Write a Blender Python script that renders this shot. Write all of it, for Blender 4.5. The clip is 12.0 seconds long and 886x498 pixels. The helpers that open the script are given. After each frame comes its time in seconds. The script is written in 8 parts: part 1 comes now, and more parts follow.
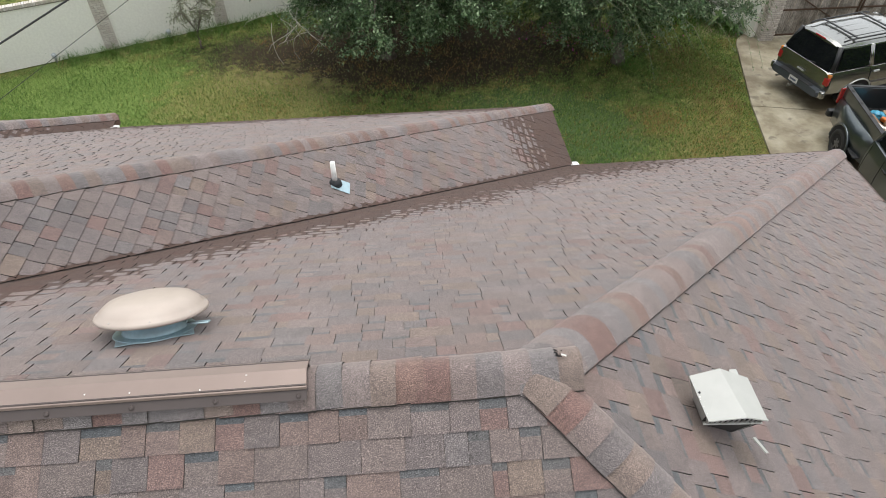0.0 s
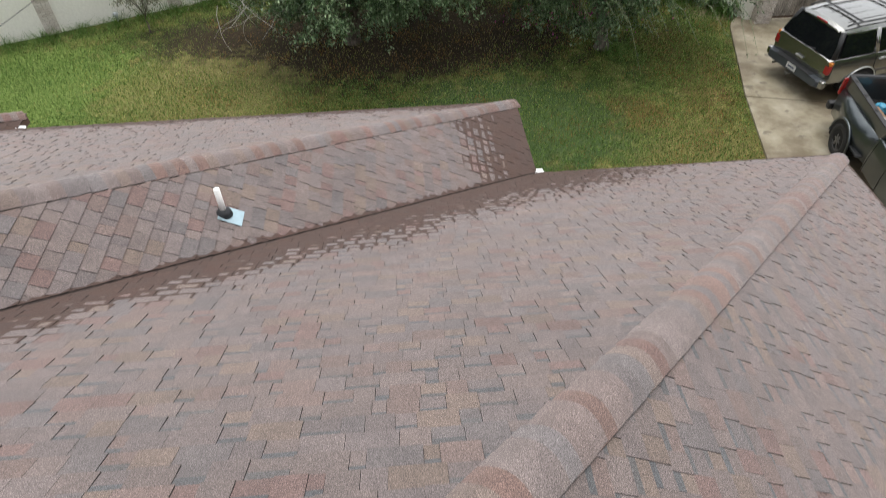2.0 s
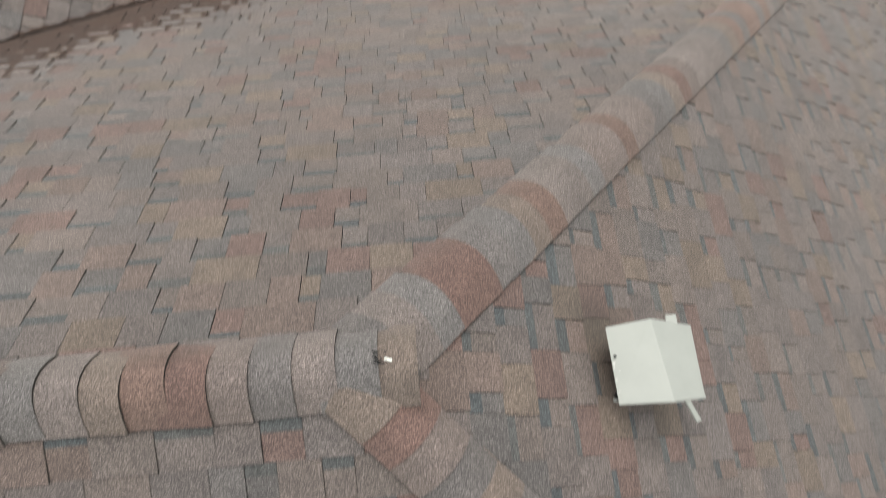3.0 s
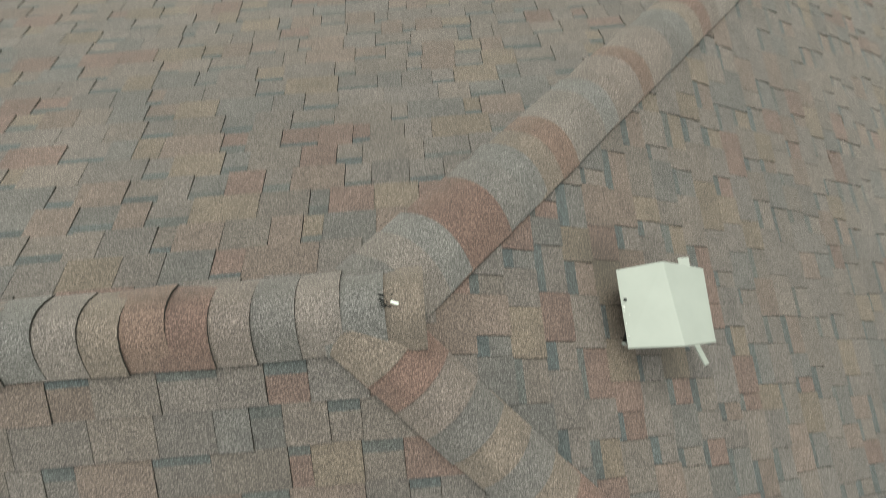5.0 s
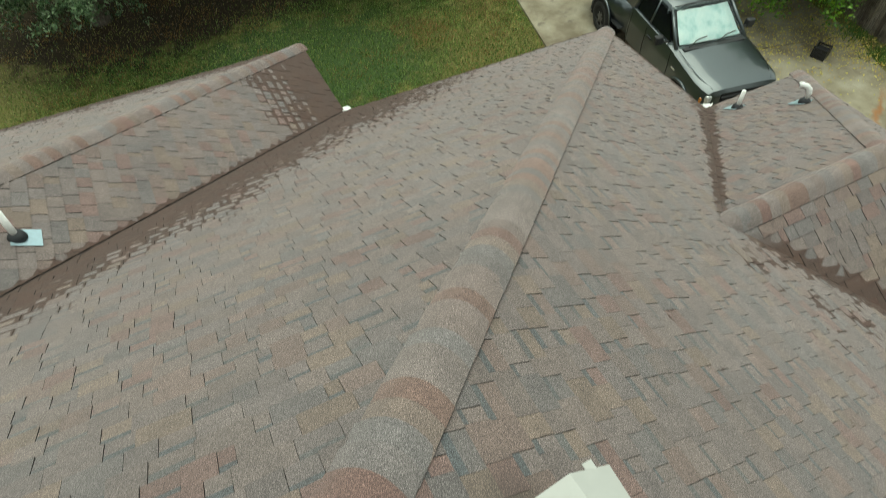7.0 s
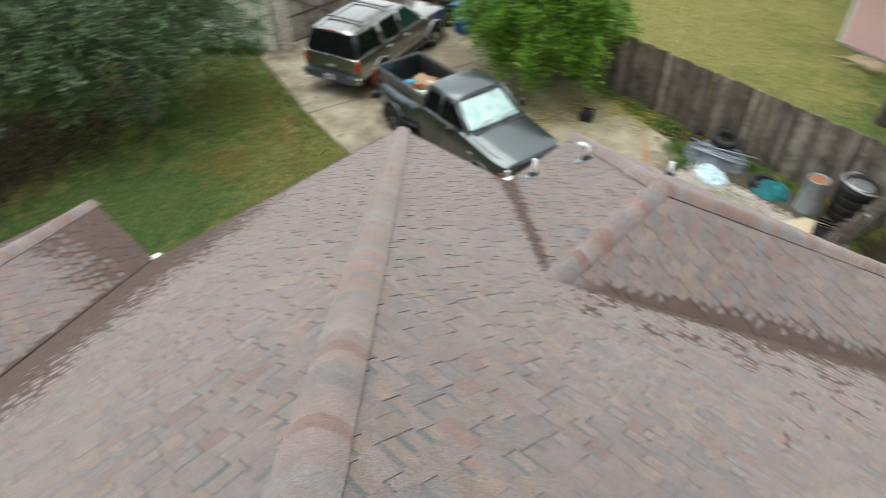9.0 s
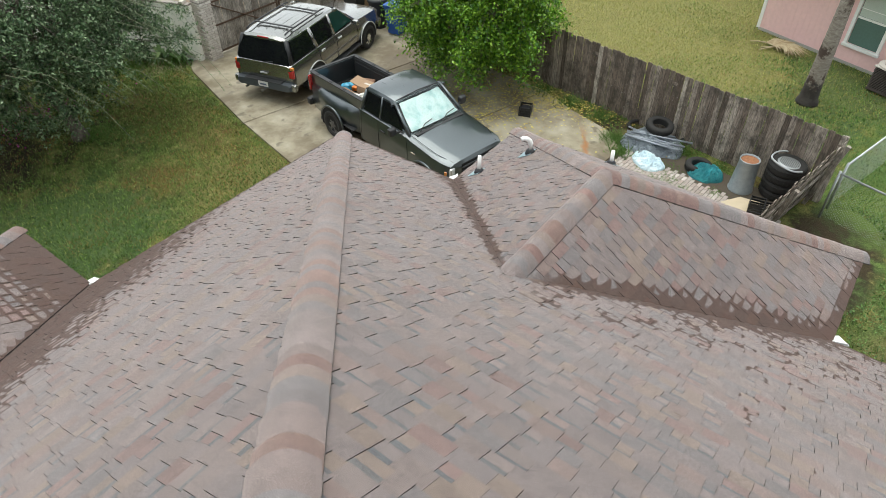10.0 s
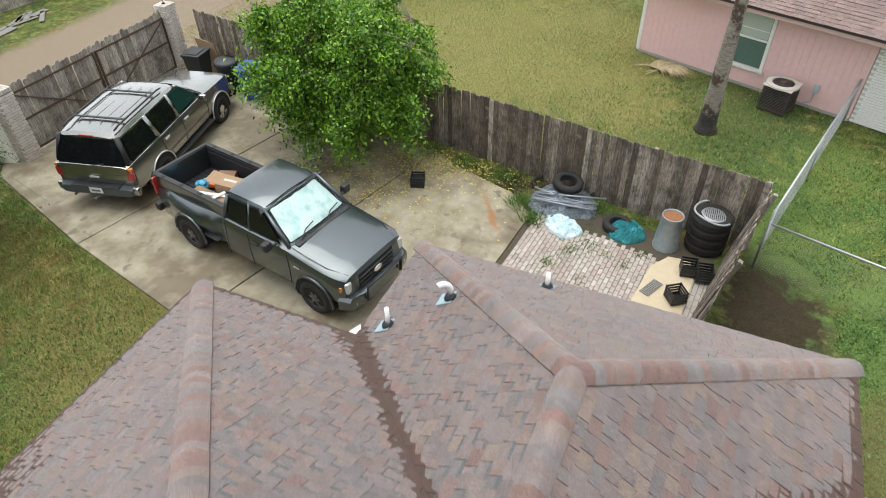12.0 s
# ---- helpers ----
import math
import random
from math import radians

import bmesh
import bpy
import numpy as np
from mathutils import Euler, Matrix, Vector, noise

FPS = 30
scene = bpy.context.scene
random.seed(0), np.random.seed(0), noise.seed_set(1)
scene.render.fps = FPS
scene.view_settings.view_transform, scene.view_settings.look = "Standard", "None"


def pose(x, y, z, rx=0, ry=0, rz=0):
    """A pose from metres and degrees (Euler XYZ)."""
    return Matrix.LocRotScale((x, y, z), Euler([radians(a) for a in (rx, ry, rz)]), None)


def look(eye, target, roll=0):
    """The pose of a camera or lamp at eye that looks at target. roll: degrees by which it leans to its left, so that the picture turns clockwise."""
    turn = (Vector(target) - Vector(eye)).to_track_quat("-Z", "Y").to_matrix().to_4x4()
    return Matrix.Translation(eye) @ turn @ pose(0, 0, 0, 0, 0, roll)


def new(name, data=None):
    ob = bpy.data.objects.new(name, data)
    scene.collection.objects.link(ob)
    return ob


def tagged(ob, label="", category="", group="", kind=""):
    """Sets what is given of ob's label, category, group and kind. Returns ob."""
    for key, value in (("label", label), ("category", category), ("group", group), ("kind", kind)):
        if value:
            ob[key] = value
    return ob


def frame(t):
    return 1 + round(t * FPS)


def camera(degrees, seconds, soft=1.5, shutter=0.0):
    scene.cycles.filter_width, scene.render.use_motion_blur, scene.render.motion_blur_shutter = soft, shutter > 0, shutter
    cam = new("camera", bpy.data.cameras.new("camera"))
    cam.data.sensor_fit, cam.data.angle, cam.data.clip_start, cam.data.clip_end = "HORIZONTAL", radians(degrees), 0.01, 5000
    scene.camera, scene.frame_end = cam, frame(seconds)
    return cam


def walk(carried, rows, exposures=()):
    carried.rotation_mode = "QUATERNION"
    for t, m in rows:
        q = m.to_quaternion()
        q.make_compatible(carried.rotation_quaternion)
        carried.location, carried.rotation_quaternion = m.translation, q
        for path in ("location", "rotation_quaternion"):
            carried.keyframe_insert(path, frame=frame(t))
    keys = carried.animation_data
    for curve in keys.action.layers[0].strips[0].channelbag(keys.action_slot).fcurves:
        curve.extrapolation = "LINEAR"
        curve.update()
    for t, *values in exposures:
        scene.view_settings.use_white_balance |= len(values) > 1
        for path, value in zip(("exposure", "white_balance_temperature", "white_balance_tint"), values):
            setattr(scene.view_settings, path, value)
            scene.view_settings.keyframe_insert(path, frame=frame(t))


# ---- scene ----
# the camera and its flight
cam = camera(69.5, 12.0, soft=0.8, shutter=0.35)
PATH = [
    (0, (0.037, -0.272, 10.102), (0.241, 2.611, 7.337), -0.76),
    (0.5, (0.272, -0.001, 10.076), (0.474, 2.878, 7.307), -0.81),
    (1, (0.836, 0.780, 10.163), (1.046, 3.665, 7.400), -0.77),
    (1.5, (1.009, 1.130, 9.936), (1.232, 4.021, 7.180), -0.36),
    (2, (1.028, 1.196, 9.540), (1.236, 3.990, 6.686), -0.77),
    (2.5, (0.942, 1.149, 9.516), (1.102, 3.355, 6.183), -0.84),
    (2.8, (0.886, 1.091, 9.532), (1.016, 2.886, 5.960), -0.89),
    (3, (0.860, 1.077, 9.524), (0.971, 2.586, 5.822), -0.95),
    (3.2, (0.847, 1.075, 9.508), (0.936, 2.278, 5.694), -1.00),
    (4.8, (0.832, 1.094, 9.441), (0.903, 2.057, 5.559), -0.81),
    (5, (0.838, 1.114, 9.452), (0.917, 2.258, 5.621), -0.83),
    (5.5, (0.861, 1.120, 9.474), (1.073, 2.705, 5.807), -1.06),
    (5.72, (0.876, 1.103, 9.449), (1.403, 2.633, 5.791), -0.91),
    (5.86, (0.885, 1.092, 9.434), (1.599, 2.586, 5.793), -0.81),
    (6, (0.891, 1.085, 9.424), (1.610, 2.578, 5.783), -0.81),
    (6.12, (0.897, 1.089, 9.424), (1.616, 2.582, 5.784), -0.81),
    (6.5, (0.921, 1.107, 9.426), (1.813, 2.971, 6.001), -1.14),
    (7, (0.937, 1.127, 9.459), (2.050, 3.412, 6.370), -1.28),
    (7.2, (0.952, 1.142, 9.464), (2.117, 3.532, 6.476), -1.36),
    (8.8, (1.007, 1.185, 9.353), (2.863, 3.547, 6.712), -0.79),
    (9, (1.033, 1.154, 9.372), (3.196, 3.232, 6.726), -0.86),
    (9.1, (1.030, 1.171, 9.354), (3.363, 3.062, 6.711), -0.70),
    (9.22, (1.030, 1.175, 9.349), (3.408, 3.012, 6.709), -0.66),
    (9.5, (1.026, 1.197, 9.326), (3.405, 3.034, 6.686), -0.66),
    (10, (1.038, 1.246, 9.322), (3.418, 3.073, 6.677), -0.70),
    (10.25, (1.165, 1.325, 9.323), (3.546, 3.152, 6.678), -0.70),
    (10.38, (1.356, 1.444, 9.325), (3.748, 3.255, 6.679), -0.72),
    (10.5, (1.617, 1.606, 9.328), (4.137, 3.246, 6.689), -0.93),
    (10.6, (1.761, 1.715, 9.330), (4.410, 3.122, 6.685), -1.08),
    (10.72, (1.934, 1.845, 9.333), (4.659, 3.117, 6.696), -1.20),
    (11, (2.337, 2.150, 9.340), (5.067, 3.413, 6.703), -1.21),
    (11.5, (2.995, 2.640, 9.309), (5.734, 3.904, 6.682), -1.24),
    (12, (3.688, 3.125, 9.400), (6.425, 4.404, 6.779), -1.38),

]
EXPOSURES = [(0.0, 0.76, 6500, 8), (1.0, 0.77, 6500, 6), (1.5, 0.82, 6500, 8), (2.0, 0.75, 6550, 10), (2.5, 0.6, 6650, 12), (3.0, 0.45, 6700, 2), (5.0, 0.44, 6850, -10), (6.0, 0.45, 6850, -9), (7.0, 0.52, 6800, -11), (8.8, 0.9, 6450, 4), (10.0, 0.92, 6450, 4), (12.0, 0.98, 6450, 7)]
walk(cam, [(t, look(eye, target, roll)) for t, eye, target, roll in PATH], EXPOSURES)

# overcast sky and a broad, weak sun
world = bpy.data.worlds.new("overcast_sky")
scene.world = world
world.use_nodes = True
wn = world.node_tree.nodes
sky = wn.new("ShaderNodeTexSky")
sky.sky_type = "NISHITA"
sky.sun_disc = False
sky.sun_elevation = radians(78)
sky.sun_rotation = radians(20)
sky.dust_density = 3.0
grey = wn.new("ShaderNodeHueSaturation")
grey.inputs["Saturation"].default_value = 0.25
world.node_tree.links.new(sky.outputs["Color"], grey.inputs["Color"])
cloud = wn.new("ShaderNodeMix")
cloud.data_type = "RGBA"
cloud.inputs[0].default_value = 0.6
cloud.inputs[7].default_value = (5.2, 5.3, 5.5, 1)
world.node_tree.links.new(grey.outputs["Color"], cloud.inputs[6])
world.node_tree.links.new(cloud.outputs[2], wn["Background"].inputs["Color"])
wn["Background"].inputs["Strength"].default_value = 0.15
sun = new("sun", bpy.data.lights.new("sun", "SUN"))
sun.data.energy = 1.0
sun.data.angle = radians(50)
sun.data.color = (1.0, 0.96, 0.9)
SUN_AZ = radians(20)
sun.matrix_world = look((math.sin(SUN_AZ) * 6, math.cos(SUN_AZ) * 6, 30), (0, 0, 0))

# ---------------------------------------------------------------- materials


def mat(name):
    m = bpy.data.materials.new(name)
    m.use_nodes = True
    nt = m.node_tree
    return m, nt, nt.nodes["Principled BSDF"]


def node(nt, kind, **values):
    n = nt.nodes.new(kind)
    for key, value in values.items():
        if key in n.inputs:
            n.inputs[key].default_value = value
    return n


def coords(nt, scale=(1, 1, 1), space="Object"):
    tc = nt.nodes.new("ShaderNodeTexCoord")
    mp = nt.nodes.new("ShaderNodeMapping")
    mp.inputs["Scale"].default_value = scale
    nt.links.new(tc.outputs[space], mp.inputs["Vector"])
    return mp.outputs["Vector"]


def world_coords(nt, scale=(1, 1, 1)):
    g = nt.nodes.new("ShaderNodeNewGeometry")
    mp = nt.nodes.new("ShaderNodeMapping")
    mp.inputs["Scale"].default_value = scale
    nt.links.new(g.outputs["Position"], mp.inputs["Vector"])
    return mp.outputs["Vector"]


def noise_tex(nt, vector, scale, detail=3.0, rough=0.6):
    n = node(nt, "ShaderNodeTexNoise", Scale=scale, Detail=detail, Roughness=rough)
    nt.links.new(vector, n.inputs["Vector"])
    return n.outputs["Fac"]


def ramp(nt, fac, stops, constant=False):
    r = nt.nodes.new("ShaderNodeValToRGB")
    if constant:
        r.color_ramp.interpolation = "CONSTANT"
    els = r.color_ramp.elements
    while len(els) < len(stops):
        els.new(0.5)
    for el, (p, col) in zip(els, stops):
        el.position = p
        el.color = (*col, 1) if len(col) == 3 else col
    nt.links.new(fac, r.inputs["Fac"])
    return r.outputs["Color"]


def mix(nt, fac, a, b, blend="MIX"):
    n = nt.nodes.new("ShaderNodeMix")
    n.data_type = "RGBA"
    n.blend_type = blend
    for value, slot in ((fac, 0), (a, 6), (b, 7)):
        if isinstance(value, (int, float)):
            n.inputs[slot].default_value = value
        elif isinstance(value, tuple):
            n.inputs[slot].default_value = (*value, 1)
        else:
            nt.links.new(value, n.inputs[slot])
    return n.outputs[2]


def maths(nt, op, a, b=0.0, clamp=False):
    n = nt.nodes.new("ShaderNodeMath")
    n.operation = op
    n.use_clamp = clamp
    for i, value in enumerate((a, b)):
        if isinstance(value, (int, float)):
            n.inputs[i].default_value = value
        else:
            nt.links.new(value, n.inputs[i])
    return n.outputs[0]


def bump(nt, bsdf, height, strength=0.3, distance=0.01):
    b = node(nt, "ShaderNodeBump", Strength=strength, Distance=distance)
    nt.links.new(height, b.inputs["Height"])
    nt.links.new(b.outputs["Normal"], bsdf.inputs["Normal"])


def simple(name, color, rough=0.5, metal=0.0, grain=0.12, scale=30.0, bumps=0.1, coat=0.0):
    """A surface of one colour with fine grain and broad soiling."""
    m, nt, b = mat(name)
    v = coords(nt)
    n1 = noise_tex(nt, v, scale, 4)
    n2 = noise_tex(nt, v, scale / 12, 3)
    dark = tuple(x * (1 - 2.2 * grain) for x in color)
    lite = tuple(min(1, x * (1 + 1.6 * grain)) for x in color)
    col = mix(nt, n1, dark, lite)
    col = mix(nt, maths(nt, "MULTIPLY", n2, grain * 2), col, tuple(x * 0.6 for x in color))
    nt.links.new(col, b.inputs["Base Color"])
    b.inputs["Roughness"].default_value = rough
    b.inputs["Metallic"].default_value = metal
    b.inputs["Coat Weight"].default_value = coat
    b.inputs["Coat Roughness"].default_value = 0.08
    if bumps:
        bump(nt, b, n1, bumps, 0.004)
    return m


# shingle granules: grey, brown, tan and dull red blends; each tab has one of them
SHINGLE = [(0.0, (0.147, 0.124, 0.122)), (0.2, (0.129, 0.117, 0.119)), (0.33, (0.157, 0.119, 0.11)), (0.45, (0.149, 0.124, 0.119)), (0.58, (0.163, 0.128, 0.11)), (0.68, (0.138, 0.119, 0.119)), (0.8, (0.152, 0.104, 0.097)), (0.9, (0.156, 0.128, 0.122))]
SHINGLE_LOW = [(0.0, (0.082, 0.09, 0.099)), (0.3, (0.094, 0.098, 0.104)), (0.55, (0.085, 0.091, 0.098)), (0.75, (0.1, 0.1, 0.103))]
CAP = [(0.0, (0.17, 0.137, 0.131)), (0.16, (0.155, 0.143, 0.146)), (0.28, (0.17, 0.113, 0.099)), (0.42, (0.18, 0.152, 0.148)), (0.54, (0.163, 0.103, 0.093)), (0.66, (0.182, 0.152, 0.148)), (0.76, (0.147, 0.132, 0.134)), (0.86, (0.178, 0.141, 0.126))]


def shingle_material(name, single, palette=SHINGLE, wet=(), vent_shade=()):
    """single: the colour goes by the object, else by the mesh island. wet: damp zones along lines a x + b y = c in
    plan: the width at the two ends lo and hi of a stretch of y, and how patchy the zone is; damp lingers in the joints,
    so that the middles of tabs dry first.
    vent_shade: spots x, y, radius where the shade round a vent is painted in."""
    m, nt, b = mat(name)
    if single:
        rnd = nt.nodes.new("ShaderNodeObjectInfo").outputs["Random"]
    else:
        rnd = nt.nodes.new("ShaderNodeNewGeometry").outputs["Random Per Island"]
    v = world_coords(nt)
    patch = noise_tex(nt, v, 9.0, 3)
    col = ramp(nt, rnd, palette, True)
    col = mix(nt, 1.0, col, ramp(nt, patch, [(0.3, (0.9, 0.9, 0.91)), (0.7, (1.1, 1.09, 1.08))]), "MULTIPLY")
    gran = noise_tex(nt, v, 235.0, 1.5, 0.7)
    spot = ramp(nt, gran, [(0.34, (0.4, 0.39, 0.38)), (0.47, (0.84, 0.83, 0.82)), (0.57, (1.2, 1.18, 1.16)), (0.67, (2.3, 2.26, 2.22))])
    col = mix(nt, 1.0, col, spot, "MULTIPLY")
    shade = maths(nt, "FRACT", maths(nt, "MULTIPLY", rnd, 37.0))
    col = mix(nt, 1.0, col, ramp(nt, shade, [(0.0, (0.9, 0.9, 0.9)), (1.0, (1.1, 1.1, 1.1))]), "MULTIPLY")
    broad = noise_tex(nt, v, 0.5, 4)
    col = mix(nt, 1.0, col, ramp(nt, broad, [(0.3, (0.9, 0.9, 0.9)), (0.7, (1.08, 1.07, 1.06))]), "MULTIPLY")
    # soft shade round the hood vent, darkened into the granule colour
    for x, y, r in vent_shade:
        off = nt.nodes.new("ShaderNodeVectorMath")
        off.operation = "DISTANCE"
        flat = nt.nodes.new("ShaderNodeVectorMath")
        flat.operation = "MULTIPLY"
        flat.inputs[1].default_value = (1, 1, 0)
        nt.links.new(v, flat.inputs[0])
        nt.links.new(flat.outputs[0], off.inputs[0])
        off.inputs[1].default_value = (x, y, 0)
        f = maths(nt, "SUBTRACT", 1.0, maths(nt, "DIVIDE", off.outputs["Value"], r), True)
        f = maths(nt, "MULTIPLY", f, maths(nt, "ADD", 0.5, patch), True)
        col = mix(nt, maths(nt, "MULTIPLY", f, 0.6), col, (0.05, 0.045, 0.042))
    rough = None
    if wet:
        sep = nt.nodes.new("ShaderNodeSeparateXYZ")
        nt.links.new(v, sep.inputs[0])
        wob = noise_tex(nt, v, 5.0, 3, 0.6)
        wob2 = noise_tex(nt, v, 1.1, 3)
        # distance to the nearest edge of the tab
        near = None
        for layer in ("from_corner", "to_corner"):
            uv = nt.nodes.new("ShaderNodeUVMap")
            uv.uv_map = layer
            us = nt.nodes.new("ShaderNodeSeparateXYZ")
            nt.links.new(uv.outputs[0], us.inputs[0])
            for k in (0, 1):
                near = us.outputs[k] if near is None else maths(nt, "MINIMUM", near, us.outputs[k])
        e = maths(nt, "DIVIDE", near, 0.055, True)
        e = maths(nt, "ADD", e, maths(nt, "MULTIPLY", maths(nt, "SUBTRACT", wob, 0.5), 0.9))
        total = None
        for a, bb, cc, w0, w1, lo, hi, patchy in wet:
            d = maths(nt, "SUBTRACT", maths(nt, "ADD", maths(nt, "MULTIPLY", sep.outputs[0], a), maths(nt, "MULTIPLY", sep.outputs[1], bb)), cc)
            d = maths(nt, "ABSOLUTE", d)
            t = maths(nt, "DIVIDE", maths(nt, "SUBTRACT", sep.outputs[1], lo), hi - lo, True)
            t = maths(nt, "MULTIPLY", t, t)
            w = maths(nt, "ADD", w0, maths(nt, "MULTIPLY", t, w1 - w0))
            w = maths(nt, "MULTIPLY", w, maths(nt, "ADD", 0.3, maths(nt, "MULTIPLY", wob2, 1.4)))
            if patchy:
                p = maths(nt, "MULTIPLY", maths(nt, "SUBTRACT", noise_tex(nt, v, 3.8, 3, 0.6), 0.425), 6.0)
                p = maths(nt, "ADD", p, maths(nt, "MULTIPLY", maths(nt, "SUBTRACT", rnd, 0.5), 0.8))
                p = maths(nt, "SUBTRACT", p, maths(nt, "MULTIPLY", maths(nt, "DIVIDE", d, w), 1.2))
            else:
                p = maths(nt, "DIVIDE", maths(nt, "SUBTRACT", w, d), maths(nt, "MULTIPLY", w, 0.5))
                p = maths(nt, "ADD", p, maths(nt, "MULTIPLY", maths(nt, "SUBTRACT", rnd, 0.5), 0.55))
            f = maths(nt, "DIVIDE", maths(nt, "SUBTRACT", p, e), 0.3, True)
            g = maths(nt, "MULTIPLY", maths(nt, "DIVIDE", maths(nt, "SUBTRACT", sep.outputs[1], lo), 0.5, True), maths(nt, "DIVIDE", maths(nt, "SUBTRACT", hi, sep.outputs[1]), 0.3, True))
            f = maths(nt, "MULTIPLY", f, g)
            total = f if total is None else maths(nt, "MAXIMUM", total, f)
        damp = mix(nt, 1.0, mix(nt, 0.55, col, (0.145, 0.115, 0.102)), (0.48, 0.35, 0.3), "MULTIPLY")
        col = mix(nt, total, col, damp)
        rough = maths(nt, "SUBTRACT", 0.82, maths(nt, "MULTIPLY", total, 0.12))
    nt.links.new(col, b.inputs["Base Color"])
    b.inputs["Roughness"].default_value = 0.82
    if rough is not None:
        nt.links.new(rough, b.inputs["Roughness"])
        nt.links.new(maths(nt, "SUBTRACT", 0.37, maths(nt, "MULTIPLY", total, 0.3)), b.inputs["Sheen Weight"])
    else:
        b.inputs["Sheen Weight"].default_value = 0.37
    b.inputs["Specular IOR Level"].default_value = 0.4
    b.inputs["Sheen Tint"].default_value = (1.0, 0.88, 0.84, 1)
    b.inputs["Sheen Roughness"].default_value = 0.45
    bump(nt, b, gran, 0.5, 0.004)
    return m


# ---------------------------------------------------------------- mesh helpers


def mesh_object(name, bm, material, parent=None, smooth=False):
    me = bpy.data.meshes.new(name)
    if smooth:
        for f in bm.faces:
            f.smooth = True
    bm.to_mesh(me)
    bm.free()
    ob = new(name, me)
    for mm in material if isinstance(material, (list, tuple)) else [material]:
        me.materials.append(mm)
    if parent is not None:
        ob.parent = parent
    return ob


def part(name, bm, material, parent, label="", smooth=False):
    ob = mesh_object(name, bm, material, parent, smooth)
    if label:
        tagged(ob, label)
    return ob


def empty(name, m=None):
    ob = new(name)
    ob.empty_display_size = 0.2
    if m is not None:
        ob.matrix_basis = m
    return ob


def rounded(bm, width, segments=2):
    """Bevel the sharp edges."""
    es = [e for e in bm.edges if len(e.link_faces) == 2 and e.calc_face_angle(0) > 0.6]
    if es and width > 0:
        bmesh.ops.bevel(bm, geom=es, offset=width, segments=segments, affect="EDGES", profile=0.5, clamp_overlap=True)
    return bm


def box(size, at=(0, 0, 0), bevel=0.0, rot=None, bm=None, segments=2):
    b = bmesh.new()
    bmesh.ops.create_cube(b, size=1.0)
    bmesh.ops.scale(b, vec=size, verts=b.verts)
    if bevel:
        rounded(b, bevel, segments)
    m = Matrix.Translation(at) @ (rot if rot is not None else Matrix())
    bmesh.ops.transform(b, matrix=m, verts=b.verts)
    return merge(bm, b)


def merge(bm, b):
    if bm is None:
        return b
    me = bpy.data.meshes.new("tmp")
    b.to_mesh(me)
    b.free()
    bm.from_mesh(me)
    bpy.data.meshes.remove(me)
    return bm


def turned(profile, segments=32, bm=None, m=None, caps=True):
    """A turned body: profile of (radius, height) from below to above."""
    b = bmesh.new()
    rings = []
    for r, z in profile:
        rings.append([b.verts.new((r * math.cos(2 * math.pi * i / segments), r * math.sin(2 * math.pi * i / segments), z)) for i in range(segments)])
    for r0, r1 in zip(rings, rings[1:]):
        for i in range(segments):
            j = (i + 1) % segments
            b.faces.new((r0[i], r0[j], r1[j], r1[i]))
    if caps:
        b.faces.new(rings[0][::-1])
        b.faces.new(rings[-1])
    if m is not None:
        bmesh.ops.transform(b, matrix=m, verts=b.verts)
    return merge(bm, b)


def tube(points, radius, segments=8, bm=None, taper=None):
    """A round bar through points; taper: the radius at the last point."""
    b = bmesh.new()
    pts = [Vector(p) for p in points]
    rings = []
    for i, p in enumerate(pts):
        t = (pts[min(i + 1, len(pts) - 1)] - pts[max(i - 1, 0)]).normalized()
        side = t.cross(Vector((0, 0, 1)))
        if side.length < 0.05:
            side = t.cross(Vector((0, 1, 0)))
        side.normalize()
        up = side.cross(t)
        r = radius if taper is None else radius + (taper - radius) * i / max(1, len(pts) - 1)
        rings.append([b.verts.new(p + (side * math.cos(2 * math.pi * k / segments) + up * math.sin(2 * math.pi * k / segments)) * r) for k in range(segments)])
    for r0, r1 in zip(rings, rings[1:]):
        for k in range(segments):
            j = (k + 1) % segments
            b.faces.new((r0[k], r0[j], r1[j], r1[k]))
    b.faces.new(rings[0][::-1])
    b.faces.new(rings[-1])
    bmesh.ops.recalc_face_normals(b, faces=b.faces)
    return merge(bm, b)


def prism(outline, z0, z1, bm=None, m=None):
    """An outline in x, y drawn up from z0 to z1."""
    b = bmesh.new()
    lo = [b.verts.new((x, y, z0)) for x, y in outline]
    hi = [b.verts.new((x, y, z1)) for x, y in outline]
    n = len(outline)
    b.faces.new(lo[::-1])
    b.faces.new(hi)
    for i in range(n):
        j = (i + 1) % n
        b.faces.new((lo[i], lo[j], hi[j], hi[i]))
    bmesh.ops.recalc_face_normals(b, faces=b.faces)
    if m is not None:
        bmesh.ops.transform(b, matrix=m, verts=b.verts)
    return merge(bm, b)


def frame_of(p, q):
    """A pose at p whose x axis points level to q."""
    d = Vector(q) - Vector(p)
    return Matrix.Translation(p) @ Matrix.Rotation(math.atan2(d.y, d.x), 4, "Z"), d.length

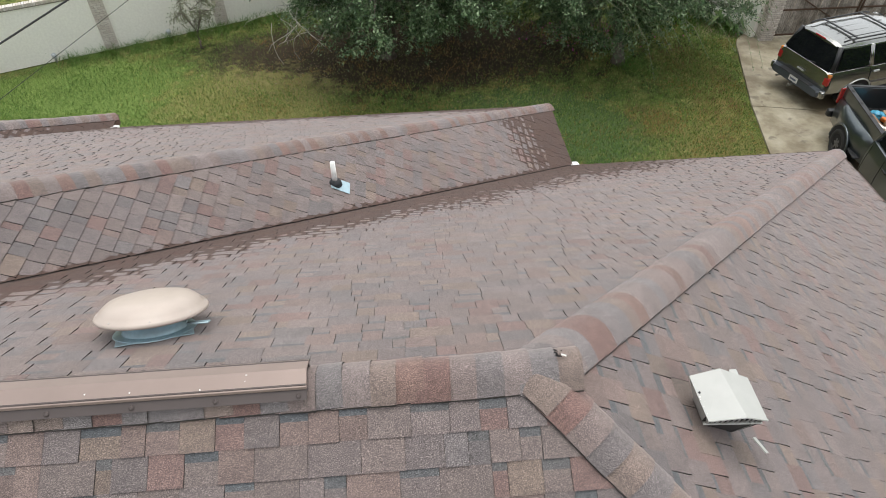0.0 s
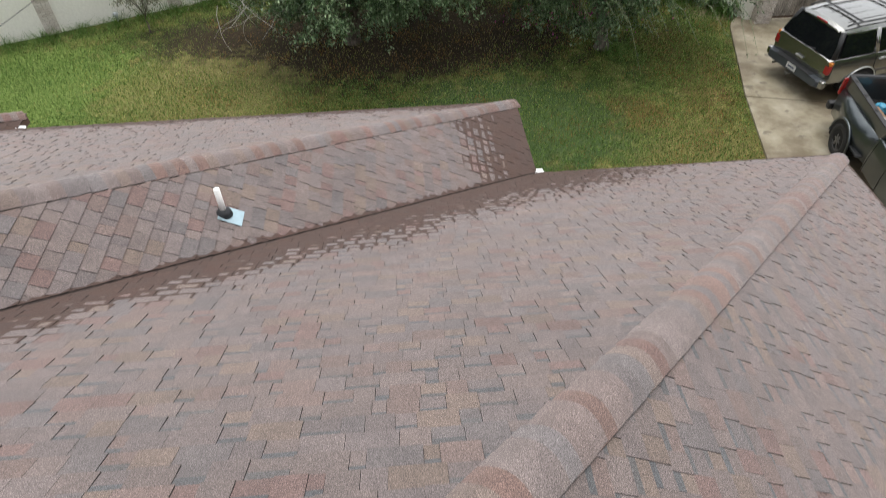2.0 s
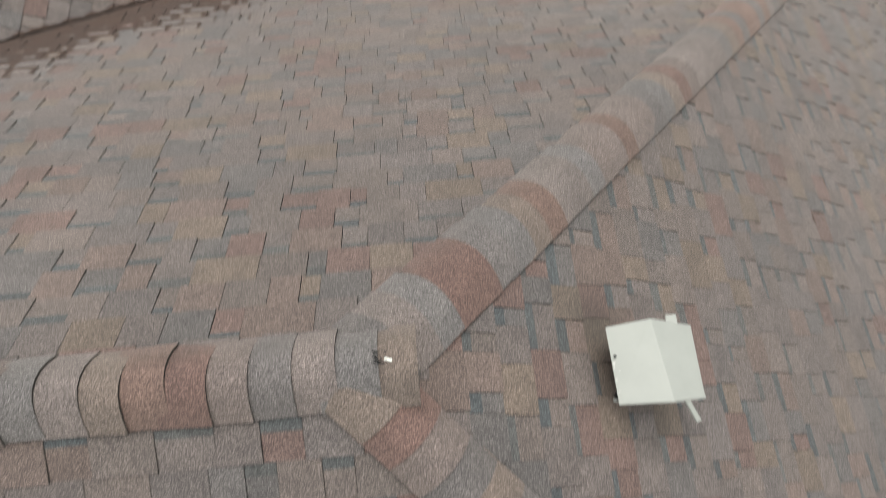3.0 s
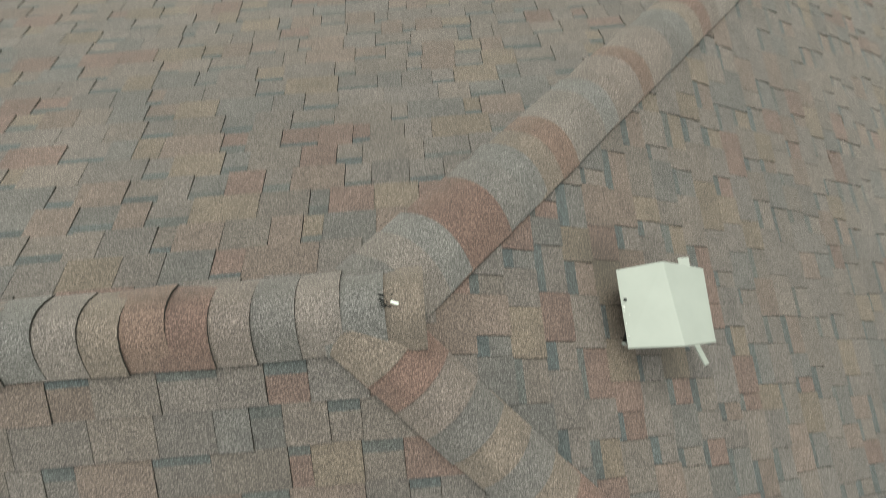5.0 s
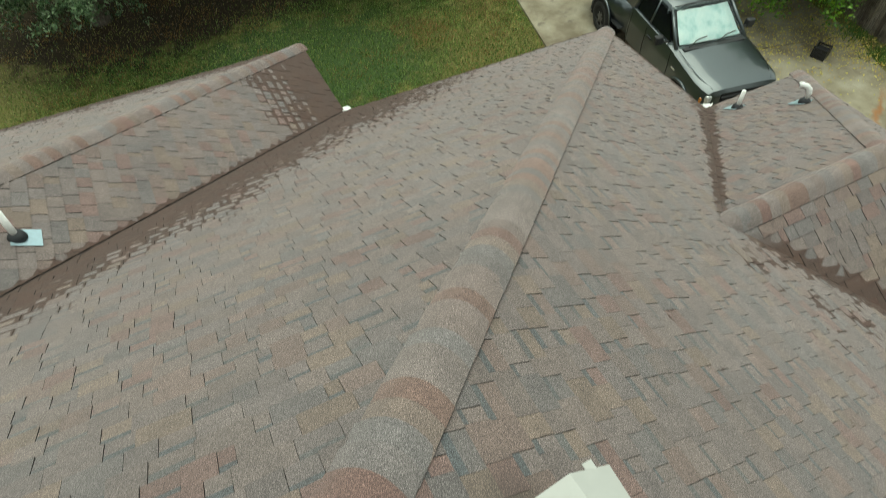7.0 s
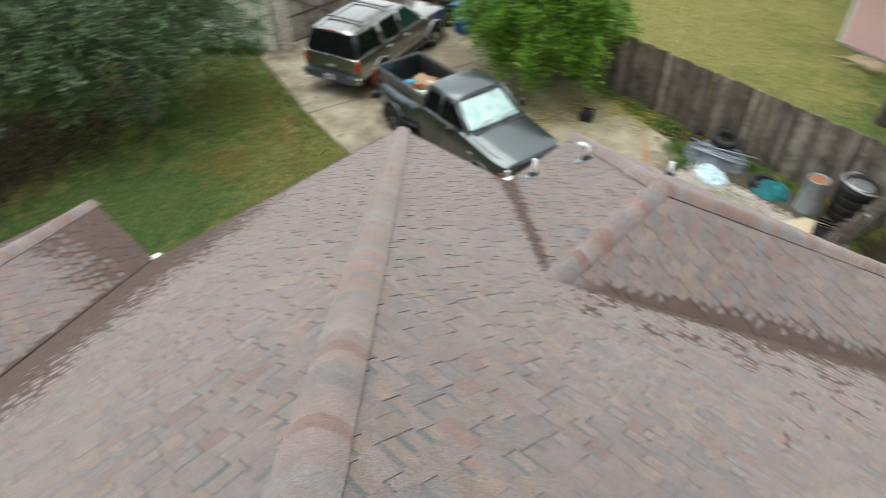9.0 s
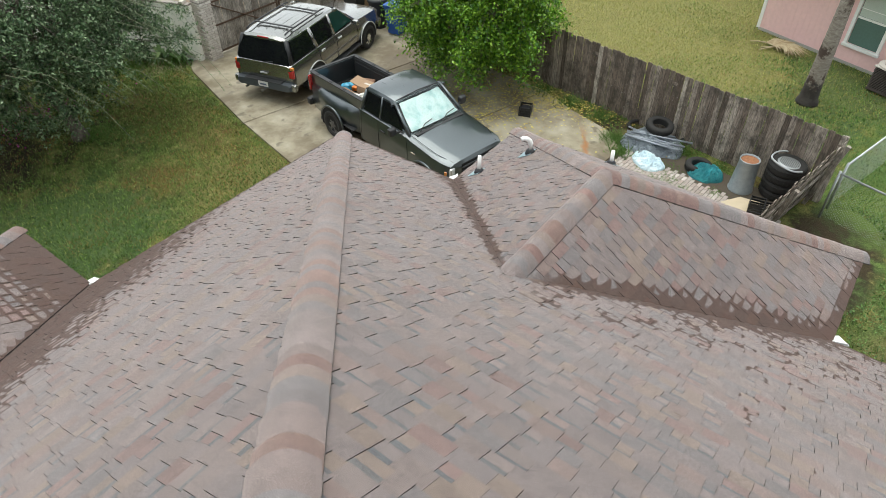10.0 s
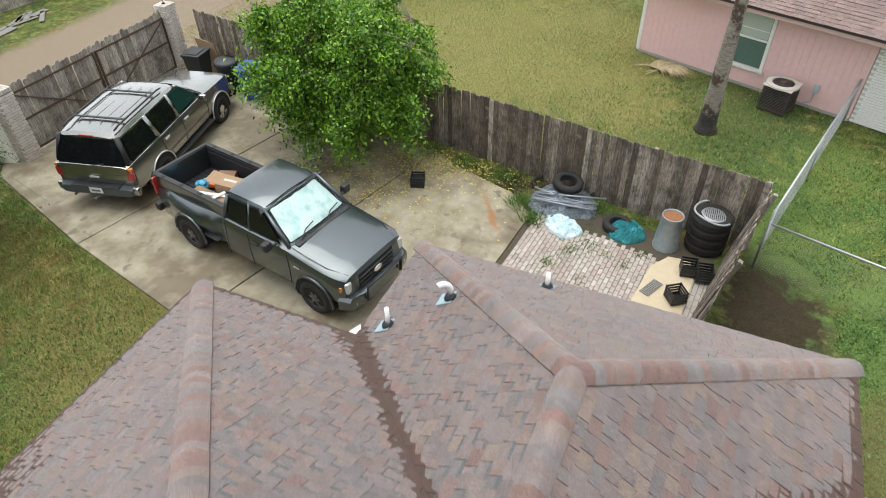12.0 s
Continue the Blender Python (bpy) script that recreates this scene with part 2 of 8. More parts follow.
# ---------------------------------------------------------------- the roof's plan
YR, ZR, XA, M, RUN = 1.505, 7.60, 0.569, 0.606, 7.88   # main ridge, its end, slope and run
X1, Y1 = XA + RUN, YR + RUN                            # eaves of the main hip
ZE = ZR - M * RUN                                      # height of all eaves
X2, Y2, MS, MC = 3.2, 11.55, 0.555, 0.535              # left wing: side eave, back eave, slopes
X3, Y3, MF = -6.0, 12.05, 0.54                                  # far wing beyond it
YW, W, MW, XE = 3.609, 3.072, 0.643, 10.552            # right wing: ridge, half width, slope, end eave
ZW = ZE + MW * W
XV = X1 - MW * W / M                                   # where its ridge meets the main slope
COURSE = 0.146

R7 = M / MW


class Slope:
    """A plane of the roof that falls along the level direction h from the eave line h.p = c, at height z."""

    def __init__(self, h, c, m, limits, z=None):
        self.h, self.c, self.m, self.limits = Vector(h), c, m, limits
        n = math.sqrt(1 + m * m)
        self.v = Vector((-h[0], -h[1], m)) / n
        self.n = Vector((h[0] * m, h[1] * m, 1)) / n
        self.u = self.v.cross(self.n)
        self.o = Vector((h[0] * c, h[1] * c, ZE if z is None else z))
        self.matrix = Matrix((( *self.u, 0), (*self.v, 0), (*self.n, 0), (0, 0, 0, 1))).transposed()
        self.matrix.translation = self.o

    def at(self, s, d, w=0.0):
        return self.o + self.u * s + self.v * d + self.n * w

    def height(self, x, y):
        return self.o.z + self.m * (self.c - self.h[0] * x - self.h[1] * y)


def clip(poly, slope, limits):
    """poly of (s, d), cut by the level half planes a x + b y <= c."""
    for a, b, c in limits:
        out = []
        k = len(poly)
        if not k:
            return []
        val = []
        for s, d in poly:
            p = slope.at(s, d)
            val.append(a * p.x + b * p.y - c)
        if max(val) <= 0:
            continue
        if min(val) >= 0:
            return []
        for i in range(k):
            j = (i + 1) % k
            if val[i] <= 0:
                out.append(poly[i])
            if (val[i] < 0) != (val[j] < 0) and val[i] != val[j]:
                t = val[i] / (val[i] - val[j])
                out.append((poly[i][0] + t * (poly[j][0] - poly[i][0]), poly[i][1] + t * (poly[j][1] - poly[i][1])))
        poly = out
    return poly


SLOPES = {
    # main hip: back, front, right (north and south of the wing)
    "back": Slope((0, 1), Y1, M, [(0, -1, -YR), (1, -1, XA - YR), (-MS, M, M * Y1 - MS * X2)]),
    "front": Slope((0, -1), RUN - YR, M, [(0, 1, YR), (1, 1, XA + YR), (-MS, -M, M * (RUN - YR) - MS * X2)]),
    "right_north": Slope((1, 0), X1, M, [(-1, 1, YR - XA), (R7, -1, R7 * X1 - YW - W), (0, -1, -YW)]),
    "right_south": Slope((1, 0), X1, M, [(-1, -1, -YR - XA), (-1, 1, YR - XA), (R7, 1, R7 * X1 + YW - W), (0, 1, YW)]),
    # right wing
    "wing_north": Slope((0, 1), YW + W, MW, [(0, -1, -YW), (1, -1, XE - W - YW), (-R7, 1, YW + W - R7 * X1)]),
    "wing_south": Slope((0, -1), W - YW, MW, [(0, 1, YW), (1, 1, XE - W + YW), (-R7, -1, W - YW - R7 * X1)]),
    "wing_end": Slope((1, 0), XE, MW, [(-1, 1, YW - XE + W), (-1, -1, W - YW - XE)]),
    # left wings
    "left_side": Slope((1, 0), X2, MS, [(MS, -M, MS * X2 - M * Y1), (-MS, MC, MC * Y2 - MS * X2), (0, -1, -YR)]),
    "left_back": Slope((0, 1), Y2, MC, [(MS, -MC, MS * X2 - MC * Y2), (-MF, MC, MC * Y2 - MF * X3), (0, -1, -YR)]),
    "far_side": Slope((1, 0), X3, MF, [(MF, -MC, MF * X3 - MC * Y2), (-MF, MC, MC * Y3 - MF * X3), (0, -1, -YR)]),
    "far_back": Slope((0, 1), Y3, MC, [(MF, -MC, MF * X3 - MC * Y3), (-1, 0, 18.0), (0, -1, -YR)]),
}
# the sides of the tall wings that fall to the front, out of view
SLOPES["left_front"] = Slope((0, -1), Y2 - 2 * YR, MC, [(0, 1, YR), (MS, MC, MS * X2 - MC * (Y2 - 2 * YR)), (-1, 0, 18.0)])
SLOPES["left_side_front"] = Slope((1, 0), X2, MS, [(0, 1, YR), (-MS, -MC, MC * (Y2 - 2 * YR) - MS * X2), (MS, M, MS * X2 - M * (RUN - YR))])


def slope_outline(slope, limits=None):
    return clip([(-40, 0), (40, 0), (40, 20), (-40, 20)], slope, slope.limits if limits is None else limits)


house = tagged(empty("house"), "single-storey house with a brown hip roof of weathered asphalt shingles", "house")
felt = simple("roof_felt", (0.06, 0.045, 0.04), 0.95)
roof = empty("roof")
roof.parent = house
for name, sl in SLOPES.items():
    deck = bmesh.new()
    out = slope_outline(sl)
    top = [deck.verts.new(sl.at(s, d, -0.004)) for s, d in out]
    low = [deck.verts.new(sl.at(s, d, -0.05)) for s, d in out]
    deck.faces.new(top)
    deck.faces.new(low[::-1])
    for i in range(len(out)):
        j = (i + 1) % len(out)
        deck.faces.new((top[i], low[i], low[j], top[j]))
    part("deck", deck, felt, roof)

# damp zones: both sides of the valleys, the eaves, and patches below the right wing
VALLEY_LEFT = (MS / 0.82, -M / 0.82, (MS * X2 - M * Y1) / 0.82)
VALLEY_NORTH = (-R7 / 1.375, 1 / 1.375, (YW + W - R7 * X1) / 1.375)
VALLEY_SOUTH = (-R7 / 1.375, -1 / 1.375, (W - YW - R7 * X1) / 1.375)

cut_edge = simple("cut_asphalt_edge", (0.045, 0.039, 0.036), 0.9)


def tab_materials(name, wet=()):
    return [shingle_material(name, False, SHINGLE, wet), shingle_material(name + "_low", False, SHINGLE_LOW, wet), cut_edge]


shingle_mats = {
    "back": tab_materials("shingles_back", [(*VALLEY_LEFT, 0.75, 2.8, 2.4, 9.9, 0), (0, 1, Y1, 0.1, 0.1, 2.0, 12.0, 0)]),
    "left": tab_materials("shingles_left", [(*VALLEY_LEFT, 0.07, 0.14, 2.0, 10.5, 0), (1, 0, X2, 0.4, 2.9, 5.0, 12.0, 0)]),
    "left_back": tab_materials("shingles_left_back", [(0, 1, Y2, 0.8, 0.8, 8.0, 13.0, 0), (0, 1, Y2, 2.2, 2.2, 8.0, 13.0, 1)]),
    "right": tab_materials("shingles_right", [(*VALLEY_NORTH, 0.1, 0.36, 3.5, 7.2, 0), (*VALLEY_SOUTH, 0.34, 0.1, 0.0, 3.6, 0), (*VALLEY_SOUTH, 2.6, 1.1, -0.9, 3.4, 1), (1, 0, X1, 0.1, 0.1, -9.0, 12.0, 0)]),
    "wing": tab_materials("shingles_wing", [(*VALLEY_NORTH, 0.07, 0.3, 3.5, 7.2, 0), (*VALLEY_SOUTH, 0.42, 0.1, 0.0, 3.5, 0), (0, 1, YW - W, 0.15, 0.15, -2.0, 3.0, 0)]),
    "far": tab_materials("shingles_far", [(1, 0, X3, 2.5, 2.5, 4.0, 16.0, 0)]),
    "plain": tab_materials("shingles_plain"),
}
# two spots of painted shade beside the hood vent
shingle_single = shingle_material("shingle_single", True, vent_shade=[(1.5, 1.74, 0.22), (1.72, 1.3, 0.18)])
WIDTHS = (0.11, 0.14, 0.16, 0.18, 0.2, 0.24)
LOW_WIDTHS = (0.07, 0.1, 0.13, 0.15, 0.18)


class Tabs:
    """Shingle tabs gathered into one mesh: each is thick at its lower edge and tucked under the course above, with bare asphalt on
    its cut edges. Two maps hold the distances from its sides, in metres."""

    def __init__(self):
        self.verts, self.faces, self.kinds, self.maps = [], [], [], ([], [])

    def add(self, slope, poly, d0, d1, lift, kind, s0, s1):
        k, base = len(poly), len(self.verts)
        for w in (None, -0.006):
            for s, d in poly:
                self.verts.append(slope.at(s, d, 0.002 + lift * (d1 - d) / (d1 - d0) if w is None else w))
                self.maps[0].append((s - s0, d - d0))
                self.maps[1].append((s1 - s, d1 - 0.02 - d))
        self.faces.append(tuple(range(base, base + k)))
        self.kinds.append(kind)
        for i in range(k):
            j = (i + 1) % k
            self.faces.append((base + j, base + i, base + k + i, base + k + j))
            self.kinds.append(2)

    def build(self, name, materials):
        me = bpy.data.meshes.new(name)
        me.from_pydata(self.verts, [], self.faces)
        for mm in materials:
            me.materials.append(mm)
        me.polygons.foreach_set("material_index", [min(k, len(materials) - 1) for k in self.kinds])
        corner = np.zeros(len(me.loops), dtype=np.int32)
        me.loops.foreach_get("vertex_index", corner)
        for layer, values in zip(("from_corner", "to_corner"), self.maps):
            me.uv_layers.new(name=layer).data.foreach_set("uv", np.array(values, dtype=np.float32)[corner].ravel())
        ob = new(name, me)
        ob.parent = roof
        return ob


def lay_shingles(slope, material, rng, dmin=0.0, near=None, phase=0.0, even=False, limits=None):
    """Courses of laminated tabs of uneven width; the low ones carry a grey shade band under the course above.
    Tabs for which near(x, y) holds become objects of their own."""
    out = slope_outline(slope)
    limits = slope.limits if limits is None else limits
    slo, shi = min(p[0] for p in out), max(p[0] for p in out)
    top = max(p[1] for p in out)
    tabs, singles = Tabs(), []
    row = int(dmin / COURSE) - (1 if phase else 0)
    while row * COURSE + phase < top:
        d0, d1 = row * COURSE + phase - (0.02 if row == 0 else 0), (row + 1) * COURSE + phase + 0.02
        s = slo - rng.uniform(0, 0.3)
        tall = False
        while s < shi:
            tall = not tall if rng.random() < 0.72 else True
            w = rng.choice(WIDTHS if tall else LOW_WIDTHS) * (1.15 if even else 1.0)
            sag = rng.uniform(-0.002, 0.002)
            band = d0 + COURSE * rng.uniform(0.6, 0.78)
            lift = (0.011 if even else 0.0085) if tall else (0.006 if even else 0.0022)
            lift += rng.uniform(0, 0.002)
            g = 0.0022 if even else 0.001
            for kind, lo, hi in ((0, d0 + sag, d1),) if tall or even else ((0, d0 + sag, band), (1, band, d1)):
                poly = clip([(s + g, lo), (s + w - g, lo), (s + w - g, hi), (s + g, hi)], slope, limits)
                if len(poly) > 2:
                    p = slope.at(s + w / 2, d0)
                    tab = (poly, d0, d1, lift, kind, s, s + w)
                    if near and near(p.x, p.y) and len(poly) == 4 and tall:
                        singles.append(tab)
                    else:
                        tabs.add(slope, *tab)
            s += w
        row += 1
    tagged(tabs.build("shingles", material), "weathered brown and grey asphalt shingle courses", kind="stuff")
    return singles


def cut_back(limits, a, b, by):
    """The limits of a slope, the one with the direction a, b moved in by so many metres."""
    return [(p, q, c - by * math.hypot(p, q) if abs(p - a) + abs(q - b) < 1e-6 else c) for p, q, c in limits]


rng = random.Random(7)
near_apex = lambda x, y: 0.9 < x < 2.6 and 0.5 < y < 2.5
SINGLES = []
for name, kind in (("back", "back"), ("front", "plain"), ("right_north", "right"), ("right_south", "right"), ("wing_north", "wing"), ("wing_south", "wing"), ("wing_end", "plain"),
                   ("left_side", "left"), ("left_back", "left_back"), ("far_side", "far"), ("far_back", "plain"), ("left_front", "plain"), ("left_side_front", "plain")):
    sl = SLOPES[name]
    limits = sl.limits
    if name == "left_side":
        limits = cut_back(limits, MS, -M, 0.022)
    elif name == "wing_north":
        limits = cut_back(limits, -R7, 1, 0.004)
    got = lay_shingles(sl, shingle_mats[kind], rng, 0.15 if name == "front" else 0.0, near_apex if name.startswith("right") else None, 0.025 if name == "front" else 0.0,
                       name in ("left_side", "wing_south", "far_side"), limits)
    SINGLES += [(sl, g) for g in got]

# caps over ridges and hips
cap_mat = shingle_material("cap_shingle", True, CAP)


def lay_caps(p0, p1, n1, n2, half=0.17, step=0.125, hump=0.034):
    """Cap shingles from the upper end p0 to p1, folded over the slopes with the normals n1 and n2."""
    p0, p1 = Vector(p0), Vector(p1)
    x = (p1 - p0).normalized()
    up = (n1 + n2)
    up = (up - x * up.dot(x)).normalized()
    y = up.cross(x)
    sides = []
    for n in (n1, n2):
        e = n.cross(x)
        e.normalize()
        if e.dot(up) > 0:
            e = -e
        sides.append((e, n))
    if sides[0][0].dot(y) > 0:
        sides.reverse()
    ends = [e * half + n * 0.009 for e, n in sides]
    mid = Vector((0, 0, 0)) + up * hump
    ctrl = mid * 2 - (ends[0] + ends[1]) / 2
    prof = []
    for i in range(9):
        t = i / 8
        prof.append(ends[0] * (1 - t) ** 2 + ctrl * 2 * t * (1 - t) + ends[1] * t * t)
    bm = bmesh.new()
    length = step * 1.5
    rings = []
    for lift, along in ((0.0, 0.0), (0.012, length), (0.0, length)):
        rings.append([bm.verts.new((along, q.dot(y), q.dot(up) + lift)) for q in prof])
    for a, b in zip(rings, rings[1:]):
        for i in range(8):
            f = bm.faces.new((a[i], b[i], b[i + 1], a[i + 1]))
            f.material_index = 1 if b is rings[2] else 0
    me = bpy.data.meshes.new("cap_shingle")
    bm.normal_update()
    for f in bm.faces[:]:
        f.smooth = True
    for e in bm.edges:
        if len(e.link_faces) == 2 and e.calc_face_angle(0) > 0.8:
            e.smooth = False
    # edges of the two long sides, folded down
    for i in (0, 8):
        q0, q1 = rings[0][i].co, rings[1][i].co
        a, b = bm.verts.new(q0 - Vector((0, 0, 0.006))), bm.verts.new(q1 - Vector((0, 0, 0.014)))
        f = bm.faces.new((rings[0][i], a, b, rings[1][i]) if i else (rings[1][i], b, a, rings[0][i]))
        f.material_index = 1
    bm.to_mesh(me)
    bm.free()
    me.materials.append(cap_mat)
    me.materials.append(cut_edge)
    base = Matrix((( *x, 0), (*y, 0), (*up, 0), (0, 0, 0, 1))).transposed()
    n = int(((p1 - p0).length - length) / step + 0.4) + 1
    for k in range(n):
        ob = new("cap_shingle", me)
        ob.parent = roof
        wob = Matrix.Rotation(rng.uniform(-0.035, 0.035), 4, "Z") @ Matrix.Rotation(rng.uniform(-0.02, 0.012), 4, "X")
        ob.matrix_basis = Matrix.Translation(p0 + x * (k * step + rng.uniform(-0.006, 0.006))) @ base @ wob


N = {k: s.n for k, s in SLOPES.items()}
APEX = Vector((XA, YR, ZR))
lay_caps((-12.0, YR, ZR + 0.008), APEX + Vector((0.28, 0, 0.008)), N["back"], N["front"], half=0.145)
lay_caps(APEX + Vector((0.02, -0.02, 0.0)), (X1 + 0.02, Y1 - 0.02, ZE), N["back"], N["right_north"], half=0.168, hump=0.034)
lay_caps(APEX + Vector((0.02, -0.02, 0)), (X1, 2 * YR - Y1, ZE), N["front"], N["right_south"], half=0.13)
lay_caps((XV - 0.05, YW, ZW), (XE - W, YW, ZW), N["wing_north"], N["wing_south"])
lay_caps((XE - W - 0.03, YW, ZW + 0.004), (XE, YW + W, ZE), N["wing_north"], N["wing_end"])
lay_caps((XE - W - 0.03, YW, ZW + 0.004), (XE, YW - W, ZE), N["wing_south"], N["wing_end"])
H0 = X2 - MC * (Y2 - YR) / MS
lay_caps((H0, YR, ZE + MC * (Y2 - YR)), (X2, Y2, ZE), N["left_side"], N["left_back"])
F0 = X3 - MC * (Y3 - 6.0) / MF
lay_caps((F0, 6.0, ZE + MC * (Y3 - 6.0)), (X3, Y3, ZE), N["far_side"], N["far_back"])

# drip edge and fascia along the eaves, walls below
fascia_mat = simple("fascia_paint", (0.16, 0.095, 0.08), 0.6)
wall_mat = simple("house_brick", (0.42, 0.36, 0.31), 0.9, scale=12)
EAVE = [(XE, YW + W), (XE, YW - W), (X1, YW - W), (X1, 2 * YR - Y1), (X2, 2 * YR - Y1), (X2, 2 * YR - Y2), (-18, 2 * YR - Y2), (-18, Y3), (X3, Y3), (X3, Y2), (X2, Y2), (X2, Y1), (X1, Y1), (X1, YW + W)]


def inset(outline, by):
    """A right-angled outline, run clockwise, moved inwards."""
    out = []
    k = len(outline)
    for i in range(k):
        (ax, ay), (bx, by2), (cx, cy) = outline[i - 1], outline[i], outline[(i + 1) % k]
        d1, d2 = Vector((bx - ax, by2 - ay)).normalized(), Vector((cx - bx, cy - by2)).normalized()
        n1, n2 = Vector((d1.y, -d1.x)), Vector((d2.y, -d2.x))
        out.append((bx + (n1.x + n2.x) * by, by2 + (n1.y + n2.y) * by))
    return out


inner = inset(EAVE, 0.02)
for i in range(len(EAVE)):
    a, b = EAVE[i], EAVE[(i + 1) % len(EAVE)]
    c, d = inner[i], inner[(i + 1) % len(EAVE)]
    part("fascia", prism([a, b, d, c], ZE - 0.19, ZE - 0.03), fascia_mat, house)
walls_out, walls_in = inset(EAVE, 0.45), inset(EAVE, 0.65)
bm = bmesh.new()
for i in range(len(EAVE)):
    j = (i + 1) % len(EAVE)
    prism([walls_out[i], walls_out[j], walls_in[j], walls_in[i]], 0, ZE - 0.1, bm)
part("wall", bm, wall_mat, house)
part("soffit", prism(inset(EAVE, 0.025), ZE - 0.16, ZE - 0.12), simple("soffit_paint", (0.5, 0.45, 0.4), 0.7), house)

# the tabs nearest to the flight, each on its own
for sl, tab in SINGLES[:300]:
    one = Tabs()
    one.add(sl, *tab)
    one.build("shingle", [shingle_single, cut_edge])
rest_tabs = Tabs()
for sl, tab in SINGLES[300:]:
    rest_tabs.add(sl, *tab)
tagged(rest_tabs.build("shingles", shingle_mats["right"]), "weathered brown and grey asphalt shingle courses", kind="stuff")

# ---------------------------------------------------------------- vehicles: x ahead, y to the left, z up, origin on the ground between the axles


def car_paint(name, color, metal=0.55, rough=0.32, dust=0.15):
    m, nt, b = mat(name)
    v = coords(nt)
    n = noise_tex(nt, v, 3.5, 5, 0.6)
    f = noise_tex(nt, v, 900, 1)
    col = mix(nt, maths(nt, "MULTIPLY", ramp(nt, n, [(0.4, (0, 0, 0)), (0.75, (1, 1, 1))]), dust), color, (0.3, 0.27, 0.23))
    col = mix(nt, 1.0, col, ramp(nt, f, [(0.3, (0.9, 0.9, 0.9)), (0.7, (1.12, 1.12, 1.12))]), "MULTIPLY")
    nt.links.new(col, b.inputs["Base Color"])
    b.inputs["Metallic"].default_value = metal
    nt.links.new(ramp(nt, n, [(0.3, (rough * 0.9,) * 3), (0.75, (rough * 1.2,) * 3)]), b.inputs["Roughness"])
    b.inputs["Coat Weight"].default_value = 1.0
    b.inputs["Coat Roughness"].default_value = 0.06
    return m


def dark_glass(name, color=(0.006, 0.007, 0.008)):
    m, nt, b = mat(name)
    v = coords(nt)
    n = noise_tex(nt, v, 5, 4)
    b.inputs["Base Color"].default_value = (*color, 1)
    nt.links.new(ramp(nt, n, [(0.3, (0.02, 0.02, 0.02)), (0.7, (0.09, 0.09, 0.09))]), b.inputs["Roughness"])
    b.inputs["IOR"].default_value = 1.5
    return m


tyre_rubber = simple("tyre_rubber", (0.022, 0.021, 0.02), 0.8, grain=0.25, scale=30)
black_plastic = simple("black_plastic", (0.022, 0.023, 0.025), 0.55, grain=0.2)
chrome = simple("chrome", (0.75, 0.75, 0.75), 0.15, 1.0, grain=0.03, bumps=0)
rim_grey = simple("machined_rim", (0.42, 0.42, 0.42), 0.35, 0.7, grain=0.08)
rim_dark = simple("dark_rim", (0.13, 0.13, 0.135), 0.35, 0.7, grain=0.08)
tint = dark_glass("tinted_glass")
red_lens = simple("red_lens", (0.35, 0.02, 0.02), 0.15, grain=0.05, coat=1.0, bumps=0)
amber_lens = simple("amber_lens", (0.6, 0.2, 0.03), 0.15, grain=0.05, coat=1.0, bumps=0)
clear_lens = simple("clear_lens", (0.55, 0.56, 0.55), 0.12, 0.3, grain=0.05, coat=1.0, bumps=0)
plate_white = simple("plate_white", (0.7, 0.7, 0.68), 0.4, bumps=0)
well_black = simple("wheel_well", (0.008, 0.008, 0.008), 0.9, bumps=0)


def loft(stations):
    """A closed, mirrored skin over stations (x, half outline of (y, z) from the lower to the upper middle)."""
    b = bmesh.new()
    rings = []
    for x, half in stations:
        pts = [(y, z) for y, z in half] + [(-y, z) for y, z in half[::-1] if y > 1e-6]
        rings.append([b.verts.new((x, y, z)) for y, z in pts])
    n = len(rings[0])
    for r0, r1 in zip(rings, rings[1:]):
        for i in range(n):
            j = (i + 1) % n
            b.faces.new((r0[i], r1[i], r1[j], r0[j]))
    b.faces.new(rings[0])
    b.faces.new(rings[-1][::-1])
    bmesh.ops.recalc_face_normals(b, faces=b.faces)
    for e in b.edges:
        e.smooth = e.calc_face_angle(0) < 0.42
    return b


def panel(points, thick=0.012, lift=0.004, bevel=0.0):
    """A thin plate over a polygon in space, standing lift proud along its normal (points run anticlockwise seen from outside)."""
    pts = [Vector(p) for p in points]
    n = (pts[1] - pts[0]).cross(pts[2] - pts[1]).normalized()
    b = bmesh.new()
    hi = [b.verts.new(p + n * lift) for p in pts]
    lo = [b.verts.new(p + n * (lift - thick)) for p in pts]
    b.faces.new(hi)
    b.faces.new(lo[::-1])
    k = len(pts)
    for i in range(k):
        j = (i + 1) % k
        b.faces.new((hi[j], hi[i], lo[i], lo[j]))
    if bevel:
        es = [e for e in b.edges if {e.verts[0] in hi, e.verts[1] in hi} == {True, False}]
        bmesh.ops.bevel(b, geom=es, offset=bevel, segments=3, affect="EDGES")
    return b


def both(name, maker, material, parent, label="", smooth=False):
    """The part on the left side, and its mirror image on the right."""
    out = []
    for s in (1, -1):
        bm = maker()
        if s < 0:
            bmesh.ops.scale(bm, vec=(1, -1, 1), verts=bm.verts)
            bmesh.ops.reverse_faces(bm, faces=bm.faces)
        out.append(part(name, bm, material, parent, label, smooth))
    return out


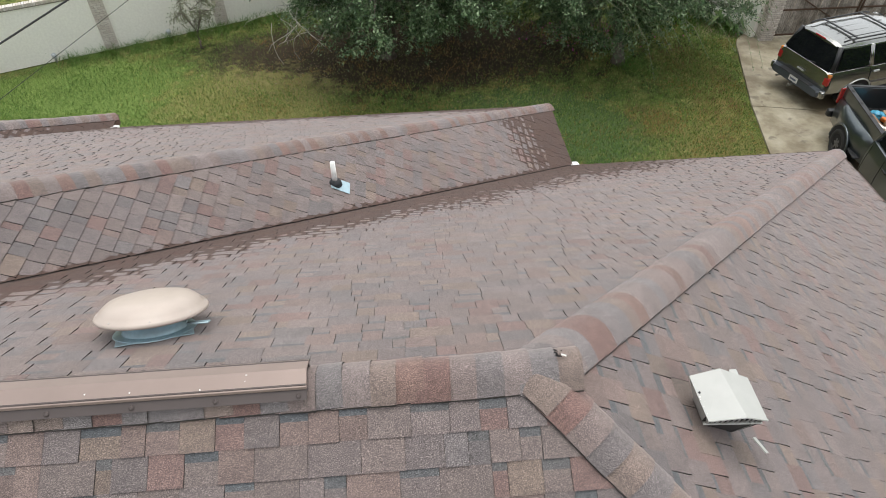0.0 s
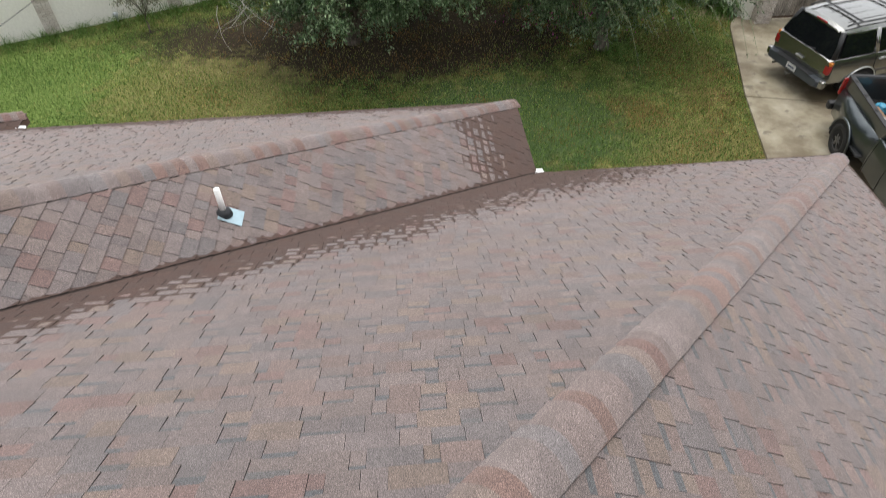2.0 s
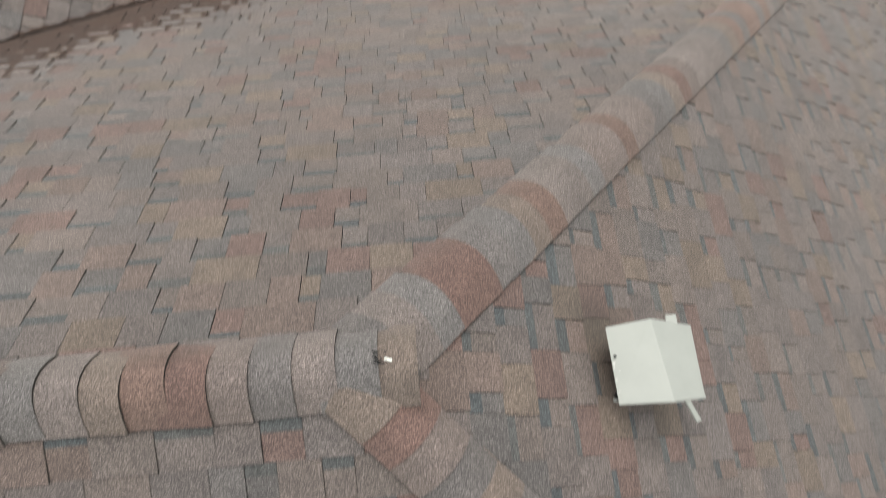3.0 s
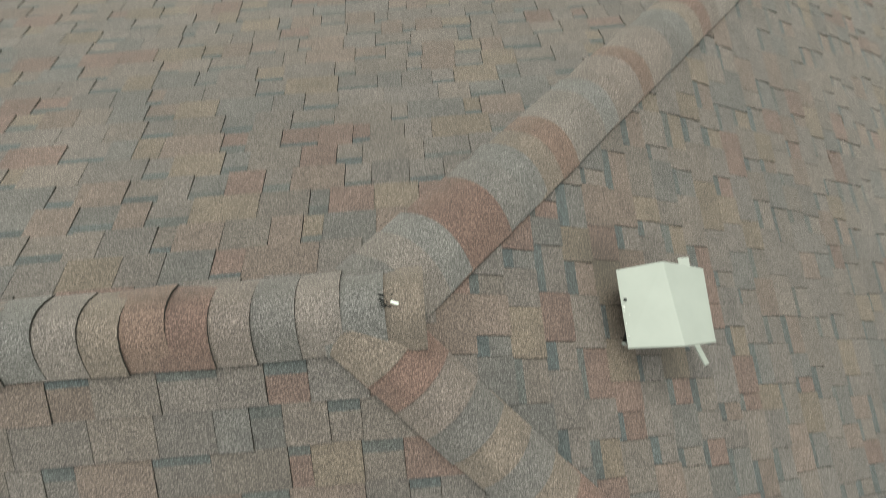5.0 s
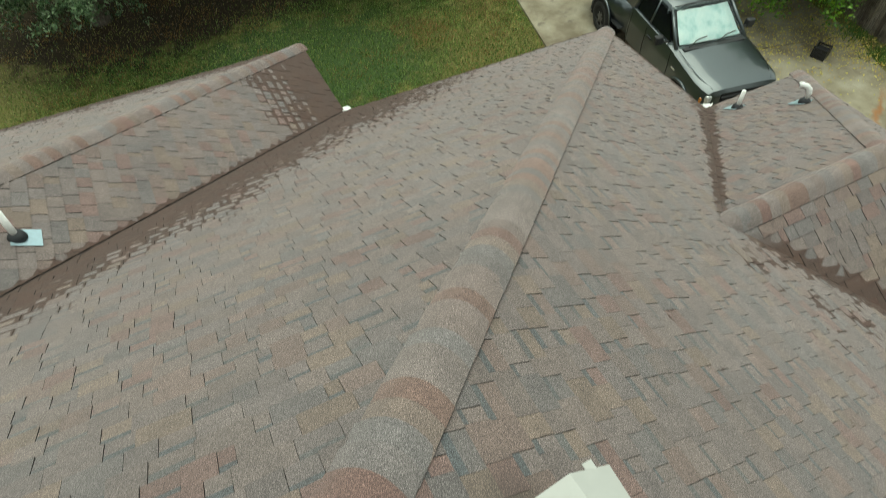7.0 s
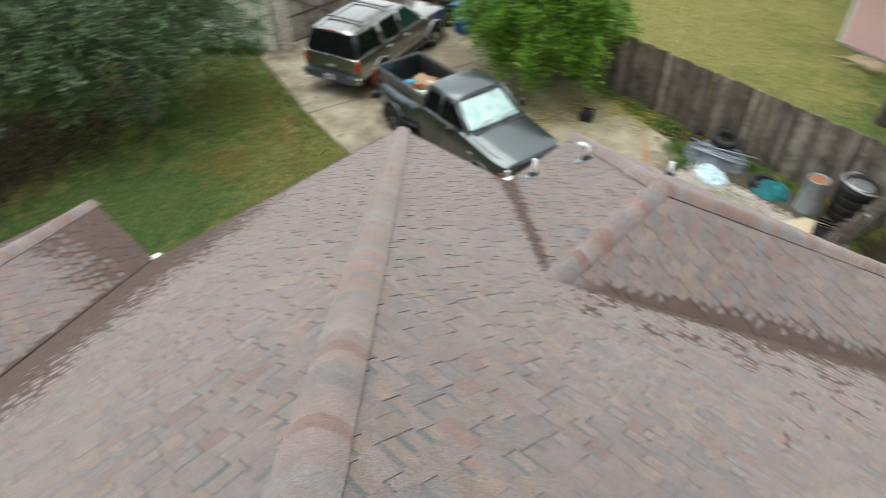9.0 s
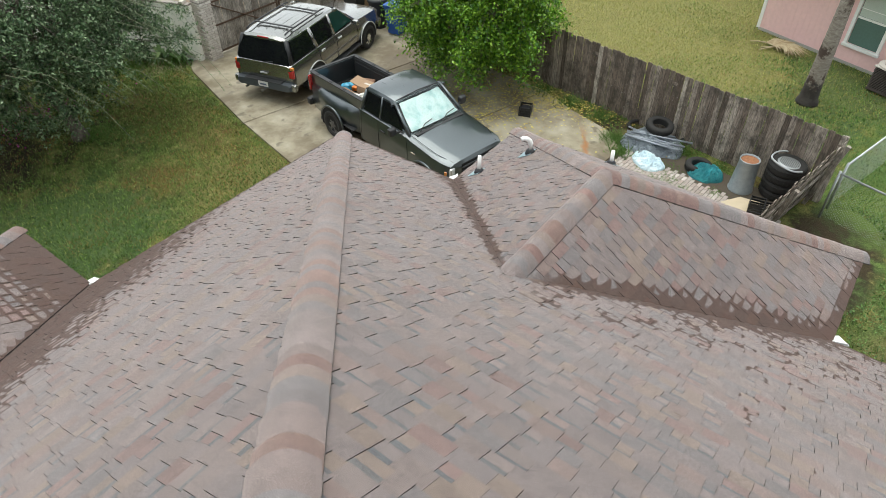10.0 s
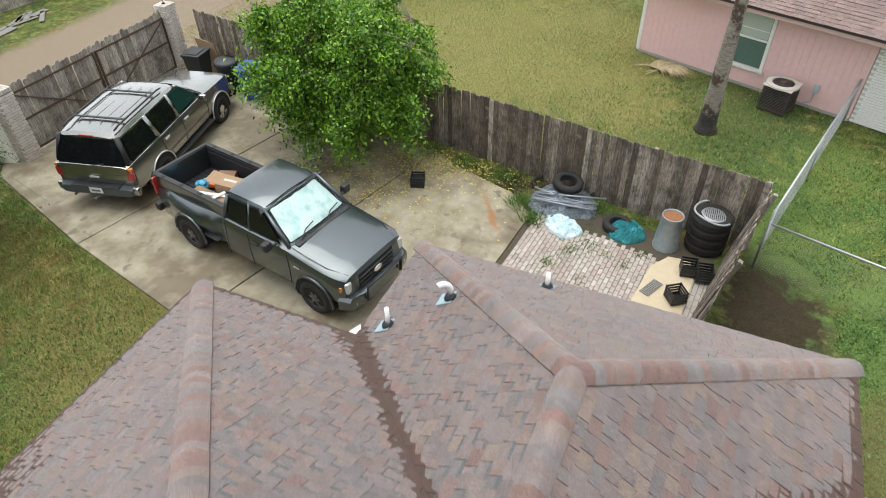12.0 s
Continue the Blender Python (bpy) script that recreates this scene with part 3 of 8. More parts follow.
def wheel(parent, x, y, r, width, spokes, rim_mat):
    """A wheel whose axle lies along y; its outer face looks to the side of y."""
    w = empty("wheel")
    w.parent = parent
    side = 1 if y > 0 else -1
    w.matrix_basis = Matrix.Translation((x, y, r)) @ Matrix.Rotation(radians(-90 * side), 4, "X")
    h = width / 2
    ri = r * 0.62
    part("tyre", turned([(ri, -h), (r * 0.9, -h), (r * 0.985, -h * 0.75), (r, -h * 0.4), (r, h * 0.4), (r * 0.985, h * 0.75), (r * 0.9, h), (ri + 0.02, h * 0.97), (ri, h * 0.8)], 40, caps=False), tyre_rubber, w, "black rubber tyre", True)
    bm = turned([(ri, -h * 0.6), (ri, h * 0.85), (ri - 0.02, h * 0.8), (ri - 0.025, h * 0.2), (0.0001, h * 0.15)], 40, caps=False)
    for k in range(spokes):
        a = 2 * math.pi * k / spokes
        m = Matrix.Rotation(a, 4, "Z")
        box((ri - 0.03, 0.075, 0.04), rot=m @ Matrix.Translation(((ri - 0.0) / 2, 0, h * 0.72)) @ Matrix.Rotation(radians(6), 4, "Y"), bm=bm, bevel=0.012)
    turned([(0.075, h * 0.5), (0.075, h * 0.85), (0.05, h * 0.92)], 16, bm)
    part("rim", bm, rim_mat, w)
    return w


def arch(parent, x, y, r, depth, material, flare=0.05, z=None, label=""):
    """Dark wheel opening with a rounded lip."""
    zc = r - 0.02 if z is None else z
    side = 1 if y > 0 else -1
    o = [(math.cos(a) * (r + 0.075), max(-zc + 0.28, math.sin(a) * (r + 0.075))) for a in [math.pi * i / 16 for i in range(17)]]
    o += [(-(r + 0.075), -zc + 0.28), (r + 0.075, -zc + 0.28)]
    part("wheel_well", prism(o, -depth, 0.006, m=Matrix.Translation((x, y, zc)) @ Matrix.Rotation(radians(90), 4, "X") @ Matrix.Scale(-1 if side > 0 else 1, 4, (0, 0, 1))), well_black, parent)
    pts = [(x + math.cos(a) * (r + 0.095), y + side * 0.0, zc + math.sin(a) * (r + 0.095)) for a in [-0.12 + (math.pi + 0.24) * i / 24 for i in range(25)]]
    part("fender_lip", tube(pts, flare, 8), material, parent, label, True)


# ---- the pickup
paint = car_paint("charcoal_paint", (0.088, 0.104, 0.112), 0.9, 0.38, 0.0)
truck = tagged(empty("pickup_truck", pose(12.015, 10.88, 0.035, 0, 0, 260)), "charcoal grey pickup truck with an open cargo bed", "pickup truck")


def front_section(w, zb, zt, crown, shoulder=0.1):
    return [(0, zb), (w - 0.1, zb), (w, zb + 0.14), (w + 0.02, (zb + zt) / 2), (w, zt - shoulder - 0.06), (w - 0.04, zt - shoulder * 0.35), (w - 0.14, zt + crown * 0.3), (w * 0.5, zt + crown * 0.8), (0, zt + crown)]


body = loft([(2.72, front_section(0.72, 0.52, 0.98, 0.02)), (2.66, front_section(0.86, 0.46, 1.06, 0.03)), (2.45, front_section(0.94, 0.42, 1.1, 0.035)), (2.1, front_section(0.97, 0.4, 1.12, 0.045)),
             (1.5, front_section(0.975, 0.38, 1.17, 0.05)), (1.02, front_section(0.975, 0.38, 1.21, 0.045)), (0.94, front_section(0.975, 0.38, 1.23, 0.01)), (0.4, front_section(0.98, 0.38, 1.25, 0.0)),
             (-1.02, front_section(0.98, 0.38, 1.27, 0.0)), (-1.06, front_section(0.96, 0.4, 1.25, 0.0))])
part("body", body, paint, truck, "", True)


def cab_section(w0, w1, z0, z1):
    return [(0, z0), (w0, z0), (w0 - 0.01, z0 + 0.05), (w1 + 0.03, z1 - 0.1), (w1 - 0.02, z1 - 0.03), (w1 - 0.12, z1), (w1 * 0.5, z1 + 0.022), (0, z1 + 0.028)]


# roof shell over the pillars
part("roof", loft([(0.3, cab_section(0.84, 0.665, 1.72, 1.775)), (0.12, cab_section(0.73, 0.68, 1.72, 1.83)), (-0.3, cab_section(0.74, 0.69, 1.72, 1.85)), (-0.8, cab_section(0.74, 0.685, 1.72, 1.84)), (-0.93, cab_section(0.72, 0.66, 1.72, 1.8))]), paint, truck, "", True)
for y in (-0.36, -0.12, 0.12, 0.36):
    part("roof_rib", box((0.62, 0.018, 0.012), (-0.42, y, 1.868 - 0.02 * abs(y)), 0.005), paint, truck)
# dark cabin block inside the glass
part("cabin", loft([(0.86, [(0, 1.15), (0.78, 1.15), (0.78, 1.24), (0, 1.25)]), (0.25, [(0, 1.15), (0.86, 1.15), (0.68, 1.74), (0, 1.76)]), (-0.9, [(0, 1.15), (0.86, 1.15), (0.68, 1.74), (0, 1.76)]), (-1.02, [(0, 1.15), (0.84, 1.15), (0.82, 1.25), (0, 1.26)])]),
     simple("cabin_dark", (0.012, 0.012, 0.013), 0.8, bumps=0), truck)
# pillars
for a, b2, r in (((0.92, 0.86, 1.22), (0.24, 0.69, 1.79), 0.042), ((-0.18, 0.905, 1.25), (-0.2, 0.715, 1.77), 0.03), ((-1.0, 0.9, 1.25), (-0.9, 0.68, 1.74), 0.055)):
    both("pillar", lambda a=a, b2=b2, r=r: tube([a, b2], r, 8), paint, truck, smooth=True)
# side glass, windscreen, back glass
both("window", lambda: panel([(0.72, 0.892, 1.265), (0.27, 0.738, 1.735), (-0.14, 0.742, 1.735), (-0.14, 0.9, 1.265)][::-1], 0.01, 0.012), tint, truck, "dark tinted glass")
both("window", lambda: panel([(-0.23, 0.9, 1.265), (-0.24, 0.742, 1.735), (-0.78, 0.735, 1.73), (-0.88, 0.892, 1.265)][::-1], 0.01, 0.012), tint, truck, "dark tinted glass")
part("back_glass", panel([(-1.03, 0.74, 1.3), (-0.94, 0.6, 1.74), (-0.94, -0.6, 1.74), (-1.03, -0.74, 1.3)], 0.01, 0.008), tint, truck)

shade_mat, snt, sb = mat("foil_sunshade")
sv = coords(snt)
sn = noise_tex(snt, sv, 4, 4, 0.6)
scol = ramp(snt, sn, [(0.32, (0.55, 0.72, 0.72)), (0.5, (0.82, 0.9, 0.9)), (0.68, (0.92, 0.95, 0.94))])
snt.links.new(scol, sb.inputs["Base Color"])
sb.inputs["Metallic"].default_value = 0.35
sb.inputs["Roughness"].default_value = 0.4
bump(snt, sb, sn, 0.7, 0.06)
A0, A1 = Vector((0.9, 0, 1.25)), Vector((0.28, 0, 1.765))
bm = bmesh.new()
grid = []
sr = random.Random(2)
for i in range(11):
    rowv = []
    for j in range(17):
        t, u = i / 10, j / 8 - 1
        wd = 0.76 - 0.16 * t
        p = A0.lerp(A1, 0.03 + 0.92 * t)
        bow = 0.07 * (1 - u * u)
        rowv.append(bm.verts.new((p.x + bow * 0.85 - 0.018 + sr.uniform(-0.008, 0.008), u * wd, p.z + bow * 0.38 - 0.008 + sr.uniform(-0.008, 0.008))))
    grid.append(rowv)
for i in range(10):
    for j in range(16):
        bm.faces.new((grid[i][j], grid[i][j + 1], grid[i + 1][j + 1], grid[i + 1][j]))
bmesh.ops.recalc_face_normals(bm, faces=bm.faces)
part("sunshade", bm, shade_mat, truck, "crumpled silver foil sunshade behind the windscreen", True)
glass, gnt, gb = mat("windscreen_glass")
gtr = gnt.nodes.new("ShaderNodeBsdfTransparent")
gtr.inputs["Color"].default_value = (0.86, 0.95, 0.93, 1)
gb.inputs["Base Color"].default_value = (0.6, 0.75, 0.72, 1)
gb.inputs["Roughness"].default_value = 0.03
fres = gnt.nodes.new("ShaderNodeFresnel")
fres.inputs["IOR"].default_value = 1.5
gloss = gnt.nodes.new("ShaderNodeBsdfGlossy")
gloss.inputs["Roughness"].default_value = 0.02
gmx = gnt.nodes.new("ShaderNodeMixShader")
gnt.links.new(fres.outputs[0], gmx.inputs[0])
gnt.links.new(gtr.outputs[0], gmx.inputs[1])
gnt.links.new(gloss.outputs[0], gmx.inputs[2])
gnt.links.new(gmx.outputs[0], gnt.nodes["Material Output"].inputs["Surface"])
bm = bmesh.new()
grid = []
for i in range(5):
    rowv = []
    for j in range(13):
        t, u = i / 4, j / 6 - 1
        p = Vector((0.95, 0, 1.235)).lerp(Vector((0.25, 0, 1.8)), t)
        wd = 0.84 - 0.165 * t
        bow = 0.09 * (1 - u * u)
        rowv.append(bm.verts.new((p.x + bow * 0.9 - 0.02, u * wd, p.z + bow * 0.35)))
    grid.append(rowv)
for i in range(4):
    for j in range(12):
        bm.faces.new((grid[i][j], grid[i][j + 1], grid[i + 1][j + 1], grid[i + 1][j]))
bmesh.ops.recalc_face_normals(bm, faces=bm.faces)
ws = part("windscreen", bm, glass, truck, "clear windscreen glass", True)
ws.visible_shadow = False
part("cowl", box((0.16, 1.5, 0.03), (1.03, 0, 1.235), 0.01), black_plastic, truck)
for y0, y1 in ((0.1, 0.62), (-0.62, -0.1)):
    part("wiper", tube([(1.02, y0 + 0.02, 1.27), (0.9, (y0 + y1) / 2, 1.345), (0.86, y1, 1.36)], 0.012, 6), black_plastic, truck)
part("cab_seal", tube([(0.26, 0.64, 1.815), (0.26, 0.0, 1.85), (0.26, -0.64, 1.815)], 0.014, 6), black_plastic, truck)
# hood lines and shut lines of the doors
both("shut_line", lambda: tube([(2.6, 0.7, 1.085), (2.1, 0.83, 1.15), (1.5, 0.855, 1.205), (1.0, 0.85, 1.245)], 0.006, 4), well_black, truck)
both("shut_line", lambda: tube([(0.92, 0.978, 1.18), (0.95, 0.998, 0.8), (0.9, 0.985, 0.46)], 0.006, 4), well_black, truck)
both("shut_line", lambda: tube([(-0.18, 0.978, 1.2), (-0.18, 1.002, 0.8), (-0.18, 0.99, 0.46)], 0.006, 4), well_black, truck)
both("shut_line", lambda: tube([(-0.92, 0.978, 1.2), (-0.95, 1.002, 0.8), (-0.98, 0.99, 0.46)], 0.006, 4), well_black, truck)
both("door_handle", lambda: box((0.2, 0.03, 0.05), (0.02, 1.0, 1.06), 0.012), black_plastic, truck)
both("badge", lambda: box((0.2, 0.008, 0.035), (1.22, 0.998, 0.98), 0.004), chrome, truck, "small chrome badge")
# mirrors
both("mirror", lambda: merge(box((0.14, 0.2, 0.2), (0.62, 1.14, 1.32), 0.04), tube([(0.66, 0.92, 1.26), (0.64, 1.08, 1.28)], 0.03, 8)), black_plastic, truck)
# nose: grille, lights, bumper
part("grille", box((0.05, 1.06, 0.3), (2.7, 0, 0.86), 0.02), well_black, truck)
for z in (0.76, 0.845, 0.93):
    part("grille_bar", box((0.05, 1.04, 0.035), (2.73, 0, z), 0.012), black_plastic, truck)
part("emblem", turned([(0.13, 0), (0.13, 0.02), (0.11, 0.03)], 24, m=Matrix.Translation((2.75, 0, 0.86)) @ Matrix.Rotation(radians(90), 4, "Y") @ Matrix.Scale(0.45, 4, (1, 0, 0))), chrome, truck, "plain oval chrome emblem")
both("headlight", lambda: box((0.12, 0.3, 0.24), (2.64, 0.72, 0.88), 0.04, rot=Matrix.Rotation(radians(-18), 4, "Z")), clear_lens, truck, "clear headlight lens")
both("indicator", lambda: box((0.1, 0.045, 0.12), (2.55, 0.895, 0.86), 0.025, rot=Matrix.Rotation(radians(-40), 4, "Z")), amber_lens, truck, "amber indicator lens")
part("front_bumper", loft([(2.86, [(0, 0.42), (0.5, 0.42), (0.6, 0.46), (0.6, 0.62), (0.5, 0.66), (0, 0.67)]), (2.78, [(0, 0.38), (0.8, 0.38), (0.9, 0.44), (0.9, 0.64), (0.82, 0.69), (0, 0.7)]), (2.5, [(0, 0.36), (0.9, 0.36), (0.99, 0.42), (0.99, 0.66), (0.92, 0.7), (0, 0.7)])]), paint, truck, "", True)
part("brush_guard", tube([(2.9, -0.52, 0.5), (2.93, -0.52, 0.82), (2.93, 0.52, 0.82), (2.9, 0.52, 0.5)], 0.035, 10), black_plastic, truck, "black tubular bumper bar", True)
both("fog_lamp", lambda: turned([(0.05, 0), (0.05, 0.02)], 16, m=Matrix.Translation((2.8, 0.72, 0.53)) @ Matrix.Rotation(radians(90), 4, "Y")), clear_lens, truck)
# the bed: floor, sides with flared fenders, bulkhead, tailgate
bed_black = simple("bed_liner", (0.014, 0.015, 0.016), 0.7, grain=0.2)
part("bed_floor", box((1.86, 1.3, 0.04), (-2.02, 0, 0.8)), bed_black, truck)
for i in range(9):
    part("floor_rib", box((1.82, 0.05, 0.02), (-2.02, -0.56 + i * 0.14, 0.825), 0.006), bed_black, truck)
both("bed_side", lambda: box((1.9, 0.1, 0.86), (-2.03, 0.72, 0.9), 0.02), paint, truck)
both("bed_liner_side", lambda: box((1.84, 0.02, 0.5), (-2.02, 0.66, 1.05), 0.005), bed_black, truck)
both("bed_rail", lambda: box((1.94, 0.12, 0.035), (-2.03, 0.72, 1.335), 0.012), black_plastic, truck)
both("bed_groove", lambda: box((1.7, 0.02, 0.03), (-2.02, 0.65, 1.2), 0.008), bed_black, truck)
for x in (-1.5, -2.1, -2.7):
    both("stake_pocket", lambda x=x: box((0.1, 0.06, 0.012), (x, 0.72, 1.357), 0.004), bed_black, truck)


def bed_fender():
    secs = []
    for x, out in ((-1.12, 0.05), (-1.25, 0.14), (-1.45, 0.22), (-1.82, 0.25), (-2.2, 0.22), (-2.45, 0.15), (-2.9, 0.1)):
        y = 0.76
        secs.append((x, [(y, 0.42), (y + out * 0.9, 0.46), (y + out, 0.7), (y + out, 0.93), (y + out * 0.75, 1.03), (y + out * 0.2, 1.09), (y, 1.1)]))
    b = bmesh.new()
    rings = [[b.verts.new((x, yy, z)) for yy, z in s] for x, s in secs]
    for r0, r1 in zip(rings, rings[1:]):
        for i in range(len(r0)):
            j = (i + 1) % len(r0)
            b.faces.new((r0[i], r1[i], r1[j], r0[j]))
    b.faces.new(rings[0])
    b.faces.new(rings[-1][::-1])
    bmesh.ops.recalc_face_normals(b, faces=b.faces)
    return b


both("fender", bed_fender, paint, truck, "flared rear fender", True)
both("step", lambda: box((0.26, 0.16, 0.04), (-1.27, 0.9, 0.56), 0.012), black_plastic, truck, "ribbed black side step")
part("bulkhead", box((0.05, 1.42, 0.55), (-1.1, 0, 1.06), 0.012), paint, truck)
part("tailgate", box((0.07, 1.44, 0.58), (-2.98, 0, 1.04), 0.02), paint, truck)
part("tailgate_cap", box((0.09, 1.5, 0.03), (-2.98, 0, 1.345), 0.01), black_plastic, truck)
both("tail_light", lambda: box((0.06, 0.13, 0.36), (-2.985, 0.8, 1.08), 0.02), red_lens, truck, "red tail light")
part("rear_bumper", box((0.18, 1.86, 0.2), (-3.06, 0, 0.58), 0.05), black_plastic, truck)
part("chassis", box((5.0, 1.0, 0.18), (-0.2, 0, 0.45)), well_black, truck)
# short cab, tall hood and bed sides
LENGTHS = ((-3.2, -3.22), (-2.4, -2.4), (-1.2, -1.2), (-1.06, -0.62), (-0.93, -0.5), (0.3, 0.62), (0.95, 1.28), (2.72, 2.66), (3.0, 2.94))
HEIGHTS = ((0.0, 0.0), (0.6, 0.6), (1.1, 1.16), (1.25, 1.36), (1.335, 1.44), (1.85, 1.965), (2.0, 2.11))
for ob in truck.children:
    n = len(ob.data.vertices)
    co = np.zeros(3 * n, dtype=np.float32)
    ob.data.vertices.foreach_get("co", co)
    co = co.reshape(n, 3)
    co[:, 1] *= np.interp(co[:, 2], (1.3, 1.7), (1.0, 1.05))
    co[:, 0] = np.interp(co[:, 0], *zip(*LENGTHS))
    co[:, 2] = np.interp(co[:, 2], *zip(*HEIGHTS))
    ob.data.vertices.foreach_set("co", co.ravel())
    ob.data.update()
for x, y, r in ((1.84, 0.998, 0.4), (-1.84, 1.012, 0.4)):
    for s in (1, -1):
        arch(truck, x, y * s, r, 0.25, paint, 0.03, 0.42)
        wheel(truck, x, s * (y - 0.11), r, 0.27, 6, rim_dark)

# load in the bed
card = simple("cardboard", (0.36, 0.24, 0.15), 0.9, grain=0.12)
BED = Matrix.Translation((12.015, 10.88, 0.073)) @ Matrix.Rotation(radians(260), 4, "Z")


def in_bed(ob, x, y, z, rx=0, ry=0, rz=0):
    ob.matrix_basis = BED @ pose(x + 0.2, y, z, rx, ry, rz)
    return ob


carton = tagged(in_bed(mesh_object("cardboard_box", box((0.5, 0.4, 0.34), (0, 0, 0.17), 0.006), card), -1.85, 0.12, 0.86, 0, 6, 18), "crushed brown cardboard box in the truck bed", "cardboard box")
part("flap", panel([(0.24, -0.2, 0.34), (0.24, 0.2, 0.34), (0.46, 0.2, 0.5), (0.46, -0.2, 0.5)], 0.006), card, carton)
part("flap", panel([(-0.24, 0.2, 0.34), (-0.24, -0.2, 0.34), (-0.48, -0.2, 0.38), (-0.48, 0.2, 0.38)], 0.006), card, carton)
part("tape", box((0.3, 0.07, 0.004), (0.02, 0.02, 0.343)), simple("packing_tape", (0.6, 0.55, 0.48), 0.4), carton)
carton2 = tagged(in_bed(mesh_object("cardboard_box", box((0.42, 0.34, 0.2), (0, 0, 0.1), 0.006), simple("cardboard_brown", (0.25, 0.14, 0.09), 0.9)), -2.3, 0.42, 0.835, 0, 0, 30), "flattened dark cardboard box in the truck bed", "cardboard box")
pad = tagged(in_bed(mesh_object("cardboard_box", box((1.15, 0.5, 0.165), (0, 0, 0.0825), 0.01), simple("cardboard_flat", (0.3, 0.19, 0.12), 0.9, grain=0.15)), -1.95, -0.4, 0.835, 0, 0, 3), "flat brown cardboard carton under the boards", "cardboard box")
white_board = simple("white_board", (0.75, 0.74, 0.7), 0.5)
for x, y, a, ln in ((-2.0, -0.28, 20, 1.1), (-1.95, -0.47, 8, 0.8), (-1.8, -0.35, 80, 0.55)):
    tagged(in_bed(mesh_object("board", box((ln, 0.09, 0.03), (0, 0, 0.015), 0.004), white_board), x, y, 1.0 + (0.033 if a == 80 else 0), 0, 0, a), "white painted trim board lying in the truck bed", "board", "boards in the truck bed")
bag = bmesh.new()
bmesh.ops.create_icosphere(bag, subdivisions=3, radius=0.16)
for v in bag.verts:
    v.co *= 1 + 0.4 * noise.noise(v.co * 9) 
    v.co.z = max(-0.09, v.co.z * 0.75)
tagged(in_bed(mesh_object("plastic_bag", bag, simple("blue_plastic", (0.09, 0.42, 0.68), 0.35, grain=0.4, scale=14), smooth=False), -2.55, -0.05, 0.93), "crumpled blue and white plastic bag in the truck bed", "plastic bag")
tagged(in_bed(mesh_object("power_tool", merge(box((0.26, 0.12, 0.12), (0, 0, 0.08), 0.03), tube([(-0.05, 0, 0.06), (-0.12, 0.14, 0.05)], 0.03, 8)), simple("orange_plastic", (0.75, 0.2, 0.03), 0.45)), -2.36, 0.08, 0.835, 0, 0, 20), "orange plastic tool in the truck bed", "tool")
tagged(in_bed(mesh_object("cool_box", rounded(box((0.3, 0.42, 0.34), (0, 0, 0.17)), 0.03), simple("red_plastic", (0.5, 0.04, 0.06), 0.4)), -1.5, 0.46, 0.98 - 0.145), "red plastic cool box behind the cab", "cool box")
tagged(in_bed(mesh_object("plank", box((0.3, 0.06, 0.025), (0, 0, 0.013), 0.003), simple("raw_wood", (0.5, 0.33, 0.14), 0.8)), -2.3, -0.35, 0.836, 0, 0, 60), "short raw wooden plank in the truck bed", "plank")

# ---- the sport-utility vehicle
pewter = car_paint("pewter_paint", (0.3, 0.303, 0.288), 0.9, 0.2, 0.02)
suv = tagged(empty("sport_utility_vehicle", pose(14.41, 16.6, 0.035, 0, 0, 13.8) @ Matrix.Diagonal((1.095, 1.045, 1.015, 1))), "pewter grey sport-utility vehicle with dark glass and roof rack", "car")
SEC = lambda w, zb, zt, c=0.0: front_section(w, zb, zt, c)
part("body", loft([(2.38, SEC(0.74, 0.5, 0.95)), (2.3, SEC(0.88, 0.44, 1.03, 0.02)), (2.0, SEC(0.95, 0.4, 1.09, 0.03)), (1.3, SEC(0.97, 0.38, 1.15, 0.045)), (0.85, SEC(0.98, 0.38, 1.19, 0.03)), (0.4, SEC(0.985, 0.38, 1.21)),
                   (-1.6, SEC(0.985, 0.38, 1.23)), (-2.42, SEC(0.96, 0.42, 1.22)), (-2.52, SEC(0.9, 0.46, 1.18))]), pewter, suv, "", True)
CAB = lambda w0, w1, z0, z1: cab_section(w0, w1, z0, z1)
part("roof", loft([(0.18, CAB(0.8, 0.68, 1.74, 1.8)), (0.0, CAB(0.76, 0.7, 1.74, 1.86)), (-0.6, CAB(0.77, 0.71, 1.74, 1.9)), (-1.8, CAB(0.77, 0.71, 1.74, 1.89)), (-2.22, CAB(0.75, 0.69, 1.74, 1.85)), (-2.3, CAB(0.72, 0.66, 1.74, 1.79))]), pewter, suv, "", True)
part("cabin", loft([(0.9, [(0, 1.1), (0.78, 1.1), (0.78, 1.18), (0, 1.19)]), (0.16, [(0, 1.1), (0.88, 1.1), (0.7, 1.77), (0, 1.79)]), (-2.2, [(0, 1.1), (0.88, 1.1), (0.7, 1.77), (0, 1.79)]), (-2.42, [(0, 1.1), (0.84, 1.1), (0.8, 1.25), (0, 1.26)])]), simple("cabin_dark_grey", (0.012, 0.012, 0.013), 0.8, bumps=0), suv)
for a, b2, r in (((0.88, 0.87, 1.19), (0.14, 0.71, 1.79), 0.045), ((-0.3, 0.91, 1.21), (-0.32, 0.73, 1.79), 0.05), ((-1.22, 0.91, 1.21), (-1.3, 0.73, 1.79), 0.065)):
    both("pillar", lambda a=a, b2=b2, r=r: tube([a, b2], r, 8), pewter, suv, smooth=True)
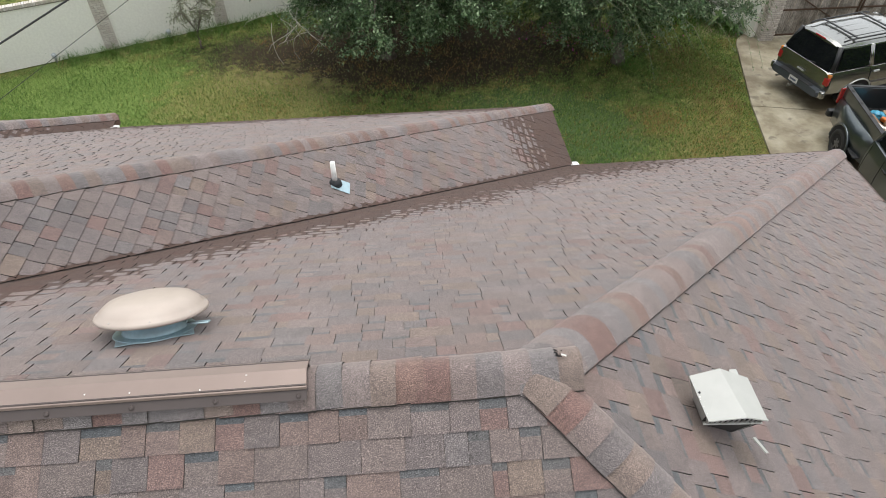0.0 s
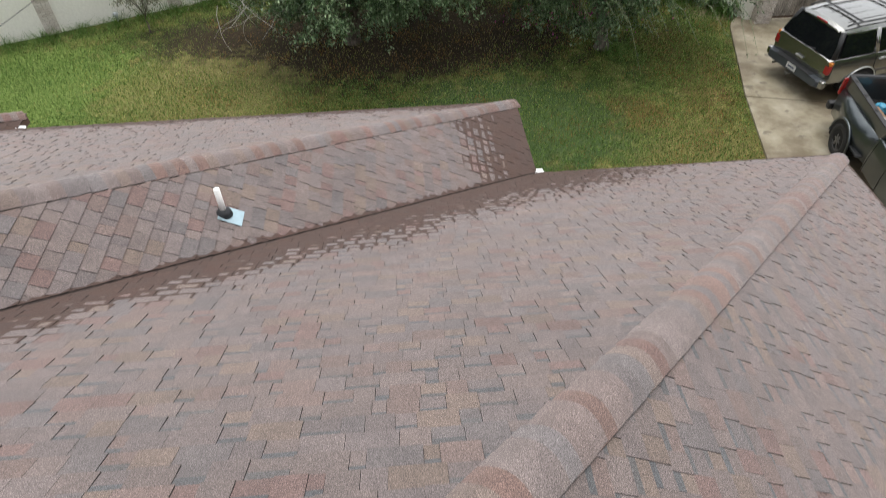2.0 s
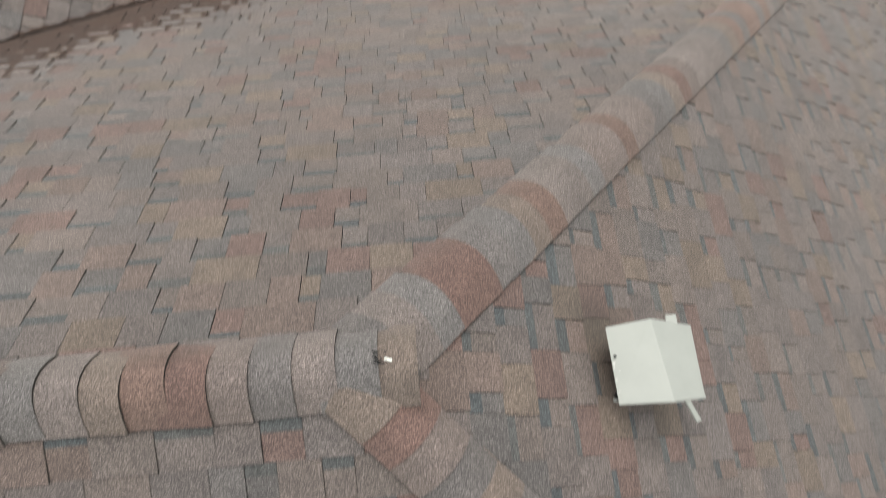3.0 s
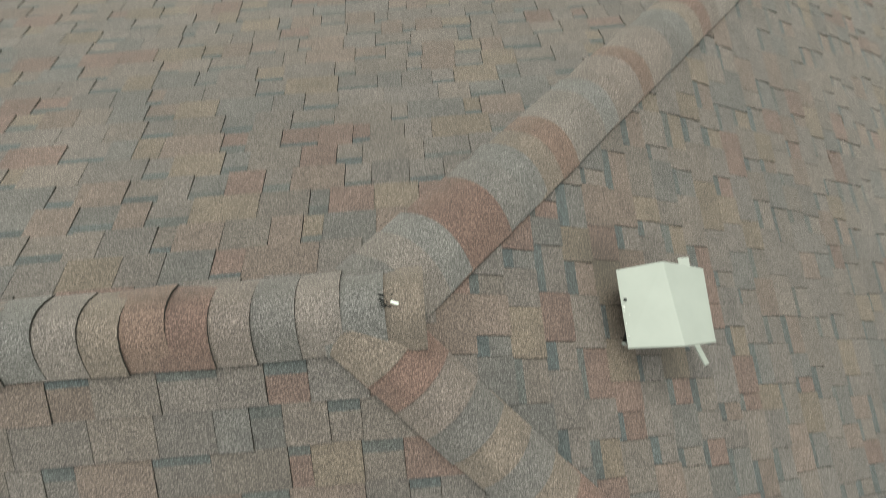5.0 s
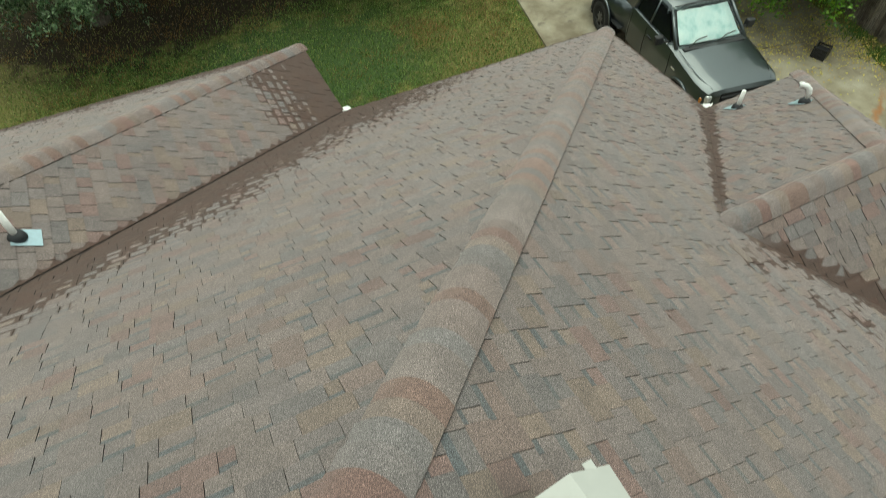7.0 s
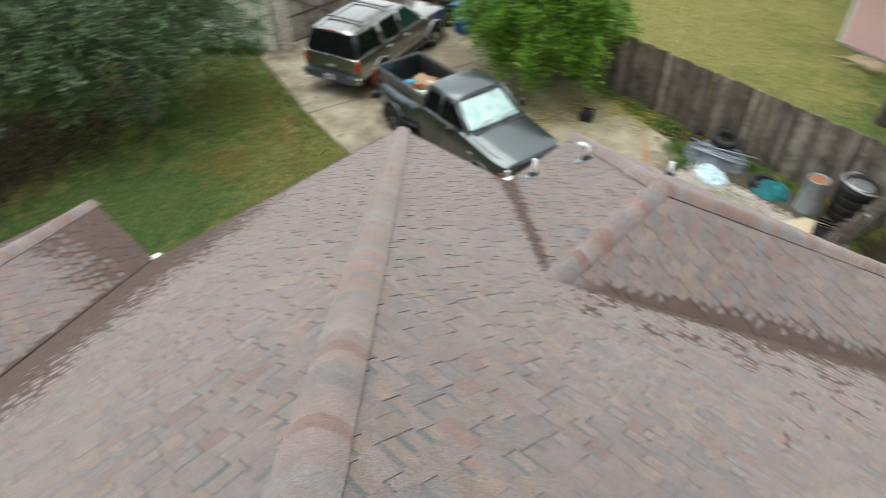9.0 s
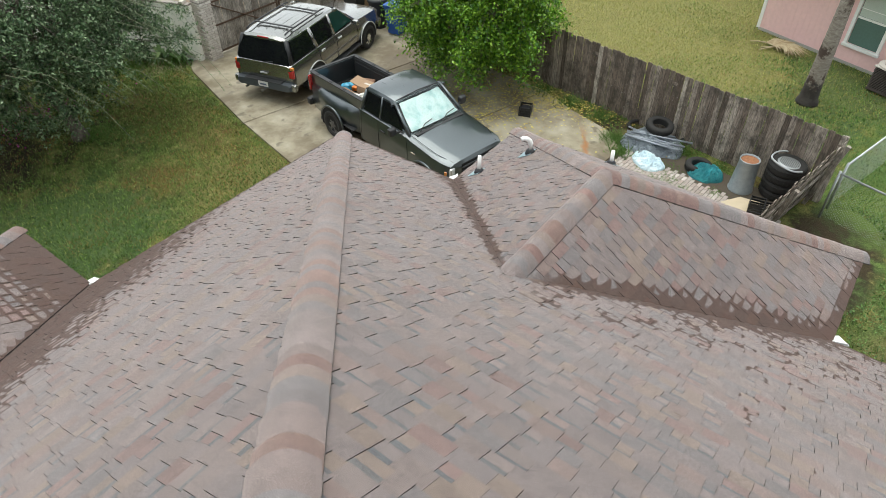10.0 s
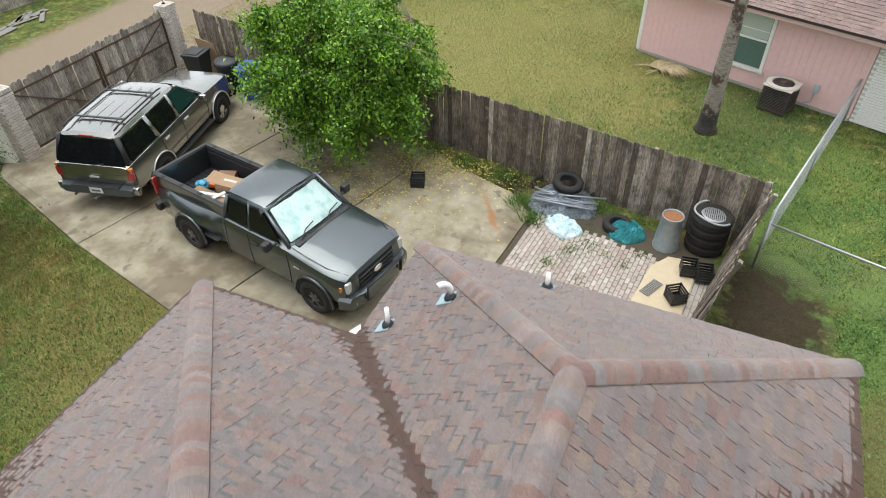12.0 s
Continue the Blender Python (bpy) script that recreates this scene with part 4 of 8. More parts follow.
both("pillar", lambda: tube([(-2.4, 0.86, 1.2), (-2.26, 0.7, 1.8)], 0.06, 8), black_plastic, suv, "ribbed dark corner pillar", True)
green_glass = dark_glass("green_glass", (0.008, 0.04, 0.032))
both("window", lambda: panel([(0.68, 0.9, 1.235), (0.2, 0.752, 1.755), (-0.24, 0.757, 1.755), (-0.24, 0.905, 1.235)][::-1], 0.01, 0.012), green_glass, suv, "greenish door glass")
both("window", lambda: panel([(-0.38, 0.908, 1.235), (-0.4, 0.757, 1.755), (-1.2, 0.757, 1.755), (-1.14, 0.908, 1.235)][::-1], 0.01, 0.012), tint, suv, "dark tinted glass")
both("window", lambda: panel([(-1.32, 0.908, 1.235), (-1.4, 0.757, 1.755), (-2.18, 0.747, 1.75), (-2.28, 0.89, 1.235)][::-1], 0.01, 0.012), tint, suv, "dark tinted glass")
part("windscreen", panel([(0.9, 0.82, 1.2), (0.9, -0.82, 1.2), (0.2, -0.67, 1.8), (0.2, 0.67, 1.8)][::-1], 0.01, 0.012), dark_glass("windscreen_dark", (0.02, 0.03, 0.03)), suv)
part("rear_window", panel([(-2.515, 0.85, 1.16), (-2.285, 0.72, 1.795), (-2.285, -0.72, 1.795), (-2.515, -0.85, 1.16)], 0.012, 0.012, 0.06), tint, suv, "black tinted rear window")
part("rear_wiper", tube([(-2.54, -0.05, 1.19), (-2.52, -0.35, 1.25)], 0.012, 6), black_plastic, suv)
part("brake_light", box((0.03, 0.36, 0.04), (-2.31, 0, 1.83), 0.01), red_lens, suv, "high red brake light")
# roof rack
rack = black_plastic
both("roof_rail", lambda: tube([(-0.25, 0.62, 1.93), (-0.4, 0.63, 1.96), (-2.0, 0.63, 1.95), (-2.15, 0.62, 1.91)], 0.022, 8), rack, suv, smooth=True)
for x in (-0.55, -1.75):
    part("cross_bar", box((0.06, 1.3, 0.03), (x, 0, 1.965), 0.012), rack, suv)
for y in (-0.42, -0.14, 0.14, 0.42):
    part("roof_strip", box((1.7, 0.012, 0.008), (-1.1, y, 1.921 - 0.012 * abs(y)), 0.004), rack, suv)
both("shut_line", lambda: tube([(0.85, 0.982, 1.16), (0.88, 1.004, 0.8), (0.85, 0.99, 0.46)], 0.006, 4), well_black, suv)
both("shut_line", lambda: tube([(-0.3, 0.982, 1.18), (-0.3, 1.007, 0.8), (-0.3, 0.995, 0.46)], 0.006, 4), well_black, suv)
both("shut_line", lambda: tube([(-1.22, 0.982, 1.18), (-1.2, 1.007, 0.85), (-0.98, 0.995, 0.6)], 0.006, 4), well_black, suv)
for x in (-0.12, -1.03):
    both("door_handle", lambda x=x: box((0.18, 0.035, 0.06), (x, 1.0, 1.05), 0.015), clear_lens, suv, "bright door handle")
both("side_moulding", lambda: box((2.0, 0.02, 0.07), (-0.2, 1.0, 0.72), 0.008), simple("moulding_grey", (0.13, 0.12, 0.11), 0.5), suv)
both("running_board", lambda: box((1.9, 0.2, 0.06), (-0.05, 0.98, 0.4), 0.02), black_plastic, suv)
both("mirror", lambda: merge(box((0.12, 0.2, 0.17), (0.6, 1.12, 1.24), 0.045), tube([(0.64, 0.94, 1.2), (0.62, 1.05, 1.21)], 0.03, 8)), pewter, suv)
both("tail_light", lambda: box((0.1, 0.17, 0.24), (-2.475, 0.885, 0.93), 0.03), red_lens, suv, "red tail light")
both("indicator", lambda: box((0.09, 0.16, 0.09), (-2.465, 0.88, 1.1), 0.02), amber_lens, suv, "amber rear indicator")
part("rear_bumper", loft([(-2.48, [(0, 0.42), (0.92, 0.42), (1.0, 0.46), (1.0, 0.64), (0.95, 0.68), (0, 0.68)]), (-2.66, [(0, 0.46), (0.78, 0.46), (0.86, 0.5), (0.86, 0.62), (0.82, 0.66), (0, 0.66)])]), simple("bumper_blue_grey", (0.06, 0.07, 0.08), 0.4, grain=0.1), suv, "dark grey rear bumper", True)
both("bumper_corner", lambda: box((0.14, 0.2, 0.22), (-2.53, 0.93, 0.56), 0.05), pewter, suv)
part("bumper_step", box((0.16, 1.2, 0.02), (-2.6, 0, 0.685), 0.006), black_plastic, suv, "black rubber bumper step")
plate = part("number_plate", box((0.012, 0.32, 0.16), (-2.665, 0.0, 0.585), 0.004), plate_white, suv, "white number plate")
part("lettering", box((0.004, 0.22, 0.05), (-2.674, 0.0, 0.58)), simple("plate_blue_grey", (0.12, 0.14, 0.2), 0.5, bumps=0), plate)
part("tailgate_handle", box((0.03, 0.24, 0.05), (-2.55, -0.0, 0.88), 0.01), clear_lens, suv)
part("tow_hitch", tube([(-2.5, 0, 0.42), (-2.78, 0, 0.4), (-2.78, 0, 0.47)], 0.03, 8), simple("dull_steel", (0.25, 0.24, 0.22), 0.5, 0.8), suv)
part("exhaust", tube([(-2.3, 0.6, 0.36), (-2.62, 0.66, 0.36)], 0.03, 8), simple("exhaust_steel", (0.25, 0.24, 0.22), 0.5, 0.8), suv)
both("headlight", lambda: box((0.1, 0.3, 0.18), (2.3, 0.7, 0.88), 0.03, rot=Matrix.Rotation(radians(-15), 4, "Z")), clear_lens, suv, "clear headlight lens")
part("front_bumper", loft([(2.55, [(0, 0.42), (0.5, 0.42), (0.6, 0.46), (0.6, 0.6), (0.5, 0.64), (0, 0.65)]), (2.45, [(0, 0.38), (0.82, 0.38), (0.92, 0.44), (0.92, 0.62), (0.84, 0.67), (0, 0.68)]), (2.15, [(0, 0.36), (0.9, 0.36), (1.0, 0.42), (1.0, 0.64), (0.92, 0.68), (0, 0.68)])]), pewter, suv, "", True)
part("grille", box((0.04, 1.0, 0.22), (2.37, 0, 0.86), 0.015), well_black, suv)
part("chassis", box((4.4, 1.0, 0.18), (0, 0, 0.42)), well_black, suv)
for x in (1.475, -1.475):
    for s in (1, -1):
        arch(suv, x, 1.008 * s, 0.38, 0.25, clear_lens, 0.022, 0.4, "bright wheel-arch lip")
        wheel(suv, x, s * 0.898, 0.385, 0.265, 8, chrome)

# ---------------------------------------------------------------- ground


def lawn_material():
    m, nt, b = mat("lawn_soil")
    v = world_coords(nt)
    sep = nt.nodes.new("ShaderNodeSeparateXYZ")
    nt.links.new(v, sep.inputs[0])
    x, y = sep.outputs[0], sep.outputs[1]
    fine = noise_tex(nt, v, 38.0, 4, 0.75)
    mid = noise_tex(nt, v, 1.6, 5, 0.65)
    broad = noise_tex(nt, v, 0.28, 4)
    patches = noise_tex(nt, v, 0.55, 4, 0.6)
    wilt = noise_tex(nt, v, 1.1, 5, 0.7)
    tufts = noise_tex(nt, v, 5.0, 4, 0.7)
    col = ramp(nt, fine, [(0.28, (0.022, 0.036, 0.008)), (0.5, (0.075, 0.105, 0.024)), (0.72, (0.18, 0.205, 0.065))])
    lush = ramp(nt, fine, [(0.28, (0.018, 0.036, 0.012)), (0.5, (0.052, 0.088, 0.03)), (0.72, (0.125, 0.18, 0.07))])
    dry = ramp(nt, fine, [(0.3, (0.095, 0.088, 0.03)), (0.55, (0.25, 0.228, 0.086)), (0.75, (0.44, 0.4, 0.185))])
    rust_turf = ramp(nt, fine, [(0.3, (0.06, 0.036, 0.014)), (0.55, (0.16, 0.095, 0.035)), (0.75, (0.28, 0.18, 0.075))])
    col = mix(nt, ramp(nt, patches, [(0.5, (0, 0, 0)), (0.62, (0.75, 0.75, 0.75))]), col, lush)
    col = mix(nt, ramp(nt, mid, [(0.47, (0, 0, 0)), (0.66, (0.8, 0.8, 0.8))]), col, dry)
    col = mix(nt, ramp(nt, wilt, [(0.52, (0, 0, 0)), (0.66, (0.7, 0.7, 0.7))]), col, rust_turf)
    col = mix(nt, 1.0, col, ramp(nt, tufts, [(0.32, (0.5, 0.53, 0.5)), (0.68, (1.42, 1.4, 1.36))]), "MULTIPLY")
    soil = ramp(nt, fine, [(0.3, (0.018, 0.012, 0.008)), (0.55, (0.043, 0.03, 0.021)), (0.78, (0.09, 0.064, 0.046))])

    def blob(cx, cy, rx, ry, wobble=0.8):
        dx = maths(nt, "DIVIDE", maths(nt, "SUBTRACT", x, cx), rx)
        dy = maths(nt, "DIVIDE", maths(nt, "SUBTRACT", y, cy), ry)
        d = maths(nt, "ADD", maths(nt, "MULTIPLY", dx, dx), maths(nt, "MULTIPLY", dy, dy))
        d = maths(nt, "SQRT", d)
        d = maths(nt, "ADD", d, maths(nt, "MULTIPLY", maths(nt, "SUBTRACT", mid, 0.5), wobble * 2))
        return maths(nt, "DIVIDE", maths(nt, "SUBTRACT", 1.15, d), 0.35, True)

    for args in ((0.4, 20.0, 7.4, 2.9), (14.2, 0.8, 2.1, 1.1), (16.6, 8.2, 0.8, 2.8)):
        col = mix(nt, maths(nt, "MULTIPLY", blob(*args), 0.92), col, soil)
    # withered turf on the lawn and along the driveway, lush turf near the left wing
    for cx, cy, rx, ry, k in ((6.9, 15.1, 1.2, 0.9, 0.7), (9.4, 17.3, 1.0, 2.6, 0.45), (8.6, 12.6, 1.8, 2.0, 0.4), (6.6, 11.2, 1.2, 0.9, 0.3)):
        col = mix(nt, maths(nt, "MULTIPLY", blob(cx, cy, rx, ry), k), col, rust_turf)
    for cx, cy, rx, ry, k in ((3.8, 15.0, 3.2, 2.3, 0.9), (-9.0, 17.5, 2.6, 2.6, 0.5), (13.5, -1.2, 2.6, 1.2, 0.8), (17.5, 0.6, 2.5, 1.2, 0.6)):
        col = mix(nt, maths(nt, "MULTIPLY", blob(cx, cy, rx, ry), k), col, lush)
    # bright young turf
    bright = ramp(nt, fine, [(0.28, (0.045, 0.085, 0.018)), (0.5, (0.14, 0.21, 0.05)), (0.72, (0.31, 0.39, 0.13))])
    for cx, cy, rx, ry, k in ((-10.0, 17.0, 4.4, 3.6, 0.9), (13.8, -1.6, 3.0, 1.4, 0.6), (18.5, 0.0, 3.5, 1.6, 0.5)):
        col = mix(nt, maths(nt, "MULTIPLY", blob(cx, cy, rx, ry), k), col, bright)
    # yellowed turf left of the trees and a bare dry patch
    col = mix(nt, maths(nt, "MULTIPLY", blob(-4.6, 17.2, 2.7, 2.0, 1.2), 0.75), col, dry)
    col = mix(nt, maths(nt, "MULTIPLY", blob(23.0, 9.5, 6.5, 7.0), 0.75), col, dry)
    col = mix(nt, maths(nt, "MULTIPLY", blob(11.6, -1.6, 1.6, 1.3), 0.7), col, mix(nt, 0.5, dry, soil))
    for cx, cy, rx, ry, k in ((22.8, 2.0, 2.6, 2.2, 0.6), (19.3, 3.0, 1.6, 2.2, 0.5), (19.5, 8.0, 1.2, 2.0, 0.35)):
        col = mix(nt, maths(nt, "MULTIPLY", blob(cx, cy, rx, ry, 1.4), k), col, lush)
    col = mix(nt, maths(nt, "MULTIPLY", blob(8.3, 11.8, 2.0, 2.4, 1.3), 0.45), col, dry)
    # the sandy track behind the gate
    sand = ramp(nt, fine, [(0.3, (0.15, 0.115, 0.08)), (0.6, (0.28, 0.225, 0.165)), (0.8, (0.36, 0.3, 0.235))])
    wy = maths(nt, "ADD", y, maths(nt, "MULTIPLY", maths(nt, "SUBTRACT", mid, 0.5), 1.6))
    band = maths(nt, "MULTIPLY", maths(nt, "DIVIDE", maths(nt, "SUBTRACT", wy, 20.0), 0.5, True), maths(nt, "DIVIDE", maths(nt, "SUBTRACT", 27.0, wy), 0.8, True))
    band = maths(nt, "MULTIPLY", band, maths(nt, "DIVIDE", maths(nt, "SUBTRACT", x, 10.5), 1.0, True))
    col = mix(nt, band, col, sand)
    nt.links.new(col, b.inputs["Base Color"])
    b.inputs["Roughness"].default_value = 0.95
    b.inputs["Specular IOR Level"].default_value = 0.15
    bump(nt, b, fine, 0.8, 0.03)
    return m


bm = bmesh.new()
bmesh.ops.create_grid(bm, x_segments=40, y_segments=40, size=25)
for v in bm.verts:
    v.co.z = 0.02 * noise.noise(v.co * 0.4)
    if abs(v.co.x) > 24.9 or abs(v.co.y) > 24.9:
        v.co.x *= 40
        v.co.y *= 40
bmesh.ops.translate(bm, verts=bm.verts, vec=(6, 9, -0.02))
tagged(mesh_object("ground", bm, lawn_material(), smooth=True), "patchy green and yellow lawn with bare soil under trees", "lawn", kind="structure")


def leaf_material(name, cols, rough=0.55, translucent=0.25, gloss=0.3):
    m, nt, b = mat(name)
    rnd = nt.nodes.new("ShaderNodeNewGeometry").outputs["Random Per Island"]
    col = ramp(nt, rnd, [(i / max(1, len(cols) - 1), c) for i, c in enumerate(cols)])
    nt.links.new(col, b.inputs["Base Color"])
    b.inputs["Roughness"].default_value = rough
    b.inputs["Specular IOR Level"].default_value = gloss
    if translucent:
        tr = nt.nodes.new("ShaderNodeBsdfTranslucent")
        nt.links.new(col, tr.inputs["Color"])
        mx = nt.nodes.new("ShaderNodeMixShader")
        mx.inputs[0].default_value = translucent
        nt.links.new(b.outputs[0], mx.inputs[1])
        nt.links.new(tr.outputs[0], mx.inputs[2])
        nt.links.new(mx.outputs[0], nt.nodes["Material Output"].inputs["Surface"])
    return m


def quick_mesh(name, verts, faces, material, parent=None):
    """verts: n x 3 array; faces: m x k array."""
    me = bpy.data.meshes.new(name)
    verts, faces = np.asarray(verts, float), np.asarray(faces, int)
    k = faces.shape[1]
    me.vertices.add(len(verts))
    me.vertices.foreach_set("co", verts.ravel())
    me.loops.add(faces.size)
    me.loops.foreach_set("vertex_index", faces.ravel())
    me.polygons.add(len(faces))
    me.polygons.foreach_set("loop_start", np.arange(0, faces.size, k))
    me.update(calc_edges=True)
    me.materials.append(material)
    ob = new(name, me)
    if parent is not None:
        ob.parent = parent
    return ob


def blades(points, height, width, seed):
    """Grass blades: bent triangles at points (n x 2)."""
    g = np.random.default_rng(seed)
    n = len(points)
    a = g.uniform(0, 2 * np.pi, n)
    h = height * g.uniform(0.5, 1.3, n)
    lean = g.uniform(0.4, 1.6, n) * h
    la = g.uniform(0, 2 * np.pi, n)
    w = width * g.uniform(0.6, 1.3, n)
    base = np.column_stack([points, np.full(n, -0.02)])
    side = np.column_stack([np.cos(a) * w, np.sin(a) * w, np.zeros(n)])
    tip = base + np.column_stack([np.cos(la) * lean, np.sin(la) * lean, h + 0.02])
    v = np.stack([base - side, base + side, tip], 1).reshape(-1, 3)
    return v, np.arange(3 * n).reshape(-1, 3)


def scatter(seed, n, x0, x1, y0, y1, keep):
    g = np.random.default_rng(seed)
    p = np.column_stack([g.uniform(x0, x1, n), g.uniform(y0, y1, n)])
    return p[keep(p[:, 0], p[:, 1], g.random(n))]


green_blades = leaf_material("grass_blades", [(0.018, 0.042, 0.008), (0.085, 0.155, 0.03), (0.155, 0.25, 0.055), (0.3, 0.4, 0.13), (0.045, 0.092, 0.017)], 0.8, 0.2, 0.1)
cool_blades = leaf_material("lush_grass_blades", [(0.03, 0.075, 0.018), (0.075, 0.16, 0.036), (0.155, 0.28, 0.07), (0.26, 0.39, 0.13)], 0.75, 0.2, 0.15)
dry_blades = leaf_material("dry_grass_blades", [(0.18, 0.18, 0.05), (0.42, 0.4, 0.13), (0.17, 0.22, 0.045), (0.64, 0.6, 0.23)], 0.9, 0.2, 0.1)
rusty_blades = leaf_material("rusty_grass_blades", [(0.26, 0.14, 0.045), (0.4, 0.24, 0.09), (0.16, 0.09, 0.035), (0.5, 0.33, 0.14)], 0.9, 0.2, 0.1)
drive_left = lambda y: np.where(y > 15.5, 10.35 + (y - 15.5) * 0.285, 10.35 + (y - 15.5) * 0.235)
bare = lambda x, y: ((x - 0.4) / 6.8) ** 2 + ((y - 20.0) / 2.7) ** 2
wave = lambda x, y, a, b: np.sin(a * x + 1.7 * np.sin(0.6 * b * y) + 0.9) * np.sin(b * y + 1.3 * np.sin(0.7 * a * x)) + 0.35 * np.sin(2.7 * a * x + 1.9 * b * y) + 0.25 * np.sin(4.3 * b * x - 3.1 * a * y)
on_lawn = lambda x, y: (x < drive_left(y) - 0.03) & (y > np.where(x > 3.2, 9.3, 11.6)) & (y < 25.2 + 0.437 * x)
v, f = blades(scatter(1, 260000, -16, 12, 9.6, 24, lambda x, y, r: on_lawn(x, y) & (r < np.clip(bare(x, y) - 0.35, 0.03, 1))), 0.05, 0.008, 2)
tagged(quick_mesh("grass", v, f, green_blades), "short green lawn grass", "grass", kind="stuff")
v, f = blades(scatter(21, 130000, -16, 11, 9.6, 24, lambda x, y, r: on_lawn(x, y) & (bare(x, y) > 0.9) & (r < 0.25 + 0.9 * wave(x, y, 0.55, 0.8) + 0.5 * (x < -7) + 0.5 * np.exp(-((x - 3.8) / 2.6) ** 2 - ((y - 16) / 1.3) ** 2))), 0.055, 0.008, 22)
tagged(quick_mesh("lush_grass", v, f, cool_blades), "lush dark green lawn grass", "grass", kind="stuff")
v, f = blades(scatter(3, 80000, -9, 11, 10, 20.5, lambda x, y, r: on_lawn(x, y) & (r < 0.75 * np.exp(-((x + 4.6) / 2.4) ** 2 - ((y - 17) / 1.8) ** 2) + 0.16 + 0.2 * wave(x, y, 1.1, 0.9))), 0.045, 0.007, 4)
tagged(quick_mesh("dry_grass", v, f, dry_blades), "yellowed lawn grass", "grass", kind="stuff")
v, f = blades(scatter(23, 70000, -5, 12, 10, 21.8, lambda x, y, r: on_lawn(x, y) & (r < 0.9 * wave(x, y, 1.5, 1.9) + 0.02 + 0.5 * np.exp(-((x - 6.9) / 0.9) ** 2 - ((y - 15.1) / 0.8) ** 2) + 0.3 * np.exp(-((x - 9.5) / 1.2) ** 2 - ((y - 17.5) / 2.5) ** 2))), 0.045, 0.007, 24)
tagged(quick_mesh("rusty_grass", v, f, rusty_blades), "brown withered patches of lawn grass", "grass", kind="stuff")
yard = lambda x, y: ((x > 16.4 + 0.195 * (y - 1.5)) | ((y < 1.2) & (x > 10.8))) & (((x - 14.2) / 2.1) ** 2 + ((y - 0.8) / 1.1) ** 2 > 0.9)
v, f = blades(scatter(5, 170000, 9.5, 30, -6, 22, lambda x, y, r: yard(x, y) & (r < 0.6 - 0.05 * (y - 2) + 0.5 * wave(x, y, 0.8, 0.9))), 0.05, 0.009, 6)
tagged(quick_mesh("grass", v, f, green_blades), "short green grass of the neighbouring yard", "grass", kind="stuff")
v, f = blades(scatter(25, 40000, 9.5, 26, -6, 6, lambda x, y, r: yard(x, y) & (r < 0.1 + 0.9 * wave(x, y, 1.2, 1.0))), 0.08, 0.014, 26)
tagged(quick_mesh("lush_grass", v, f, cool_blades), "lush grass tufts of the neighbouring yard", "grass", kind="stuff")
v, f = blades(scatter(7, 130000, 15, 30, -3, 22, lambda x, y, r: yard(x, y) & (x > 16.6 + 0.195 * (y - 1.5)) & (r < np.clip((y + 1) / 6, 0.12, 0.8) - 0.2 * wave(x, y, 0.8, 0.9))), 0.045, 0.009, 8)
tagged(quick_mesh("dry_grass", v, f, dry_blades), "yellowed grass of the neighbouring yard", "grass", kind="stuff")
v, f = blades(scatter(27, 40000, 10, 26, -6, 9, lambda x, y, r: yard(x, y) & (r < 0.9 * wave(x, y, 1.9, 1.6) - 0.5)), 0.045, 0.009, 28)
tagged(quick_mesh("rusty_grass", v, f, rusty_blades), "withered grass patches of the neighbouring yard", "grass", kind="stuff")
# rank weeds along the fence, the paving and the wall
weed = leaf_material("weed_leaves", [(0.06, 0.12, 0.02), (0.1, 0.2, 0.04), (0.15, 0.23, 0.06)], 0.6, 0.25)


def weeds(seed, spots, height=0.22, width=0.012):
    vs, fs, n = [], [], 0
    g = np.random.default_rng(seed)
    for x, y, r, k in spots:
        p = np.column_stack([x + g.normal(0, r, k), y + g.normal(0, r, k)])
        v, f = blades(p, height, width, seed + n)
        fs.append(f + n)
        vs.append(v)
        n += len(v)
    return tagged(quick_mesh("weeds", np.vstack(vs), np.vstack(fs), weed), "rank green weeds growing in joints and along edges", "weeds", kind="stuff")


weeds(11, [(16.85, 8.6, 0.22, 240), (16.7, 7.5, 0.2, 200), (15.75, 6.7, 0.16, 260), (15.2, 6.25, 0.14, 160), (16.3, 4.9, 0.14, 100),
           (16.9, 9.6, 0.2, 150), (13.9, 5.4, 0.1, 30)])
weeds(13, [(14.3, 5.2, 0.14, 160), (14.5, 3.9, 0.12, 140), (15.35, 4.9, 0.2, 260), (13.7, 4.6, 0.1, 80), (14.6, 5.1, 0.12, 260), (14.85, 4.75, 0.14, 260), (14.7, 4.3, 0.1, 160), (15.0, 3.6, 0.1, 160), (14.95, 5.4, 0.12, 160), (16.25, 4.75, 0.2, 260), (16.2, 3.9, 0.15, 200), (16.3, 3.3, 0.12, 120), (15.45, 6.35, 0.15, 200), (17.0, 7.0, 0.3, 400), (17.1, 8.2, 0.25, 300), (17.3, 9.6, 0.25, 300)], 0.045, 0.014)
weeds(12, [(-3.5 - 0.9 * i, 23.6 - 0.39 * i, 0.25, 160) for i in range(9)] + [(10.5, 21.3, 0.4, 300), (11.6, 20.4, 0.25, 160), (7.6, 18.3, 0.25, 140)], 0.3)


# ---------------------------------------------------------------- driveway and paving


